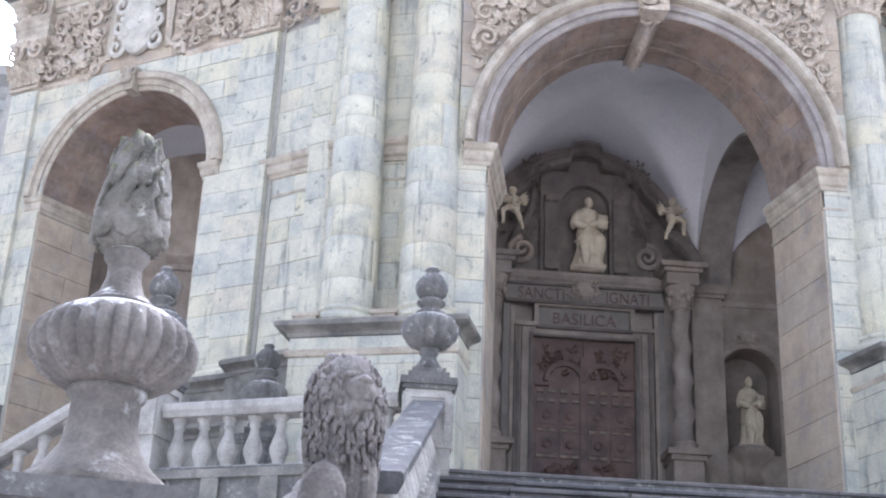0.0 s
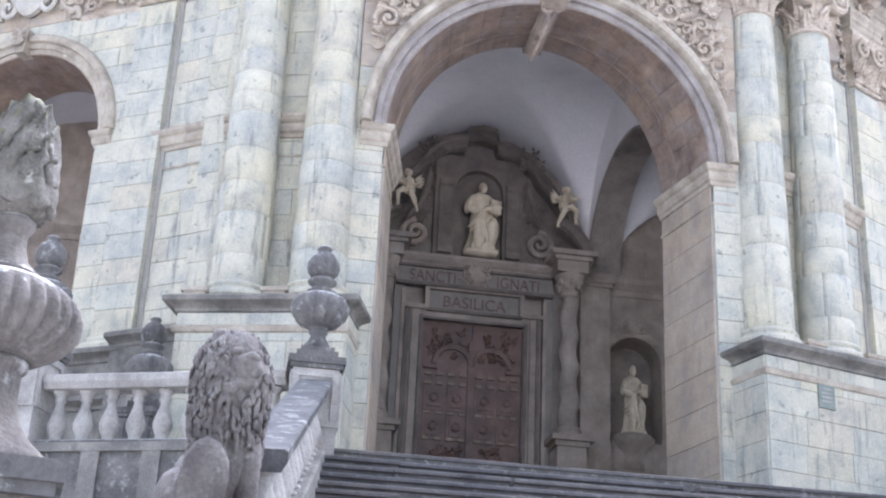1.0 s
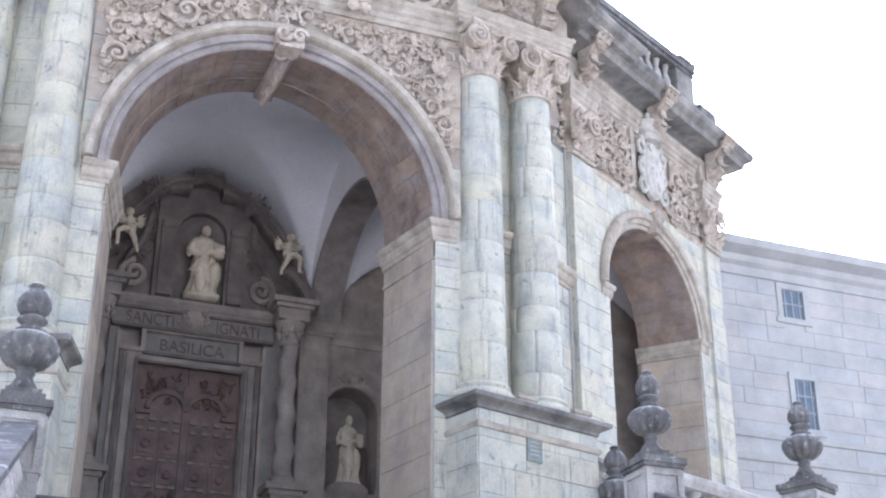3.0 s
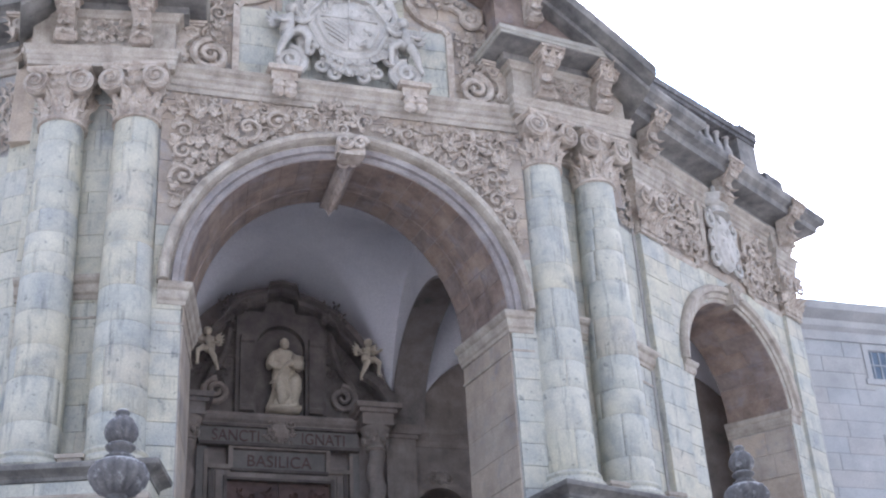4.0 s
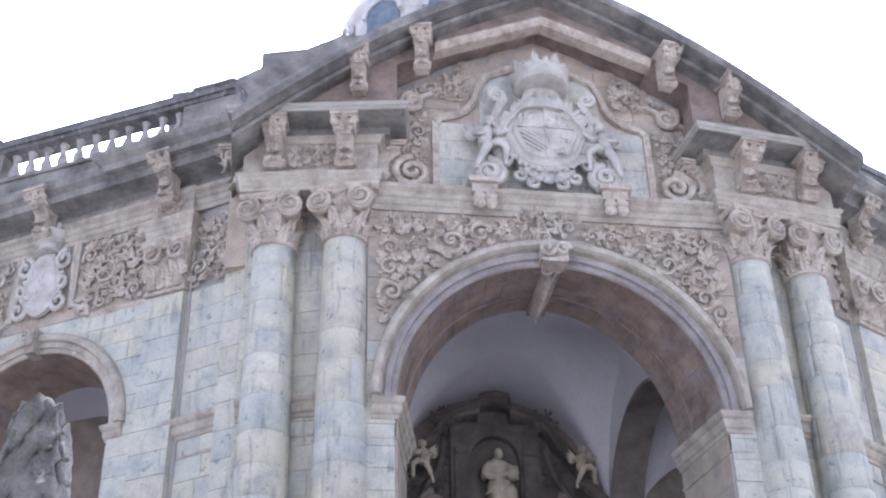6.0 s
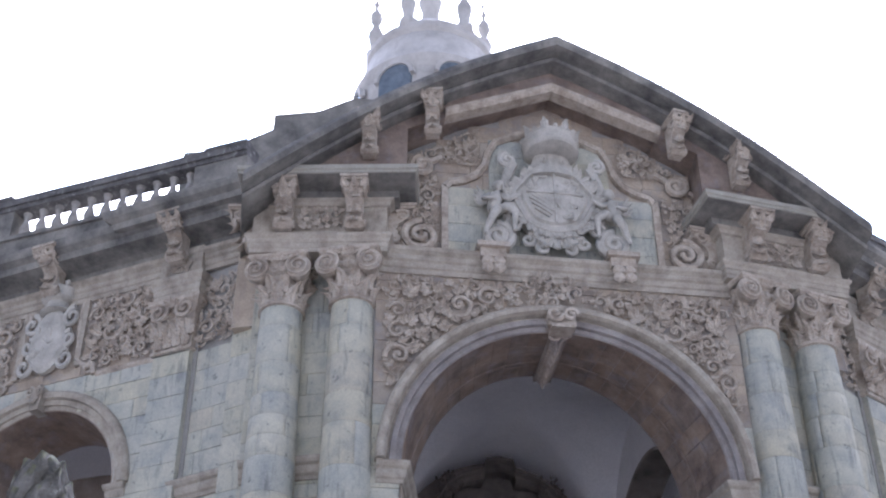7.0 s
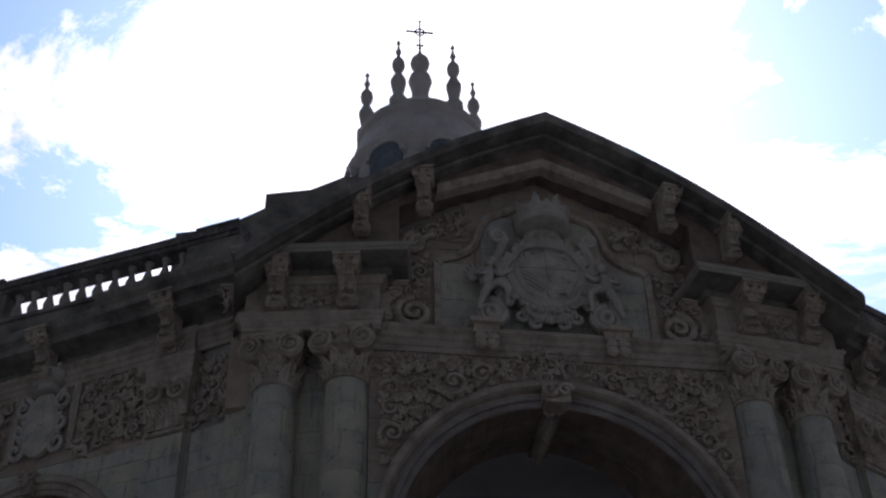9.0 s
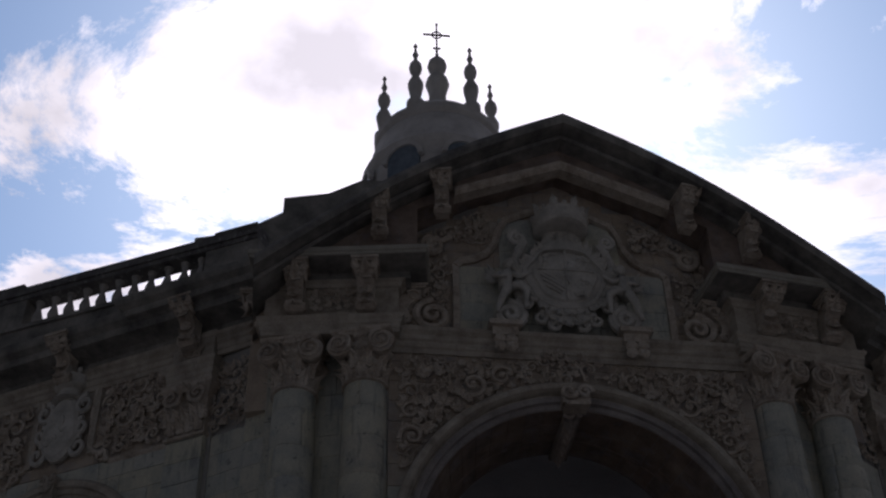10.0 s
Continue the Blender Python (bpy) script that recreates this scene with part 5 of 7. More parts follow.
    foliage(None, mw, lambda s, z: 9.6 < z < 12.1 and (s - c) ** 2 + (z - SIDE_SPRING) ** 2 > 2.95 ** 2 and abs(s - c) > 0.98 and z > 10.05, a, b, 10.0, 12.05, 110, 0.32, rng, -0.09, root=rel)

    bm = B()
    for s0, s1 in ((0.97, 2.55), (5.35, 6.83)):
        sweep(bm, plan_path(sg, mw, [(s0, 0.0), (s1, 0.0)]), [(o, 9.88 + h) for o, h in ((0, 0), (0.05, 0.02), (0.09, 0.08), (0.1, 0.14), (0.0, 0.16))])
    for q in (-1, 1):
        pts = [mw @ Vector((c + q * x, -0.07, z)) for x, z in ((1.38, 9.96), (1.3, 10.2), (1.0, 10.3), (0.8, 10.5), (0.78, 11.0), (0.72, 11.6), (0.78, 12.1))]
        tube(bm, pts, [0.07] * 7, 6)
        tube(bm, spiral(mw, c + q * 1.2, 10.15, 0.16, 1.5, 1.6, -0.08, -q), [0.06 - 0.0014 * j for j in range(26)], 6)
    thing(link("frieze_moulding", bm, M_CARVED), "thin moulding framing the carved frieze", "moulding", "frieze mouldings", kind="structure")
    shield = empty("crowned_shield", mw @ Matrix.Translation((c, -0.1, 10.08)) @ Matrix.Diagonal((1.05, 1.0, 1.22, 1)), "pale stone coat of arms with a crown over the side arch", "shield", "crowned shields of the side bays")
    bm = B()
    rings = []
    for sc, d in ((1.0, 0.0), (1.0, -0.12), (0.86, -0.2), (0.5, -0.25)):
        rings.append([bm.verts.new((sc * 0.48 * math.cos(t) * (1 - 0.1 * math.sin(3 * t)), d, 0.85 + sc * 0.72 * math.sin(t))) for t in [2 * math.pi * k / 28 for k in range(28)]])
    for p, q in zip(rings, rings[1:]):
        for k in range(28):
            bm.faces.new((p[k], p[(k + 1) % 28], q[(k + 1) % 28], q[k]))
    bm.faces.new(rings[-1])
    part("field", bm, M_WHITE, shield)
    for k in range(9):
        bm = B()
        x, z = rng.uniform(-0.26, 0.26), rng.uniform(0.4, 1.3)
        blob(bm, Matrix.Translation((x, -0.24, z)) @ Matrix.Rotation(rng.uniform(0, 3), 4, "Y") @ Matrix.Diagonal((0.12, 0.05, 0.06, 1)))
        part("charge", bm, M_WHITE, shield)
    I4 = Matrix.Identity(4)
    for q in (-1, 1):
        for zz, rr in ((0.35, 0.24), (0.8, 0.2), (1.3, 0.24)):
            bm = B()
            tube(bm, spiral(I4, q * 0.54, zz, rr, 1.4, 1.5, -0.08, q), [0.07 - 0.0014 * j for j in range(26)], 6)
            part("scroll", bm, M_WHITE, shield)
    bm = B()
    lathe(bm, [(0.4, 1.5), (0.3, 1.6), (0.26, 1.72), (0.36, 1.76), (0.4, 1.8), (0.39, 1.86), (0.43, 1.96), (0.43, 2.0), (0.38, 2.0)], 20)
    for k in range(10):
        t = 2 * math.pi * k / 10
        blob(bm, Matrix.Translation((0.42 * math.cos(t), 0.42 * math.sin(t), 2.06)) @ Matrix.Diagonal((0.07, 0.07, 0.09, 1)))
    part("crown", bm, M_WHITE, shield)

    # framed panel behind the shield
    bm = B()
    for q in (-1, 1):
        box(bm, c + q * 0.86 - 0.07, c + q * 0.86 + 0.07, -0.12, 0.02, 10.3, 12.1, mw)
    thing(link("shield_frame", bm, M_CREAM), "upright stone mouldings framing the shield panel", "moulding", "frieze mouldings", kind="structure")
    bm = B()
    sweep(bm, plan_path(sg, ms, [(-1.2, 0.12), (8.0, 0.12), (8.1, 2.2)]), [(o, 12.1 + h * 0.95) for o, h in ENT])
    thing(link("upper_architrave", bm, M_CREAM), "moulded stone band above the carved frieze", "moulding", "upper architraves", kind="structure")
    bm = B()
    COR = [(0.0, 0.0), (0.08, 0.0), (0.1, 0.15), (0.25, 0.2), (0.7, 0.24), (0.74, 0.4), (0.9, 0.5), (0.95, 0.62), (0.95, 0.72), (0.5, 0.8), (0.0, 0.8)]
    sweep(bm, plan_path(sg, ms, [(-1.2, 0.1), (8.0, 0.1), (8.1, 2.2)]), [(o, 12.75 + h) for o, h in COR])
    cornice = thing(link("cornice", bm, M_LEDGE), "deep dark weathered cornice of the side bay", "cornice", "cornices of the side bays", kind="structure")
    bm = B()
    sweep(bm, plan_path(sg, ms, [(-0.95, 0.1), (-0.95, -0.22), (1.3, -0.22), (1.3, 0.1)]), [(o * 0.95, 13.0 + h * 0.9) for o, h in COR])
    part("projecting_slab", bm, M_LEDGE, cornice, "worn slab projecting over the near pilaster")
    for s in (0.48, 3.95, 7.25):
        console(ms @ Matrix.Translation((sg * s, -0.28, 12.82)) @ Matrix.Diagonal((1.35, 1.3, 1.05, 1)), "large carved console under the side cornice")
    for s in (0.48, 7.25):
        rel = empty("frieze_relief", Matrix.Identity(4), "small carved block of leaves over a pilaster", "relief", "carved reliefs")
        foliage(None, ms @ Matrix.Translation((0, -0.1, 0)), lambda u, z: abs(u - sg * s) < 0.42 and 11.95 < z < 12.4, *span(sg, s - 0.42, s + 0.42), 11.95, 12.4, 8, 0.17, rng, -0.03, root=rel)
    # roof parapet, turned a little from the wall below
    mp = ms @ Matrix.Translation((0, 0.02 if sg < 0 else 0.36, 0)) @ Matrix.Rotation(radians(-sg * 3.4), 4, "Z")
    GAP0, N_BAL, PITCH = 0.3, 11, 0.46
    GAP1 = GAP0 + N_BAL * PITCH
    bm = B()
    box(bm, *span(sg, -1.1, GAP1 + 0.9), -0.34, 0.1, 13.3, 14.2, mp)
    box(bm, *span(sg, -1.1, GAP1 + 0.9), -0.42, 0.1, 14.05, 14.16, mp)
    for s0, s1 in ((-1.1, GAP0), (GAP1, GAP1 + 0.9)):
        box(bm, *span(sg, s0, s1), -0.38, 0.08, 14.2, 14.98, mp)
    par = thing(link("parapet", bm, M_LEDGE), "stone roof parapet with a row of stout balusters", "parapet", "roof parapets", kind="structure")
    bm = B()
    box(bm, *span(sg, -1.1, GAP1 + 0.9), -0.42, 0.1, 14.98, 15.1, mp)
    box(bm, *span(sg, -1.1, GAP1 + 0.9), -0.48, 0.14, 15.1, 15.32, mp)
    box(bm, *span(sg, -1.1, GAP0 - 0.25), -0.5, 0.16, 15.3, 15.4, mp)
    box(bm, *span(sg, GAP1 + 0.1, GAP1 + 0.9), -0.5, 0.16, 15.3, 15.42, mp)
    part("coping", bm, M_DARK, par)
    bm = B()
    box(bm, *span(sg, GAP1 + 0.9, 7.2), -0.55, 0.1, 13.5, 14.15, ms)
    box(bm, *span(sg, 7.2, 8.2), -0.6, 0.1, 13.5, 13.85, ms)
    part("blocking_course", bm, M_DARK, par, "low dark lichened course beyond the balusters")
    for k in range(N_BAL):
        ob = new("baluster", baluster_mesh())
        ob.parent = par
        ob.matrix_basis = mp @ Matrix.Translation((sg * (GAP0 + (k + 0.5) * PITCH), -0.14, 14.16)) @ Matrix.Diagonal((1.05, 1.05, 1.17, 1))
    if sg > 0:
        bm = B()
        box(bm, -1.0, GAP1 + 0.88, 0.02, 0.4, 13.2, 15.0, mp)
        part("upstand", bm, M_LEDGE, par, "solid wall behind the balusters")
    # return wall at the outer end
    bm = B()
    box(bm, *span(sg, 7.6, 8.0), 1.6, 7.0, TERRACE, 13.4, ms)
    thing(link("wall_return", bm, M_PALE), "plain end wall of the portico", "wall", kind="structure")

# ---- pediment ----
APEX = (0.0, -1.4, 16.8)
EAVE = (6.85, -1.15, 12.15)
bm = B()
top = lambda x: 16.45 - 0.665 * abs(x)
pl = [(-6.6, 1.1), (-3.9, 0.28), (0.0, 0.28), (3.9, 0.28), (6.6, 1.1)]
for (x0, y0), (x1, y1) in zip(pl, pl[1:]):
    hexa(bm, [(x0, y0, 11.2), (x1, y1, 11.2), (x1, y1 + 0.9, 11.2), (x0, y0 + 0.9, 11.2), (x0, y0, top(x0)), (x1, y1, top(x1)), (x1, y1 + 0.9, top(x1)), (x0, y0 + 0.9, top(x0))])
ped_wall = thing(link("pediment_wall", bm, M_JOINT), "warm stone wall of the pediment", "wall", kind="structure")


def gable_clip(a, b):
    w = max(0.0, min(3.88, (16.45 - b) / 0.665))
    return [(-w, w)] if w > 0.2 else []


blocks(ped_wall, fr(1, 0, 0.28, 0), -3.88, 3.88, 11.25, 16.2, rng, M_WARM, h=0.5, w=0.9, depth=0.04, clip=gable_clip)
blocks(ped_wall, fr(1, 0, 0.24, 0), -2.36, 2.36, 11.25, 13.3, rng, M_PALE, h=0.52, w=1.1, depth=0.03)
blocks(ped_wall, fr(1, 0, 0.24, 0), -1.4, 1.4, 13.3, 14.8, rng, M_PALE, h=0.5, w=1.0, depth=0.03)
for sg in (-1, 1):
    a, e = Vector(APEX), Vector((sg * EAVE[0], EAVE[1], EAVE[2]))
    for nm, o0, z0, z1, material in (("raking_cornice", 0.0, -0.3, 0.0, M_LEDGE), ("raking_moulding", 0.42, -0.42, -0.28, M_LEDGE)):
        bm = B()
        n = 10
        rows = []
        for k in range(n + 1):
            t = k / n
            p = a.lerp(e, t) + Vector((0, 0, 0.48 * math.sin(math.pi * t)))
            rows.append([bm.verts.new((p.x, p.y + o0, p.z + z0)), bm.verts.new((p.x, p.y + o0 - 0.05, p.z + (z0 + z1) / 2)), bm.verts.new((p.x, p.y + o0, p.z + z1)), bm.verts.new((p.x, 2.6 + 0.25 * t, p.z + z1 + 0.1)), bm.verts.new((p.x, 2.6 + 0.25 * t, p.z + z0))])
        for r0, r1 in zip(rows, rows[1:]):
            for j in range(5):
                bm.faces.new((r0[j], r1[j], r1[(j + 1) % 5], r0[(j + 1) % 5]))
        bm.faces.new(rows[0])
        bm.faces.new(rows[-1][::-1])
        bmesh.ops.recalc_face_normals(bm, faces=bm.faces)
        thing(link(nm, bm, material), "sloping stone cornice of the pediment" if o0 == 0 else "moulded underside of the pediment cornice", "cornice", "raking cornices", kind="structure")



def rake(x):
    """Height of the underside of the sloping cornice."""
    t = abs(x) / EAVE[0]
    return APEX[2] + (EAVE[2] - APEX[2]) * t + 0.48 * math.sin(math.pi * t) - 0.29


for sg in (-1, 1):
    bm = B()
    for (x0, y0, z0), (x1, y1, z1) in (((0.0, -0.55, 15.95), (1.3, -0.55, 15.38)), ((1.3, -0.55, 15.38), (2.45, -0.55, 14.9)), ((2.45, -0.5, 14.75), (3.35, -0.5, 14.3)), ((3.35, -0.5, 12.76), (4.9, -0.42, 12.76)), ((4.9, -0.42, 12.76), (5.95, -0.3, 12.5))):
        hexa(bm, [(sg * x0, y0, z0), (sg * x1, y1, z1), (sg * x1, 0.6, z1), (sg * x0, 0.6, z0), (sg * x0, y0, rake(x0)), (sg * x1, y1, rake(x1)), (sg * x1, 0.6, rake(x1)), (sg * x0, 0.6, rake(x0))])
    bmesh.ops.recalc_face_normals(bm, faces=bm.faces)
    thing(link("wall_gable", bm, M_PINK), "warm stained stone of the gable standing proud of the framed panel", "wall", "gable walls", kind="structure")

# carved frame and scrolls of the pediment
mg = fr(1, 0, 0.24, 0)
for sg in (-1, 1):
    rel = empty("pediment_relief", Matrix.Identity(4), "carved scrolls and frame round the coat of arms", "relief", "carved reliefs")
    bm = B()
    box(bm, *span(sg, 2.35, 2.5), -0.1, 0.02, 11.28, 13.3, mg)
    part("frame_post", bm, M_CARVED, rel)
    bm = B()
    pts = [mg @ Vector((sg * x, -0.06, z)) for x, z in ((2.42, 13.25), (2.3, 13.4), (2.0, 13.48), (1.7, 13.66), (1.52, 13.95), (1.42, 14.35), (1.25, 14.7), (0.7, 14.98), (0.0, 15.3))]
    tube(bm, pts, [0.1] * len(pts), 6)
    part("frame_curve", bm, M_CARVED, rel)
    bm = B()
    rail_run(bm, (0.0, -0.42, 15.78), (sg * 2.5, -0.42, 14.72), 0.5, 0.0, 0.2, 0.1)
    bmesh.ops.recalc_face_normals(bm, faces=bm.faces)
    part("inner_gable_moulding", bm, M_CARVED, rel, "small sloping hood above the crown")
    bm = B()
    tube(bm, [mg @ Vector((sg * x, -0.08, z)) for x, z in ((2.5, 14.1), (2.9, 13.85), (3.3, 13.6), (3.75, 13.3))], [0.08] * 4, 6)
    part("side_moulding", bm, M_CARVED, rel)
    foliage(None, mg, lambda s, z: 2.55 < abs(s) < 3.7 and 11.3 < z < 14.0 - 0.4 * abs(s) + 0.6, *span(sg, 2.55, 3.7), 11.3, 13.6, 45, 0.24, rng, -0.06, root=rel)
    foliage(None, mg, lambda s, z: abs(s) > 1.6 and 13.9 < z < 15.9 - 0.66 * abs(s) + 0.3, *span(sg, 1.6, 3.2), 13.8, 15.0, 24, 0.2, rng, -0.06, root=rel)
    for z0, r in ((11.75, 0.42), (13.75, 0.28)):
        bm = B()
        tube(bm, spiral(mg, sg * 2.95, z0, r, 1.8, 1.6, -0.12, -sg), [0.1 - 0.002 * j for j in range(26)], 7)
        part("volute", bm, M_CARVED, rel)


def small_figure(m, label, h=1.0, group="carved cherubs"):
    """A seated carved cherub as one plain body."""
    bm = B()
    T, D = Matrix.Translation, lambda a, b, c: Matrix.Diagonal((a, b, c, 1))

    def ball(p, s, ry=0):
        bmesh.ops.create_icosphere(bm, subdivisions=2, radius=1, matrix=T(p) @ Matrix.Rotation(radians(ry), 4, "Y") @ D(*s))
    V = Vector
    tube(bm, [V(p) for p in ((0.02, 0, 0.26), (0.0, -0.02, 0.36), (-0.01, -0.02, 0.5), (0.02, 0, 0.64), (0.05, -0.01, 0.7), (0.06, -0.02, 0.76))], [0.1, 0.14, 0.12, 0.13, 0.08, 0.05], 12)
    ball((0.08, -0.04, 0.86), (0.095, 0.105, 0.115))
    for k in range(12):
        t = k * 0.55
        ball((0.07 + 0.085 * math.cos(t), 0.01, 0.88 + 0.085 * math.sin(t)), (0.035, 0.06, 0.035))
    tube(bm, [V(p) for p in ((0.05, -0.04, 0.32), (0.2, -0.16, 0.33), (0.33, -0.14, 0.24), (0.32, -0.08, 0.06), (0.31, -0.1, -0.1), (0.36, -0.18, -0.14))], [0.09, 0.085, 0.07, 0.05, 0.035, 0.03], 9)
    tube(bm, [V(p) for p in ((-0.03, -0.04, 0.3), (0.0, -0.2, 0.22), (-0.08, -0.22, 0.05), (-0.16, -0.14, -0.12), (-0.2, -0.16, -0.26), (-0.17, -0.24, -0.3))], [0.09, 0.085, 0.07, 0.05, 0.035, 0.03], 9)
    tube(bm, [V(p) for p in ((0.12, -0.02, 0.66), (0.24, -0.1, 0.55), (0.36, -0.14, 0.6), (0.42, -0.16, 0.64))], [0.06, 0.05, 0.035, 0.03], 8)
    tube(bm, [V(p) for p in ((-0.08, -0.02, 0.66), (-0.2, -0.08, 0.54), (-0.1, -0.2, 0.46), (0.0, -0.22, 0.46))], [0.06, 0.05, 0.035, 0.03], 8)
    for q, n in ((-1, 5), (1, 4)):
        for k in range(n):
            acanthus(bm, T((q * 0.08, 0.09, 0.62)) @ Matrix.Rotation(q * (0.7 + 0.32 * k), 4, "Y"), 0.36 - 0.02 * k, 0.07, 0.15, 2)
    for v in bm.verts:
        v.co += 0.015 * noise.noise_vector(v.co * 9)
    return thing(link("carved_cherub", bm, M_WHITE if "white" in label else M_STATUE, None, m @ D(h, h, h), smooth=True), label, "statue", group)


for sg in (-1, 1):
    for x, y, z in ((4.2, -0.62, 13.75), (2.8, -0.62, 14.5)):
        console(Matrix.Translation((sg * x, y, z)) @ Matrix.Rotation(radians(sg * 10), 4, "Z") @ Matrix.Diagonal((1.1, 1.2, 0.85, 1)), "carved leaf console under the sloping cornice")

arms = empty("coat_of_arms", Matrix.Translation((0, 0.0, 11.4)), "large white stone coat of arms with crown and scrolled mantling", "coat of arms")


def cartouche(t):
    """Half width and height of the shield's outline at angle t."""
    c, s = math.cos(t), math.sin(t)
    w = 0.9 * c * (1 - 0.1 * s) * (1 + 0.05 * math.cos(6 * t))
    return w, (0.78 if s > 0 else 1.0) * s


bm = B()
rings = []
for sc, d in ((1.06, 0.15), (1.06, -0.1), (1.0, -0.2), (0.93, -0.22), (0.88, -0.15), (0.8, -0.14), (0.76, -0.2), (0.4, -0.26)):
    rings.append([bm.verts.new((sc * cartouche(t)[0], d, 1.55 + sc * cartouche(t)[1])) for t in [2 * math.pi * k / 48 for k in range(48)]])
for p, q in zip(rings, rings[1:]):
    for k in range(48):
        bm.faces.new((p[k], p[(k + 1) % 48], q[(k + 1) % 48], q[k]))
bm.faces.new(rings[-1])
part("shield", bm, M_WHITE, arms)
for k in range(5):
    bm = B()
    box(bm, -0.34, 0.34, -0.03, 0.03, -0.022, 0.022, Matrix.Translation((-0.3, -0.24, 1.02 + 0.11 * k)) @ Matrix.Rotation(0.6, 4, "Y") @ Matrix.Diagonal((1 - 0.22 * abs(k - 2), 1, 1, 1)))
    part("bar", bm, M_WHITE, arms)
for x0, x1, z0, z1 in ((-0.02, 0.02, 0.75, 2.15), (-0.64, 0.64, 1.55, 1.59)):
    bm = B()
    box(bm, x0, x1, -0.29, -0.2, z0, z1)
    part("dividing_bar", bm, M_WHITE, arms)
r = random.Random(4)
for cx, cz in ((0.3, 1.15), (0.32, 1.85), (-0.32, 1.85)):
    for k in range(9):
        bm = B()
        x, z = cx + r.uniform(-0.22, 0.22), cz + r.uniform(-0.24, 0.22)
        acanthus(bm, Matrix.Translation((x, -0.24, z)) @ Matrix.Rotation(r.uniform(0, 6.28), 4, "Y"), r.uniform(0.14, 0.24), 0.055, 0.3, 2)
        part("charge", bm, M_WHITE, arms)
I4 = Matrix.Identity(4)
for q in (-1, 1):
    for x, z, rr, tw, sg2, th in ((0.98, 0.72, 0.2, 1.5, 1, 0.08), (1.3, 0.32, 0.36, 1.9, 1, 0.11), (1.02, 2.55, 0.2, 1.6, -1, 0.075), (0.3, 0.12, 0.15, 1.4, -1, 0.07), (0.62, 0.3, 0.17, 1.4, 1, 0.07)):
        bm = B()
        tube(bm, spiral(I4, q * x, z, rr, tw, 1.6, -0.1, q * sg2), [th - 0.0017 * j for j in range(26)], 7)
        if rr > 0.3:
            lathe(bm, [(rr * 0.9, -0.05), (rr * 0.9, 0.1), (rr * 0.5, 0.12)], 22, Matrix.Translation((q * x, 0.0, z)) @ Matrix.Rotation(math.pi / 2, 4, "X"))
        part("mantling_scroll", bm, M_WHITE, arms)
    bm = B()
    tube(bm, [Vector((q * x, -0.05, z)) for x, z in ((0.86, 2.5), (0.98, 2.25), (1.1, 1.9), (1.02, 1.5), (1.08, 1.1), (1.0, 0.75), (1.2, 0.6))], [0.1, 0.13, 0.12, 0.12, 0.13, 0.12, 0.1], 8)
    part("mantling_band", bm, M_WHITE, arms)
r = random.Random(12)
for k in range(46):
    t = 2 * math.pi * k / 46
    w, h = cartouche(t)
    bm = B()
    mm = Matrix.Translation((1.0 * w, -0.16, 1.55 + 1.0 * h)) @ Matrix.Rotation(math.pi / 2 - math.atan2(h, w) + r.uniform(-0.7, 0.7), 4, "Y")
    acanthus(bm, mm, r.uniform(0.2, 0.34), 0.09, 0.45, 2)
    part("mantling_leaf", bm, M_WHITE, arms)
# lobed tail under the shield
for k in range(7):
    bm = B()
    a = (k - 3) * 0.42
    acanthus(bm, Matrix.Translation((0.18 * math.sin(a), -0.12, 0.5)) @ Matrix.Rotation(math.pi - a, 4, "Y"), 0.56 - 0.035 * abs(k - 3), 0.15, 0.3)
    part("tail_leaf", bm, M_WHITE, arms)
bm = B()
lathe(bm, [(0.66, 2.12), (0.58, 2.3), (0.46, 2.5), (0.4, 2.7), (0.42, 2.84), (0.3, 2.86)], 32, Matrix.Translation((0, 0.02, 0)) @ Matrix.Diagonal((1, 0.55, 1, 1)), flute=14, amp=0.14, lo=2.2, hi=2.8)
part("mantle", bm, M_WHITE, arms, "pleated stone mantle under the crown")
bm = B()
cm = Matrix.Translation((0, -0.1, 0))
lathe(bm, [(0.5, 2.76), (0.6, 2.78), (0.64, 2.84), (0.6, 2.9), (0.62, 3.02), (0.66, 3.08), (0.65, 3.15), (0.58, 3.15), (0.56, 2.95)], 32, cm)
crown = part("crown", bm, M_WHITE, arms, "open crown with leaf points")
for k in range(16):
    t = 2 * math.pi * k / 16
    bm = B()
    mm = cm @ Matrix.Rotation(t, 4, "Z") @ Matrix.Translation((0, -0.63, 3.13))
    if k % 2:
        acanthus(bm, mm, 0.3, 0.11, 0.25, 2)
    else:
        blob(bm, mm @ Matrix.Translation((0, 0, 0.05)) @ Matrix.Diagonal((0.065, 0.065, 0.09, 1)))
    part("point", bm, M_WHITE, crown)
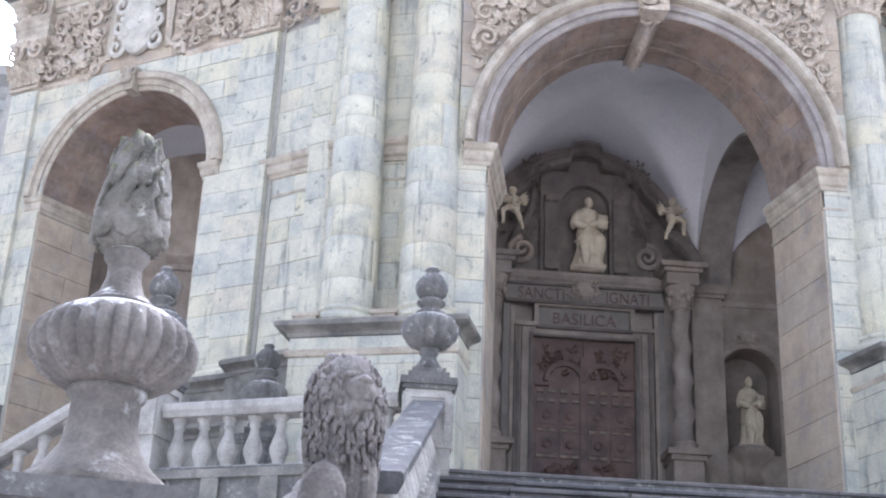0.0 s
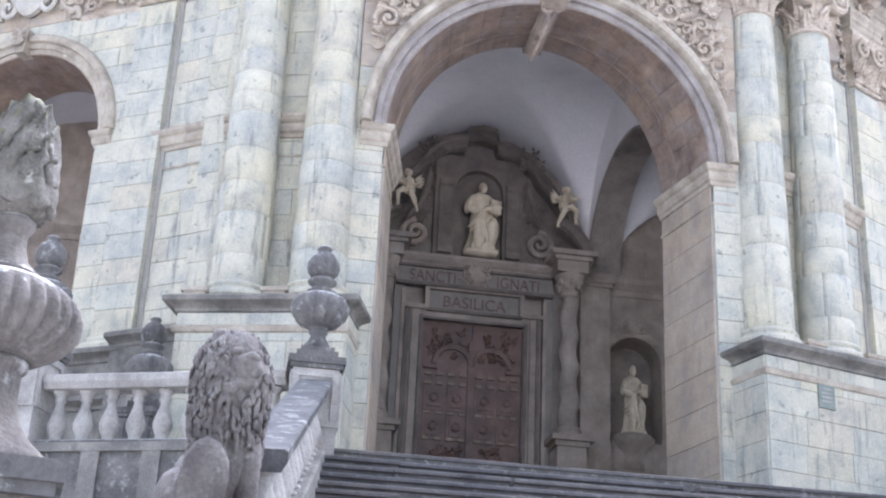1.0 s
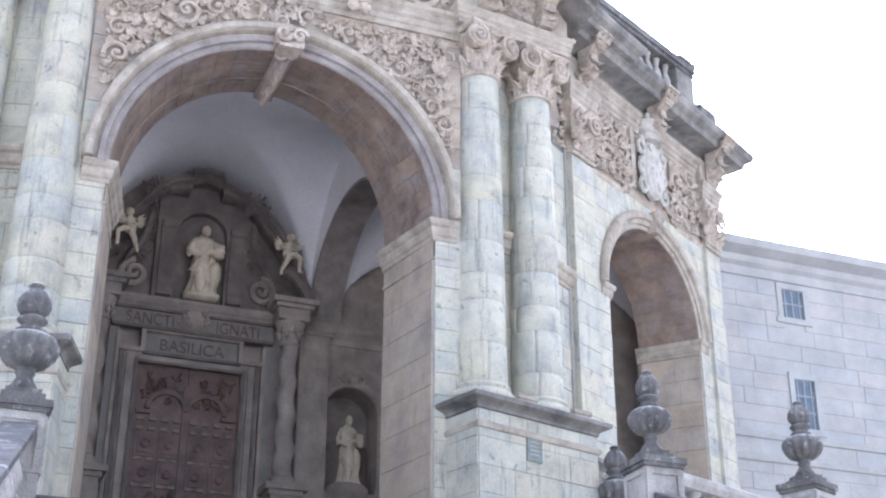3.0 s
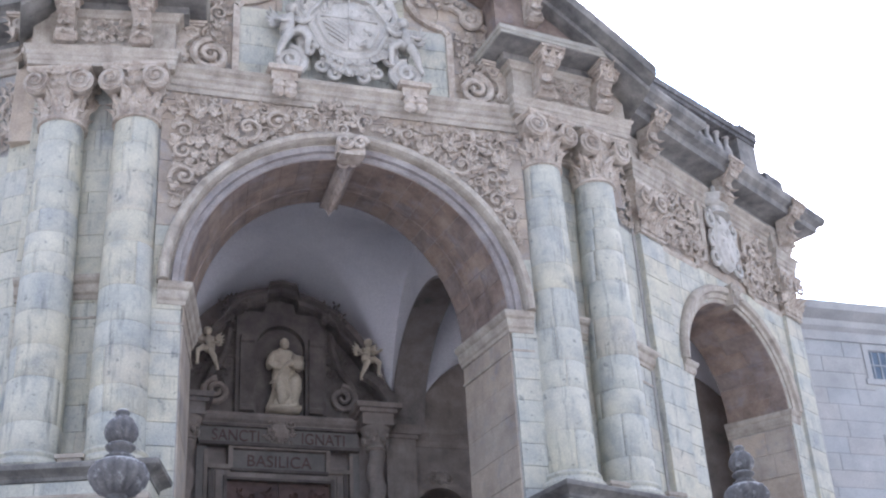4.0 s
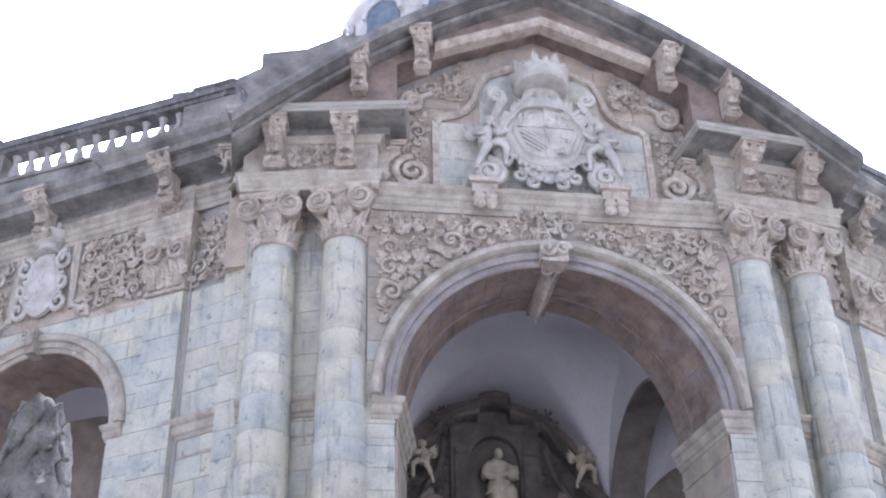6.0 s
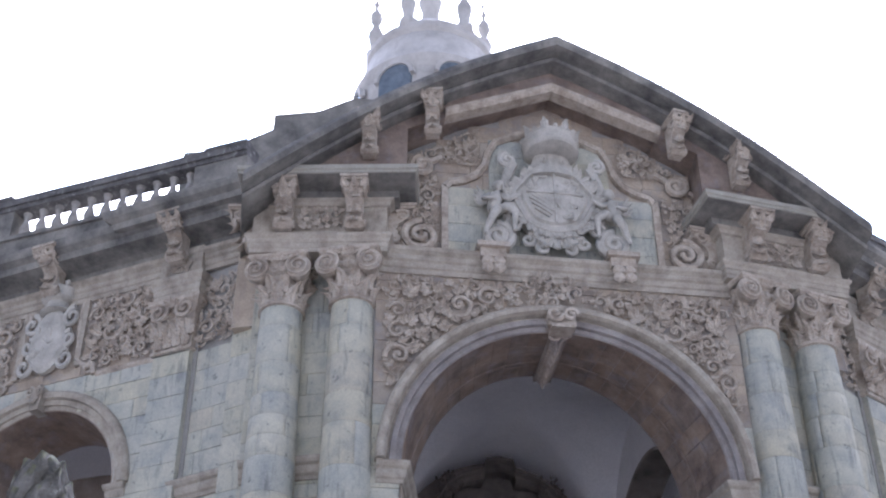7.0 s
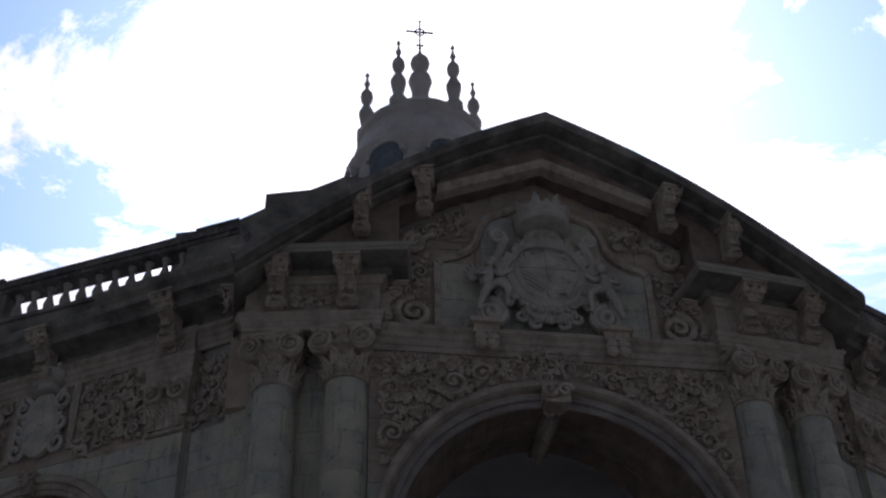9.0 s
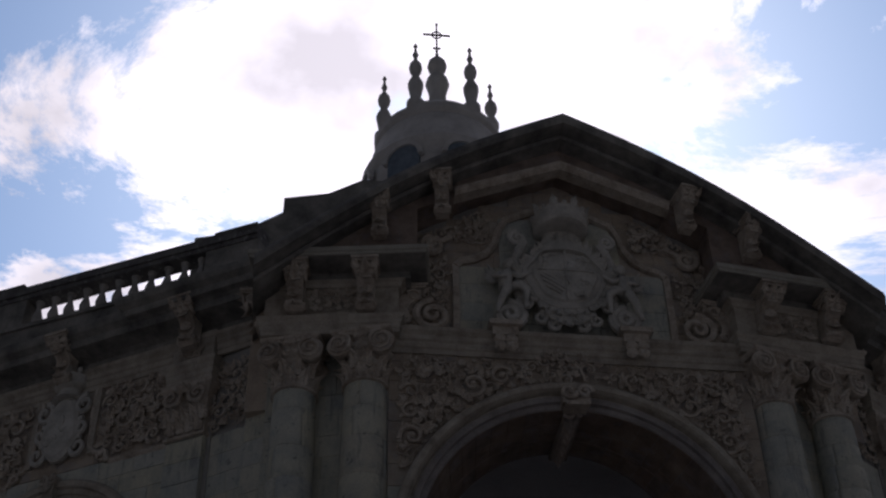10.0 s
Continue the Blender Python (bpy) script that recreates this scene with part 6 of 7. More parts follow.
for sg in (-1, 1):
    br = empty("bracket_plinth", Matrix.Translation((sg * 1.43, -0.05, 11.1)), "moulded stone bracket under a carved cherub", "bracket", "bracket plinths")
    bm = B()
    box(bm, -0.36, 0.36, -0.3, 0.3, 0.22, 0.34)
    box(bm, -0.28, 0.28, -0.2, 0.3, 0.0, 0.22)
    part("top", bm, M_CARVED, br)
    bm = B()
    for k in range(4):
        blob(bm, Matrix.Translation(((k % 2 - 0.5) * 0.25, -0.2, -0.12 - 0.18 * (k // 2))) @ Matrix.Diagonal((0.16, 0.1, 0.14, 1)))
    part("leaf", bm, M_CARVED, br)
    mm = Matrix.Translation((sg * 1.35, -0.12, 12.0)) @ Matrix.Diagonal((-sg, 1, 1, 1))
    small_figure(mm, "white carved cherub sitting on a scroll beside the arms", 1.3)

# ---- light-blocking slab and church body ----
# hidden slab over the vaults, added so that the vestibule stays dark
bm = B()
prism(bm, [(-6.5, 2.4), (-3.9, 0.6), (3.9, 0.6), (6.5, 2.4), (14.3, 7.6), (14.3, 12), (-14.3, 12), (-14.3, 7.6)], 12.3, 12.9)
thing(link("portico_roof", bm, M_SLATE), "unseen flat slab added over the portico vaults to keep light out", "roof", kind="structure")
bm = B()
box(bm, -14.2, 14.2, 9.1, 40, GROUND, 13.2)
thing(link("church_body", bm, M_WING), "plain stone body of the church behind the portico", "church", kind="structure")
bm = B()
prof = [(10.5, 13.0), (10.5, 20.0)] + [(10.0 * math.cos(t), 20.0 + 10.5 * math.sin(t)) for t in [0.15 * k for k in range(1, 9)]] + [(3.0, 30.4)]
lathe(bm, prof, 32, Matrix.Translation((-0.1, 21.4, 0)))
thing(link("church_dome", bm, M_SLATE), "great dome of the church, hidden behind the pediment", "dome", kind="structure")
lan = empty("dome_lantern", Matrix.Translation((-0.15, 21.4, 30.0)), "stone lantern with arched windows, ball finials and an iron cross", "lantern")
bm = B()
lathe(bm, [(3.3, 0.0), (3.3, 4.7), (3.45, 5.1), (3.5, 5.3), (3.4, 5.5), (3.15, 6.2), (2.95, 7.0), (2.8, 7.3), (2.95, 7.5), (2.95, 7.8), (2.5, 8.35), (1.9, 9.0), (1.2, 9.65), (0.6, 10.2)], 32)
part("drum", bm, M_LEAD, lan)
for k in range(8):
    bm = B()
    a = 2 * math.pi * k / 8 + 0.2
    mm = Matrix.Rotation(a, 4, "Z") @ Matrix.Translation((0, -3.36, 0))
    arc_band(bm, mm, 0, 4.15, [(0.75, 0.1), (0.75, -0.15), (0.95, -0.15), (0.95, 0.1)], 16)
    win = part("window_surround", bm, M_LEAD, lan)
    bm = B()
    pts = [(-0.75, 2.0), (0.75, 2.0)] + [(0.75 * math.cos(t), 4.15 + 0.75 * math.sin(t)) for t in [math.pi * j / 12 for j in range(13)]]
    v0 = [bm.verts.new(mm @ Vector((s, -0.05, z))) for s, z in pts]
    v1 = [bm.verts.new(mm @ Vector((s, 0.3, z))) for s, z in pts]
    bm.faces.new(v0)
    bm.faces.new(v1[::-1])
    for i in range(len(pts)):
        j = (i + 1) % len(pts)
        bm.faces.new((v0[j], v0[i], v1[i], v1[j]))
    part("pane", bm, M_GLASS, win)
for k in range(6):
    a = 2 * math.pi * k / 6
    bm = B()
    lathe(bm, [(0.42, 7.7), (0.42, 8.3), (0.3, 8.4), (0.24, 8.6), (0.3, 9.0), (0.36, 9.35), (0.36, 9.55), (0.2, 9.95), (0.15, 10.1), (0.27, 10.35), (0.31, 10.6), (0.27, 10.85), (0.1, 11.15), (0.08, 11.3), (0.15, 11.5), (0.07, 11.75), (0.05, 12.0), (0.11, 12.1), (0.03, 12.3)], 14, Matrix.Translation((2.55 * math.cos(a), 2.55 * math.sin(a), 0)))
    part("ball_finial", bm, M_LEAD, lan, smooth=True)
bm = B()
lathe(bm, [(0.7, 9.8), (0.44, 10.7), (0.4, 11.15), (0.46, 11.5), (0.58, 11.95), (0.5, 12.3), (0.25, 12.65), (0.22, 12.75), (0.42, 12.98), (0.48, 13.25), (0.42, 13.53), (0.25, 13.78), (0.1, 13.9), (0.08, 14.2)], 22)
part("bell_top", bm, M_LEAD, lan, smooth=True)
bm = B()
box(bm, -0.04, 0.04, -0.04, 0.04, 14.1, 16.4)
box(bm, -0.62, 0.62, -0.04, 0.04, 15.55, 15.63)
arc_band(bm, I4, 0, 15.59, [(0.22, -0.03), (0.26, -0.03), (0.26, 0.03), (0.22, 0.03)], 24, 0, 360)
for x, z in ((-0.62, 15.59), (0.62, 15.59), (0, 16.4), (0, 14.4), (-0.12, 14.6), (0.12, 14.6)):
    blob(bm, Matrix.Translation((x, 0, z)) @ Matrix.Diagonal((0.09, 0.06, 0.09, 1)))
part("cross", bm, M_IRON, lan, "wrought iron cross")

# ---- wing of the college ----
for sg in (-1, 1):
    WY = 9.0
    bm = B()
    box(bm, *span(sg, 13.0, 60.0), WY, WY + 12, GROUND, 11.7)
    wing = thing(link("wing_building", bm, M_WING), "long pinkish ashlar wing beside the church", "building", "wings of the college", kind="structure")
    mw = Matrix.Translation((0, WY, 0))
    a, b = span(sg, 14.3, 27.0)
    wins = [(sg * 18.62, 9.66, 0.78, 0.95), (sg * 18.7, 6.12, 0.72, 1.55), (sg * 23.4, 9.66, 0.78, 0.95), (sg * 23.4, 6.12, 0.72, 1.55)]

    def wclip(z0, z1):
        out, x = [], a
        for wx, wz, ww, wh in sorted(wins):
            if z1 > wz - 0.02 and z0 < wz + wh + 0.02:
                if wx - ww / 2 > x:
                    out.append((x, min(b, wx - ww / 2)))
                x = wx + ww / 2
        out.append((x, b))
        return [q for q in out if q[1] - q[0] > 0.1]
    blocks(wing, mw, a, b, 1.0, 10.85, rng, M_WING, h=0.52, w=1.5, depth=0.03, clip=wclip, gap=0.004)
    bm = B()
    p = [(a - (0.3 if sg > 0 else 33), WY), (b + (33 if sg > 0 else 0.3), WY)]
    sweep(bm, p, [(o * 0.9, 10.85 + h * 0.95) for o, h in ((0.0, 0.0), (0.1, 0.0), (0.12, 0.3), (0.3, 0.4), (0.35, 0.6), (0.8, 0.75), (0.9, 1.0), (0.0, 1.05))])
    part("cornice", bm, M_WING, wing)
    for zz in (5.65, 4.95):
        bm = B()
        sweep(bm, p, [(o, zz + h) for o, h in ((0.0, 0.0), (0.1, 0.02), (0.12, 0.16), (0.04, 0.22), (0.0, 0.24))])
        part("string_course", bm, M_WING, wing)
    bm = B()
    hexa(bm, [(x, y, z) for x, y, z in ((sg * 13, WY - 0.7, 11.8), (sg * 60, WY - 0.7, 11.8), (sg * 60, WY + 12, 11.8), (sg * 13, WY + 12, 11.8), (sg * 13, WY + 5, 12.7), (sg * 60, WY + 5, 12.7), (sg * 60, WY + 7, 12.7), (sg * 13, WY + 7, 12.7))])
    bmesh.ops.recalc_face_normals(bm, faces=bm.faces)
    part("roof", bm, M_SLATE, wing)
    for wx, wz, ww, wh in wins:
        bm = B()
        for x0, x1, z0, z1 in ((-ww / 2 - 0.18, -ww / 2, 0, wh), (ww / 2, ww / 2 + 0.18, 0, wh), (-ww / 2 - 0.18, ww / 2 + 0.18, wh, wh + 0.2), (-ww / 2 - 0.25, ww / 2 + 0.25, -0.18, 0)):
            box(bm, wx + x0, wx + x1, WY - 0.09, WY + 0.05, wz + z0, wz + z1)
        wo = part("window", bm, M_WING, wing)
        bm = B()
        box(bm, wx - ww / 2, wx + ww / 2, WY - 0.012, WY + 0.02, wz, wz + wh)
        part("pane", bm, M_GLASS, wo)
        bm = B()
        for k in range(-1, 2):
            box(bm, wx + k * ww / 3 - 0.025, wx + k * ww / 3 + 0.025, WY - 0.04, WY - 0.01, wz, wz + wh)
        n = int(wh / 0.4)
        for k in range(n + 1):
            box(bm, wx - ww / 2, wx + ww / 2, WY - 0.045, WY - 0.015, wz + wh * k / n - 0.025, wz + wh * k / n + 0.025)
        part("sash_bars", bm, M_FRAME, wo)

# ---- inside the portico ----
BACK = 8.25


def vault(bm, x0, x1, y0, y1, spring, rise, n=28, keep=None):
    """A groined vault over a rectangle, as a shell seen from below."""
    cx, cy, rx, ry = (x0 + x1) / 2, (y0 + y1) / 2, (x1 - x0) / 2, (y1 - y0) / 2
    g = [[None] * (n + 1) for _ in range(n + 1)]
    for i in range(n + 1):
        for j in range(n + 1):
            u, v = -math.cos(math.pi * i / n), -math.cos(math.pi * j / n)
            h = max(math.sqrt(max(0.0, 1 - u * u)), math.sqrt(max(0.0, 1 - v * v)))
            g[i][j] = bm.verts.new((cx + rx * u, cy + ry * v, spring + rise * h))
    for i in range(n):
        for j in range(n):
            q = (g[i][j], g[i][j + 1], g[i + 1][j + 1], g[i + 1][j])
            c = sum((w.co for w in q), Vector()) / 4
            if keep is None or keep(c):
                bm.faces.new(q)


bm = B()
vault(bm, -3.0, 3.0, 2.05, BACK, 6.9, 3.75)
thing(link("ceiling_center", bm, M_PLASTER, smooth=True), "pale grey plaster groin vault over the portico", "ceiling", kind="structure")
for sg in (-1, 1):
    bm = B()
    m = side_fr(sg).inverted()
    vault(bm, min(sg * 3.6, sg * 13.3), max(sg * 3.6, sg * 13.3), 2.3, BACK, 6.9, 2.9, keep=lambda c: (m @ c).y > 1.2)
    thing(link("ceiling_side", bm, M_PLASTER, smooth=True), "pale plaster vault over the side of the portico", "ceiling", kind="structure")
    # cross arch between the vaults
    bm = B()
    n = 28
    rows, infill = [], []
    for k in range(n + 1):
        t = math.pi * k / n
        y, z = 5.15 + 2.95 * math.cos(t), 6.85 + 2.3 * math.sin(t)
        y2, z2 = 5.15 + 3.02 * math.cos(t), 6.85 + 2.38 * math.sin(t)
        rows.append([bm.verts.new((sg * 2.94, y, z)), bm.verts.new((sg * 3.8, y, z)), bm.verts.new((sg * 3.8, y2, z2)), bm.verts.new((sg * 2.94, y2, z2))])
        infill.append([(sg * 2.96, y2, z2 - 0.03), (sg * 3.7, y2, z2 - 0.03), (sg * 3.7, y2, 11.0), (sg * 2.96, y2, 11.0)])
    for a, b in zip(rows, rows[1:]):
        for j in range(4):
            bm.faces.new((a[j], a[(j + 1) % 4], b[(j + 1) % 4], b[j]))
    bmesh.ops.recalc_face_normals(bm, faces=bm.faces)
    thing(link("cross_arch", bm, M_PORTAL), "dark stone cross arch between the vaults", "arch", "cross arches", kind="structure")
    bm = B()
    rows = [[bm.verts.new(q) for q in row] for row in infill]
    for a, b in zip(rows, rows[1:]):
        for j in range(4):
            bm.faces.new((a[j], a[(j + 1) % 4], b[(j + 1) % 4], b[j]))
    bmesh.ops.recalc_face_normals(bm, faces=bm.faces)
    thing(link("wall_over_arch", bm, M_PLASTER), "pale plaster above the cross arch", "wall", kind="structure")
    bm = B()
    box(bm, *span(sg, 13.3, 13.7), 7.6, BACK + 0.5, TERRACE, 12.2)
    box(bm, *span(sg, 10.5, 13.3), BACK, BACK + 0.5, TERRACE, 12.2)
    thing(link("wall_end", bm, M_PORTAL), "brown stone end wall inside the portico", "wall", kind="structure")
    for y0, y1 in ((BACK - 0.25, BACK + 0.05),):
        bm = B()
        box(bm, *span(sg, 2.72, 3.5), y0, y1, FLOOR, 6.5)
        pil = thing(link("inner_pilaster", bm, M_PORTAL), "brown stone pilaster carrying a cross arch", "pilaster", "inner pilasters", kind="structure")
        bm = B()
        box(bm, *span(sg, 2.66, 3.56), y0 - 0.06, y1 + 0.06, 6.5, 6.6)
        box(bm, *span(sg, 2.6, 3.62), y0 - 0.12, y1 + 0.12, 6.6, 6.86)
        part("cap", bm, M_PORTAL, pil)

bm = B()
box(bm, -2.75, 2.75, BACK, BACK + 0.6, FLOOR, 12.2)
wall_b = thing(link("wall_back", bm, M_PORTAL), "brown stone back wall of the portico", "wall", kind="structure")


def statue(m, h, label, seed, group):
    """A standing robed stone figure as one plain body."""
    r = random.Random(seed)
    bm = B()
    T, D = Matrix.Translation, lambda a, b, c: Matrix.Diagonal((a, b, c, 1))
    prof = [(0.3, 0.06), (0.31, 0.12), (0.27, 0.3), (0.24, 0.55), (0.25, 0.8), (0.25, 0.95), (0.22, 1.08), (0.25, 1.25), (0.27, 1.4), (0.22, 1.5), (0.1, 1.56), (0.08, 1.6)]
    seg = 44
    rings = []
    for rad, z in prof:
        ring = []
        for k in range(seg):
            a = 2 * math.pi * k / seg
            fold = 1 + (0.16 * math.sin(7 * a + 2.2 * z + seed) + 0.09 * math.sin(13 * a - 3 * z)) * max(0.15, min(1.0, 1.3 - z))
            ring.append(bm.verts.new((rad * fold * math.cos(a) + 0.04 * math.sin(2.5 * z), rad * 0.75 * fold * math.sin(a), z)))
        rings.append(ring)
    for p, q in zip(rings, rings[1:]):
        for k in range(seg):
            bm.faces.new((p[k], p[(k + 1) % seg], q[(k + 1) % seg], q[k]))
    bm.faces.new(rings[0][::-1])
    bm.faces.new(rings[-1])

    def ball(p, s, ry=0, rx=0):
        bmesh.ops.create_icosphere(bm, subdivisions=2, radius=1, matrix=T(p) @ Matrix.Rotation(radians(ry), 4, "Y") @ Matrix.Rotation(radians(rx), 4, "X") @ D(*s))
    ball((0.02, -0.02, 1.72), (0.105, 0.12, 0.145))
    ball((0.02, -0.08, 1.64), (0.07, 0.07, 0.09))
    q = 1 if seed % 2 else -1
    ball((-q * 0.27, -0.04, 1.25), (0.09, 0.1, 0.24), q * 12)
    ball((-q * 0.2, -0.22, 1.05), (0.19, 0.08, 0.08), q * 20)
    ball((q * 0.27, -0.02, 1.25), (0.09, 0.1, 0.24), -q * 14)
    ball((q * 0.2, -0.24, 1.12), (0.22, 0.08, 0.08), -q * 10)
    for k in range(7):
        x0, x1 = q * (0.24 - 0.03 * k), q * (-0.2 + 0.05 * k)
        tube(bm, [Vector((x0, -0.16, 1.38 - 0.06 * k)), Vector(((x0 + x1) / 2 - q * 0.05, -0.25, 1.0 - 0.05 * k)), Vector((x1, -0.24, 0.72 - 0.07 * k)), Vector((x1 - q * 0.1, -0.15, 0.62 - 0.08 * k))], [0.02, 0.045, 0.05, 0.02], 6)
    ball((q * 0.2, -0.1, 0.55), (0.17, 0.2, 0.42), q * 6)
    ball((-q * 0.08, -0.2, 0.42), (0.11, 0.12, 0.4), -q * 4)
    mm = T((q * 0.26, -0.26, 1.1)) @ Matrix.Rotation(0.25, 4, "Z")
    box(bm, -0.11, 0.11, -0.05, 0.05, -0.12, 0.2, mm)
    box(bm, -0.34, 0.34, -0.27, 0.27, 0.0, 0.08)
    for v in bm.verts:
        v.co += 0.012 * noise.noise_vector(v.co * 7)
    return thing(link("robed_statue", bm, M_STATUE, None, m @ D(0.86 * h / 1.85, h / 1.85, h / 1.85), smooth=True), label, "statue", group)


for sg in (-1, 1):
    NX = sg * 4.17
    bm = B()
    arch_wall(bm, Matrix.Translation((0, BACK, 0)), *span(sg, 2.75, 10.5), 2.6, 12.0, NX, 0.72, 0.66, 4.6, 0.7, None, 20)
    box(bm, *span(sg, 2.75, 10.5), BACK, BACK + 0.7, FLOOR, 2.6)
    box(bm, *span(sg, 3.2, 5.2), BACK + 0.66, BACK + 0.74, 2.5, 5.6)
    wall = thing(link("wall_back_side", bm, M_PORTAL), "brown stone back wall with an arched niche", "wall", kind="structure")
    blocks(wall, Matrix.Translation((0, BACK, 0)), *span(sg, 5.15, 8.0), FLOOR, 6.4, rng, M_PORTAL, h=0.7, w=1.2, depth=0.03)
    bm = B()
    sweep(bm, [(min(sg * 3.5, sg * 10.4), BACK), (max(sg * 3.5, sg * 10.4), BACK)], [(o, 6.4 + h) for o, h in ((0, 0), (0.05, 0), (0.06, 0.14), (0.12, 0.2), (0.24, 0.3), (0.26, 0.44), (0, 0.48))])
    part("cornice", bm, M_PORTAL, wall)
    bm = B()
    mn = Matrix.Translation((0, BACK, 0))
    arc_band(bm, mn, NX, 4.6, [(0.72, 0.02), (0.72, -0.05), (0.8, -0.08), (0.92, -0.06), (0.92, 0.02)], 24)
    for q in (-1, 1):
        box(bm, NX + q * 0.72, NX + q * 0.92, -0.06, 0.02, 2.75, 4.6, mn)
        tube(bm, spiral(mn, NX + q * 0.22, 5.55, 0.16, 1.5, 1.6, -0.08, q), [0.055 - 0.001 * j for j in range(26)], 6)
    blob(bm, mn @ Matrix.Translation((NX, -0.1, 5.55)) @ Matrix.Diagonal((0.2, 0.12, 0.2, 1)))
    thing(link("niche_surround", bm, M_PORTAL), "moulded stone surround of a statue niche", "niche", "statue niches", kind="structure")
    pd = empty("niche_pedestal", Matrix.Translation((NX, BACK + 0.15, 1.9)), "round moulded stone pedestal in the niche", "pedestal", "niche pedestals")
    bm = B()
    lathe(bm, [(0.3, 0.0), (0.28, 0.3), (0.34, 0.45), (0.5, 0.6), (0.56, 0.7), (0.56, 0.8), (0.45, 0.88)], 24)
    part("body", bm, M_PORTAL, pd, smooth=True)
    statue(Matrix.Translation((NX, BACK + 0.12, 2.78)), 1.82, "cream stone statue of a robed figure in a niche", 3 if sg > 0 else 6, "statues of the portico")

portal = empty("portal", Matrix.Translation((0, BACK, 0)), "carved brown stone portal with broken pediment and niche", "portal")
for sg in (-1, 1):
    bm = B()
    sweep(bm, [(-sg * 0.0 + (1.27 if sg > 0 else -1.72), -0.1), (1.72 if sg > 0 else -1.27, -0.1)], [(0.0, FLOOR), (0.14, FLOOR), (0.14, 5.45), (0.0, 5.45)])
    part("door_jamb", bm, M_PORTAL, portal)
    bm = B()
    box(bm, *span(sg, 1.42, 1.56), -0.31, -0.24, FLOOR, 5.4)
    part("jamb_moulding", bm, M_PORTAL, portal)
    bm = B()
    box(bm, *span(sg, 1.15, 1.75), -0.33, 0.0, 5.45, 5.56)
    part("lintel_ear", bm, M_PORTAL, portal)
    bm = B()
    box(bm, *span(sg, 1.15, 1.26), -0.33, 0.0, 5.56, 6.08)
    part("panel_frame", bm, M_PORTAL, portal)
    bm = B()
    box(bm, *span(sg, 1.78, 2.02), -0.22, 0.0, FLOOR, 6.08)
    part("pilaster", bm, M_PANEL, portal)
bm = B()
box(bm, -1.27, 1.27, -0.26, 0.0, 5.22, 5.45)
part("lintel", bm, M_PORTAL, portal)
bm = B()
box(bm, -1.15, 1.15, -0.33, 0.0, 5.99, 6.08)
part("panel_moulding", bm, M_PORTAL, portal)
bm = B()
box(bm, -1.14, 1.14, -0.2, 0.0, 5.47, 5.99)
part("lower_inscription_panel", bm, M_PANEL, portal, "grey stone panel with cut lettering")
bm = B()
box(bm, -2.0, 2.0, -0.25, 0.0, 6.1, 6.6)
part("upper_inscription_band", bm, M_PANEL, portal, "grey stone frieze with cut lettering")


def lettering(text, x, z, size, width):
    cu = bpy.data.curves.new("lettering", "FONT")
    cu.body, cu.size, cu.extrude, cu.align_x = text, size, 0.012, "CENTER"
    cu.materials.append(M_DOOR)
    ob = new("lettering", cu)
    ob.parent = portal
    ob.matrix_basis = Matrix.Translation((x, -0.256 if z > 6 else -0.206, z)) @ Matrix.Rotation(math.pi / 2, 4, "X") @ Matrix.Diagonal((width, 1, 1, 1))
    return ob


for sg in (-1, 1):
    bm = B()
    box(bm, *span(sg, 1.28, 1.36), -0.3, -0.24, FLOOR, 5.3)
    part("inner_bead", bm, M_SOOT, portal)
    bm = B()
    box(bm, *span(sg, 1.6, 1.68), -0.3, -0.24, FLOOR, 5.45)
    part("outer_bead", bm, M_SOOT, portal)
    bm = B()
    box(bm, *span(sg, 1.75, 1.84), -0.28, -0.2, FLOOR, 5.95)
    part("outer_frame", bm, M_PORTAL, portal)
for z0, z1, out, w in ((5.2, 5.26, 0.3, 1.3), (5.4, 5.47, 0.36, 1.2), (6.04, 6.12, 0.4, 2.0), (6.55, 6.62, 0.34, 2.02)):
    bm = B()
    box(bm, -w, w, -out, -0.18, z0, z1)
    part("frame_moulding", bm, M_SOOT, portal)


lettering("SANCTI", -1.08, 6.2, 0.42, 0.82)
lettering("IGNATI", 1.1, 6.2, 0.42, 0.82)
lettering("BASILICA", 0.0, 5.58, 0.42, 0.95)
bm = B()
sweep(bm, [(-2.95, -0.2), (2.95, -0.2)], [(o, 6.6 + h) for o, h in ((-0.2, 0), (0.04, 0), (0.06, 0.08), (0.14, 0.14), (0.2, 0.22), (0.2, 0.3), (-0.2, 0.32))])
part("cornice", bm, M_PORTAL, portal)
bm = B()
I4 = Matrix.Identity(4)
foliage(bm, I4, lambda s, z: (s / 0.46) ** 2 + ((z - 6.5) / 0.5) ** 2 < 1, -0.5, 0.5, 6.0, 7.0, 16, 0.14, rng, -0.3)
blob(bm, Matrix.Translation((0, -0.28, 6.45)) @ Matrix.Diagonal((0.28, 0.12, 0.34, 1)))
part("cartouche", bm, M_PORTAL, portal, "carved cartouche")
bm = B()
arch_wall(bm, Matrix.Translation((0, -0.4, 0)), -1.15, 1.15, 6.92, 9.7, 0, 0.62, 0.6, 8.72, 0.38, None, 20)
part("niche_storey", bm, M_SOOT, portal)
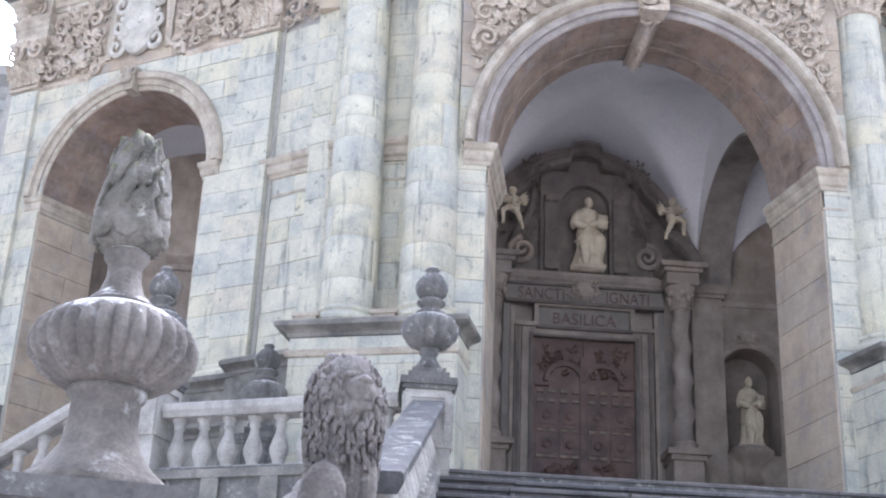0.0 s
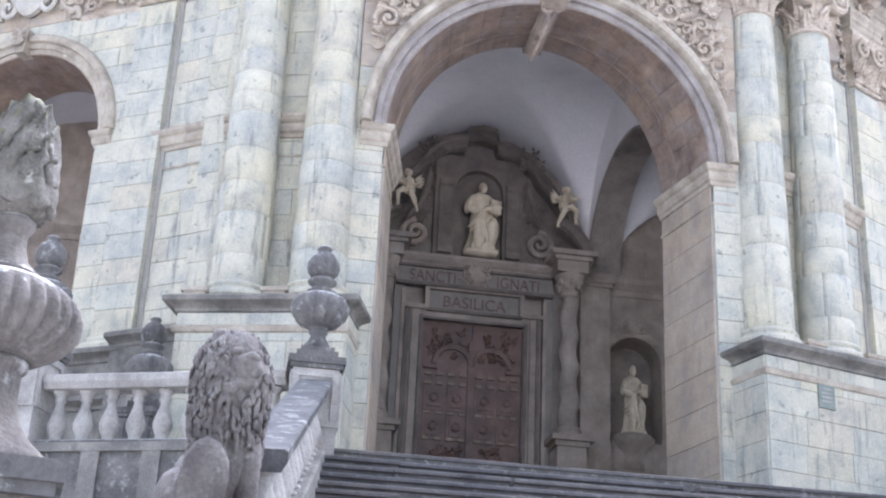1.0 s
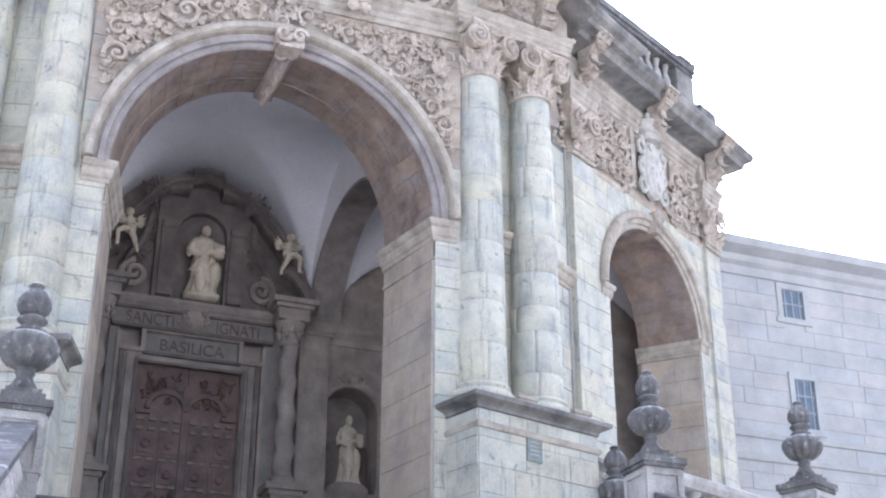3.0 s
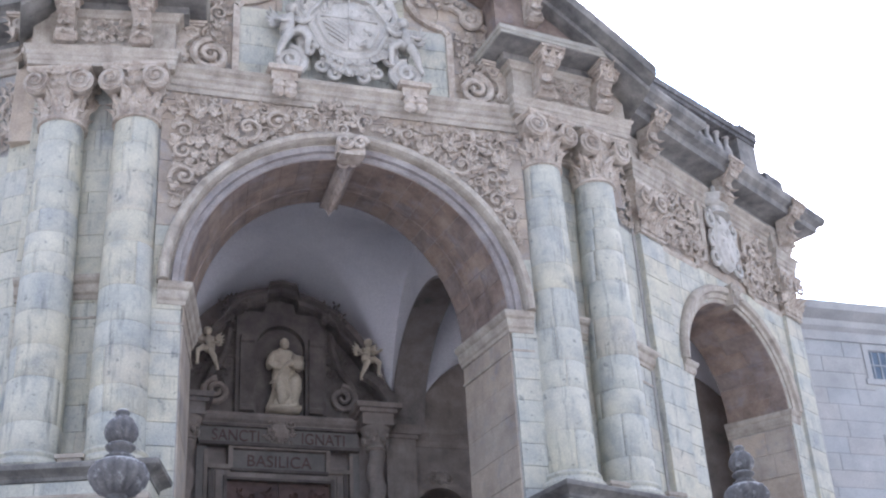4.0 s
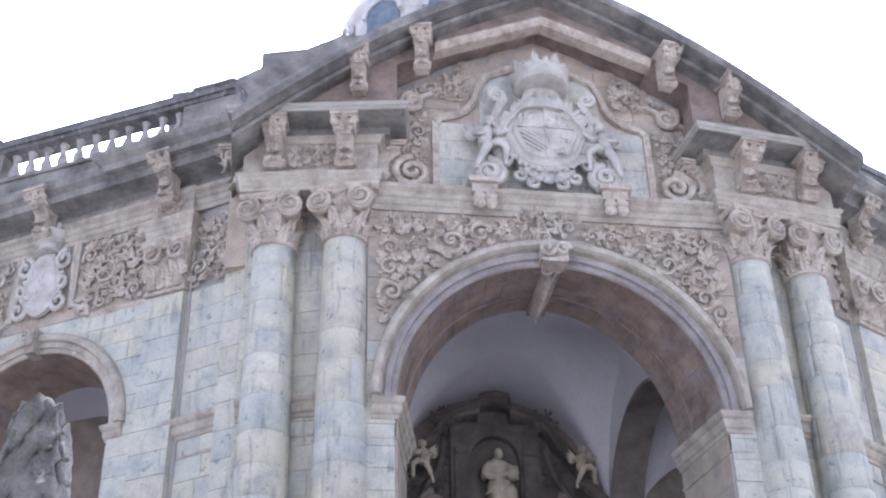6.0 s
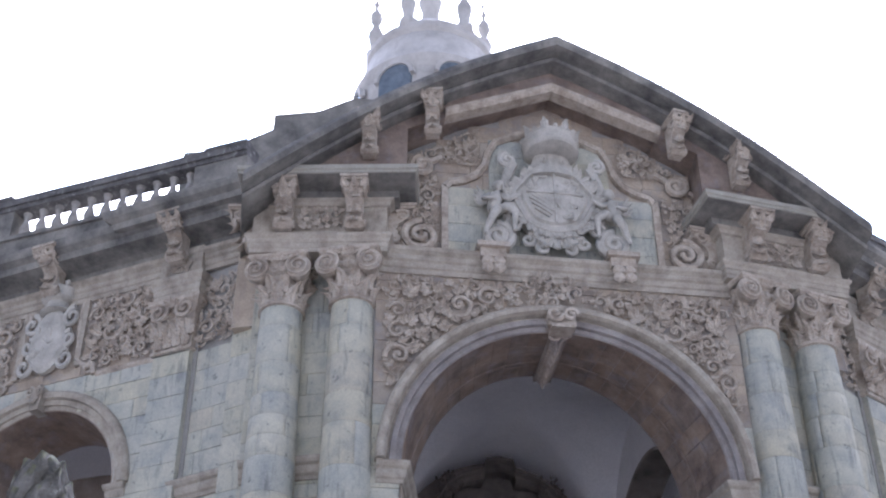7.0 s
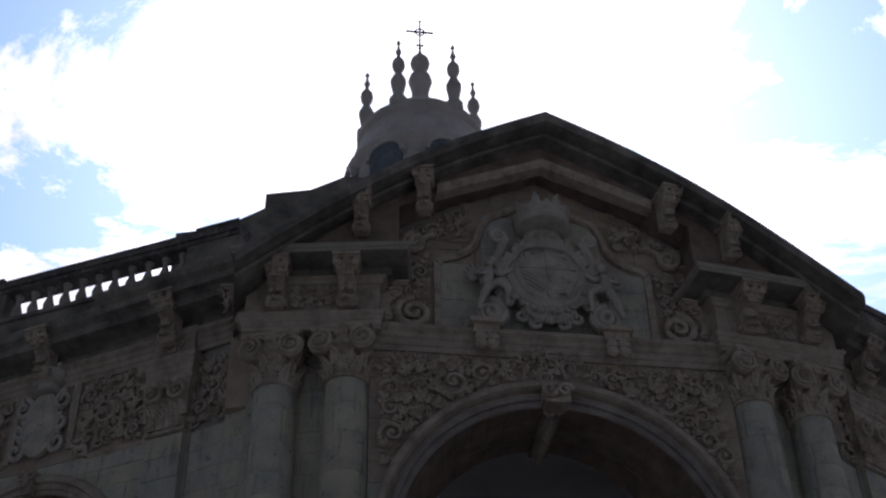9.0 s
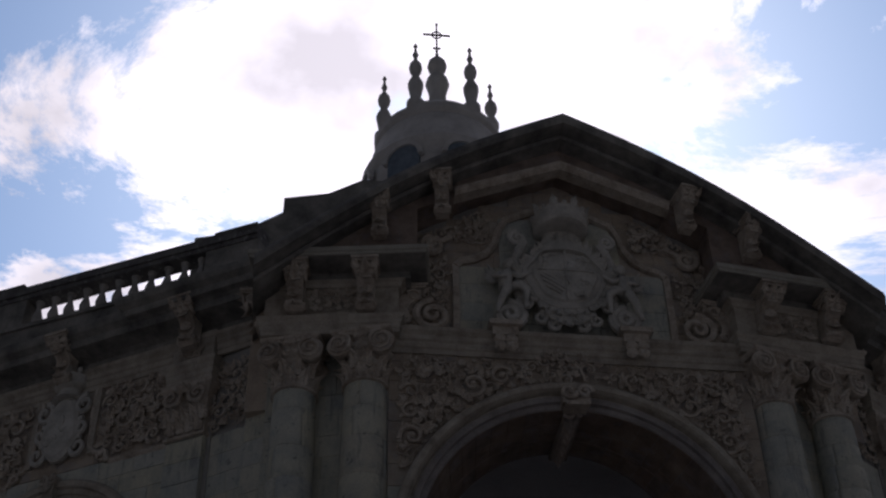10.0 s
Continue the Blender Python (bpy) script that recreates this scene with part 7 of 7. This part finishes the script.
for sg in (-1, 1):
    bm = B()
    sweep(bm, [(0.7 if sg > 0 else -1.05, -0.4), (1.05 if sg > 0 else -0.7, -0.4)], [(0.0, 6.92), (0.15, 6.92), (0.15, 7.05), (0.1, 7.08), (0.1, 8.75), (0.15, 8.8), (0.17, 8.95), (0.0, 8.95)])
    part("niche_pilaster", bm, M_SOOT, portal)
for sg in (-1, 1):
    bm = B()
    tube(bm, spiral(I4, sg * 1.6, 7.45, 0.36, 1.8, 1.6, -0.3, -sg), [0.1 - 0.002 * j for j in range(26)], 7)
    part("volute", bm, M_PORTAL, portal)
    bm = B()
    tube(bm, [Vector((sg * x, -0.3, z)) for x, z in ((1.9, 7.6), (1.72, 8.0), (1.5, 8.3), (1.35, 8.8), (1.3, 9.2))], [0.1, 0.1, 0.09, 0.09, 0.08], 7)
    part("scroll_wing", bm, M_SOOT, portal)
outline = [(2.5, 7.85), (2.3, 8.3), (2.05, 8.75), (1.75, 9.15), (1.5, 9.42), (1.38, 9.68), (0.98, 9.98), (0.6, 10.12), (0.42, 10.16), (0.36, 10.42), (0.0, 10.5)]
outline = outline + [(-x, z) for x, z in outline[-2::-1]]
bm = B()
rows = [[bm.verts.new((x, d, z + h)) for d, h in ((-0.5, -0.34), (-0.62, -0.28), (-0.62, -0.16), (-0.74, -0.08), (-0.74, 0.0), (0.0, 0.0), (0.0, -0.34))] for x, z in outline]
for a, b in zip(rows, rows[1:]):
    for k in range(7):
        bm.faces.new((a[k], a[(k + 1) % 7], b[(k + 1) % 7], b[k]))
bm.faces.new(rows[0])
bm.faces.new(rows[-1][::-1])
bmesh.ops.recalc_face_normals(bm, faces=bm.faces)
part("curved_pediment", bm, M_SOOT, portal, "dark curved and broken crowning pediment")
bm = B()
face = [(x, z - 0.2) for x, z in outline] + [(-2.5, 6.9), (2.5, 6.9)]
v0 = [bm.verts.new((x, -0.02, z)) for x, z in face]
v1 = [bm.verts.new((x, -0.2, z)) for x, z in face]
bm.faces.new(v0)
bm.faces.new(v1[::-1])
for i in range(len(face)):
    j = (i + 1) % len(face)
    bm.faces.new((v0[i], v0[j], v1[j], v1[i]))
bmesh.ops.recalc_face_normals(bm, faces=bm.faces)
part("tympanum", bm, M_SOOT, portal)
for sg in (-1, 1):
    bm = B()
    foliage(bm, I4, lambda s, z: 0.9 < abs(s) < 1.9 and 7.0 < z < 9.6 - 0.5 * abs(s) + 0.3, *span(sg, 1.15, 1.9), 7.9, 9.3, 8, 0.18, rng, -0.24)
    part("carving", bm, M_SOOT, portal)
    bm = B()
    foliage(bm, I4, lambda s, z: True, *span(sg, 0.9, 1.6), 9.35, 9.9, 5, 0.17, rng, -0.64)
    part("garland", bm, M_SOOT, portal)
for sg in (-1, 1):
    bm = B()
    pts = [Vector((sg * x, -0.65, z)) for x, z in ((2.85, 7.1), (2.72, 7.45), (2.5, 7.75), (2.25, 7.95), (2.05, 8.0))]
    tube(bm, pts, [0.2, 0.19, 0.18, 0.17, 0.14], 8)
    pts = [p + Vector((0, 0.3, 0)) for p in pts]
    tube(bm, pts, [0.2, 0.19, 0.18, 0.17, 0.14], 8)
    part("broken_pediment", bm, M_SOOT, portal)
    tc = empty("twisted_column", Matrix.Translation((sg * 2.34, BACK - 0.62, 0)), "twisted dark stone column beside the church door", "column", "twisted columns of the portal")
    bm = B()
    box(bm, -0.36, 0.36, -0.36, 0.5, FLOOR, 2.1)
    box(bm, -0.42, 0.42, -0.42, 0.5, 2.1, 2.22)
    box(bm, -0.52, 0.52, -0.52, 0.5, 2.22, 2.36)
    part("pedestal", bm, M_PORTAL, tc)
    bm = B()
    lathe(bm, [(0.34, 2.36), (0.36, 2.42), (0.3, 2.5), (0.33, 2.56), (0.26, 2.62)], 20)
    part("base", bm, M_PORTAL, tc, smooth=True)
    bm = B()
    lathe(bm, [(0.235 - 0.03 * k / 60, 2.62 + 3.35 * k / 60) for k in range(61)], 16, twist=sg * 7.5, wob=0.042)
    part("shaft", bm, M_PORTAL, tc, smooth=True)
    bm = B()
    lathe(bm, [(0.22, 5.95), (0.26, 6.0), (0.22, 6.05), (0.24, 6.25), (0.36, 6.48), (0.38, 6.55)], 20)
    for k in range(12):
        a = 2 * math.pi * k / 12
        blob(bm, Matrix.Translation((0.28 * math.cos(a), 0.28 * math.sin(a), 6.2 + 0.14 * (k % 2))) @ Matrix.Diagonal((0.08, 0.08, 0.12, 1)))
    part("capital", bm, M_PORTAL, tc)
    bm = B()
    box(bm, -0.4, 0.4, -0.38, 0.6, 6.55, 6.85)
    box(bm, -0.48, 0.48, -0.46, 0.6, 6.85, 6.95)
    box(bm, -0.58, 0.58, -0.56, 0.6, 6.95, 7.08)
    part("entablature", bm, M_PORTAL, tc)
    small_figure(Matrix.Translation((2.08 if sg > 0 else -1.87, BACK - 0.95, 7.95)) @ Matrix.Diagonal((sg, 1, 1, 1)), "cream stone cherub seated on the broken pediment", 0.95, "cherubs of the portal")
statue(Matrix.Translation((0.05, BACK - 0.42, 6.94)) @ Matrix.Diagonal((1.3, 1.1, 1, 1)), 2.02, "cream stone statue of a robed saint over the church door", 5, "statues of the portico")

door = empty("church_door", Matrix.Translation((0, BACK - 0.05, FLOOR)), "closed double door of dark carved wood", "door")
H = 5.98
for sg in (-1, 1):
    bm = B()
    box(bm, *span(sg, 0.01, 1.26), -0.06, 0.0, 0, H)
    leaf = part("leaf", bm, M_DOOR, door)
    bm = B()
    rows = [(0.35, 1.2), (1.3, 2.25), (2.95, 3.6), (3.68, 4.3)]
    for z0, z1 in rows:
        for x0, x1 in ((0.1, 0.58), (0.66, 1.16)):
            box(bm, *span(sg, x0, x1), -0.09, -0.06, z0, z1)
            box(bm, *span(sg, x0 + 0.08, x1 - 0.08), -0.12, -0.09, z0 + 0.09, z1 - 0.09)
            blob(bm, Matrix.Translation((sg * (x0 + x1) / 2, -0.12, (z0 + z1) / 2)) @ Matrix.Diagonal((0.14, 0.04, 0.14, 1)))
    part("panels", bm, M_DOOR, leaf)
    bm = B()
    arc_band(bm, I4, sg * 0.48, 4.85, [(0.4, -0.06), (0.4, -0.13), (0.5, -0.15), (0.52, -0.06)], 18)
    box(bm, *span(sg, 0.86, 1.2), -0.16, -0.06, 4.72, 4.82)
    foliage(bm, I4, lambda s, z: 0.1 < abs(s) < 1.15 and 4.9 < z < 5.8, *span(sg, 0.1, 1.15), 4.9, 5.8, 9, 0.14, rng, -0.08)
    foliage(bm, I4, lambda s, z: 0.15 < abs(s) < 1.1 and 2.3 < z < 2.9, *span(sg, 0.15, 1.1), 2.3, 2.9, 8, 0.13, rng, -0.08)
    part("carving", bm, M_DOOR, leaf)
    for z in (2.98, 3.62, 4.36, 4.6):
        for k in range(4):
            bm = B()
            box(bm, *span(sg, 0.12 + 0.29 * k, 0.28 + 0.29 * k), -0.125, -0.06, z - 0.04, z + 0.04)
            part("stud_plate", bm, M_BRASS, leaf)
    # no real recess: a dark plate paints the black of the gap
    bm = B()
    box(bm, *span(sg, 0.2, 1.1), -0.075, -0.055, 2.02, 2.2)
    part("kick_gap_plate", bm, M_IRON, leaf, "dark plate standing in for a shadowed gap low in the leaf")
    bm = B()
    box(bm, *span(sg, 0.0, 0.09), -0.12, -0.06, 0.3, 5.5)
    part("meeting_stile", bm, M_DOOR, leaf)

# bronze plaque on the pedestal
mc = col_fr(1)
pq = empty("wall_plaque", mc @ Matrix.Translation((0.58, -0.885, 1.16)), "small greenish bronze plaque on the column pedestal", "plaque")
bm = B()
box(bm, -0.19, 0.19, -0.03, 0.0, 0, 0.5)
part("plate", bm, M_PLAQUE, pq)
bm = B()
for z in (0.12, 0.2, 0.28, 0.36):
    box(bm, -0.13, 0.13, -0.036, -0.03, z, z + 0.03)
part("writing_bars", bm, M_BAL, pq)

# raised roof behind the pediment
bm = B()
prof = [(-8.75, 12.5), (-8.75, 17.1), (-7.6, 17.4), (-6.5, 18.2), (-6.5, 18.72), (-5.3, 19.0), (-4.35, 19.6), (4.35, 19.6), (5.3, 19.0), (6.5, 18.72), (6.5, 18.2), (7.6, 17.4), (8.75, 17.1), (8.75, 12.5)]
v0 = [bm.verts.new((x, 4.5, z + 0.13)) for x, z in prof]
v1 = [bm.verts.new((x, 9.0, z + 0.13)) for x, z in prof]
bm.faces.new(v0[::-1])
bm.faces.new(v1)
for i in range(len(prof)):
    j = (i + 1) % len(prof)
    bm.faces.new((v0[i], v0[j], v1[j], v1[i]))
bmesh.ops.recalc_face_normals(bm, faces=bm.faces)
thing(link("upper_gable", bm, M_LEDGE), "stepped stone gable rising behind the pediment", "gable", kind="structure")
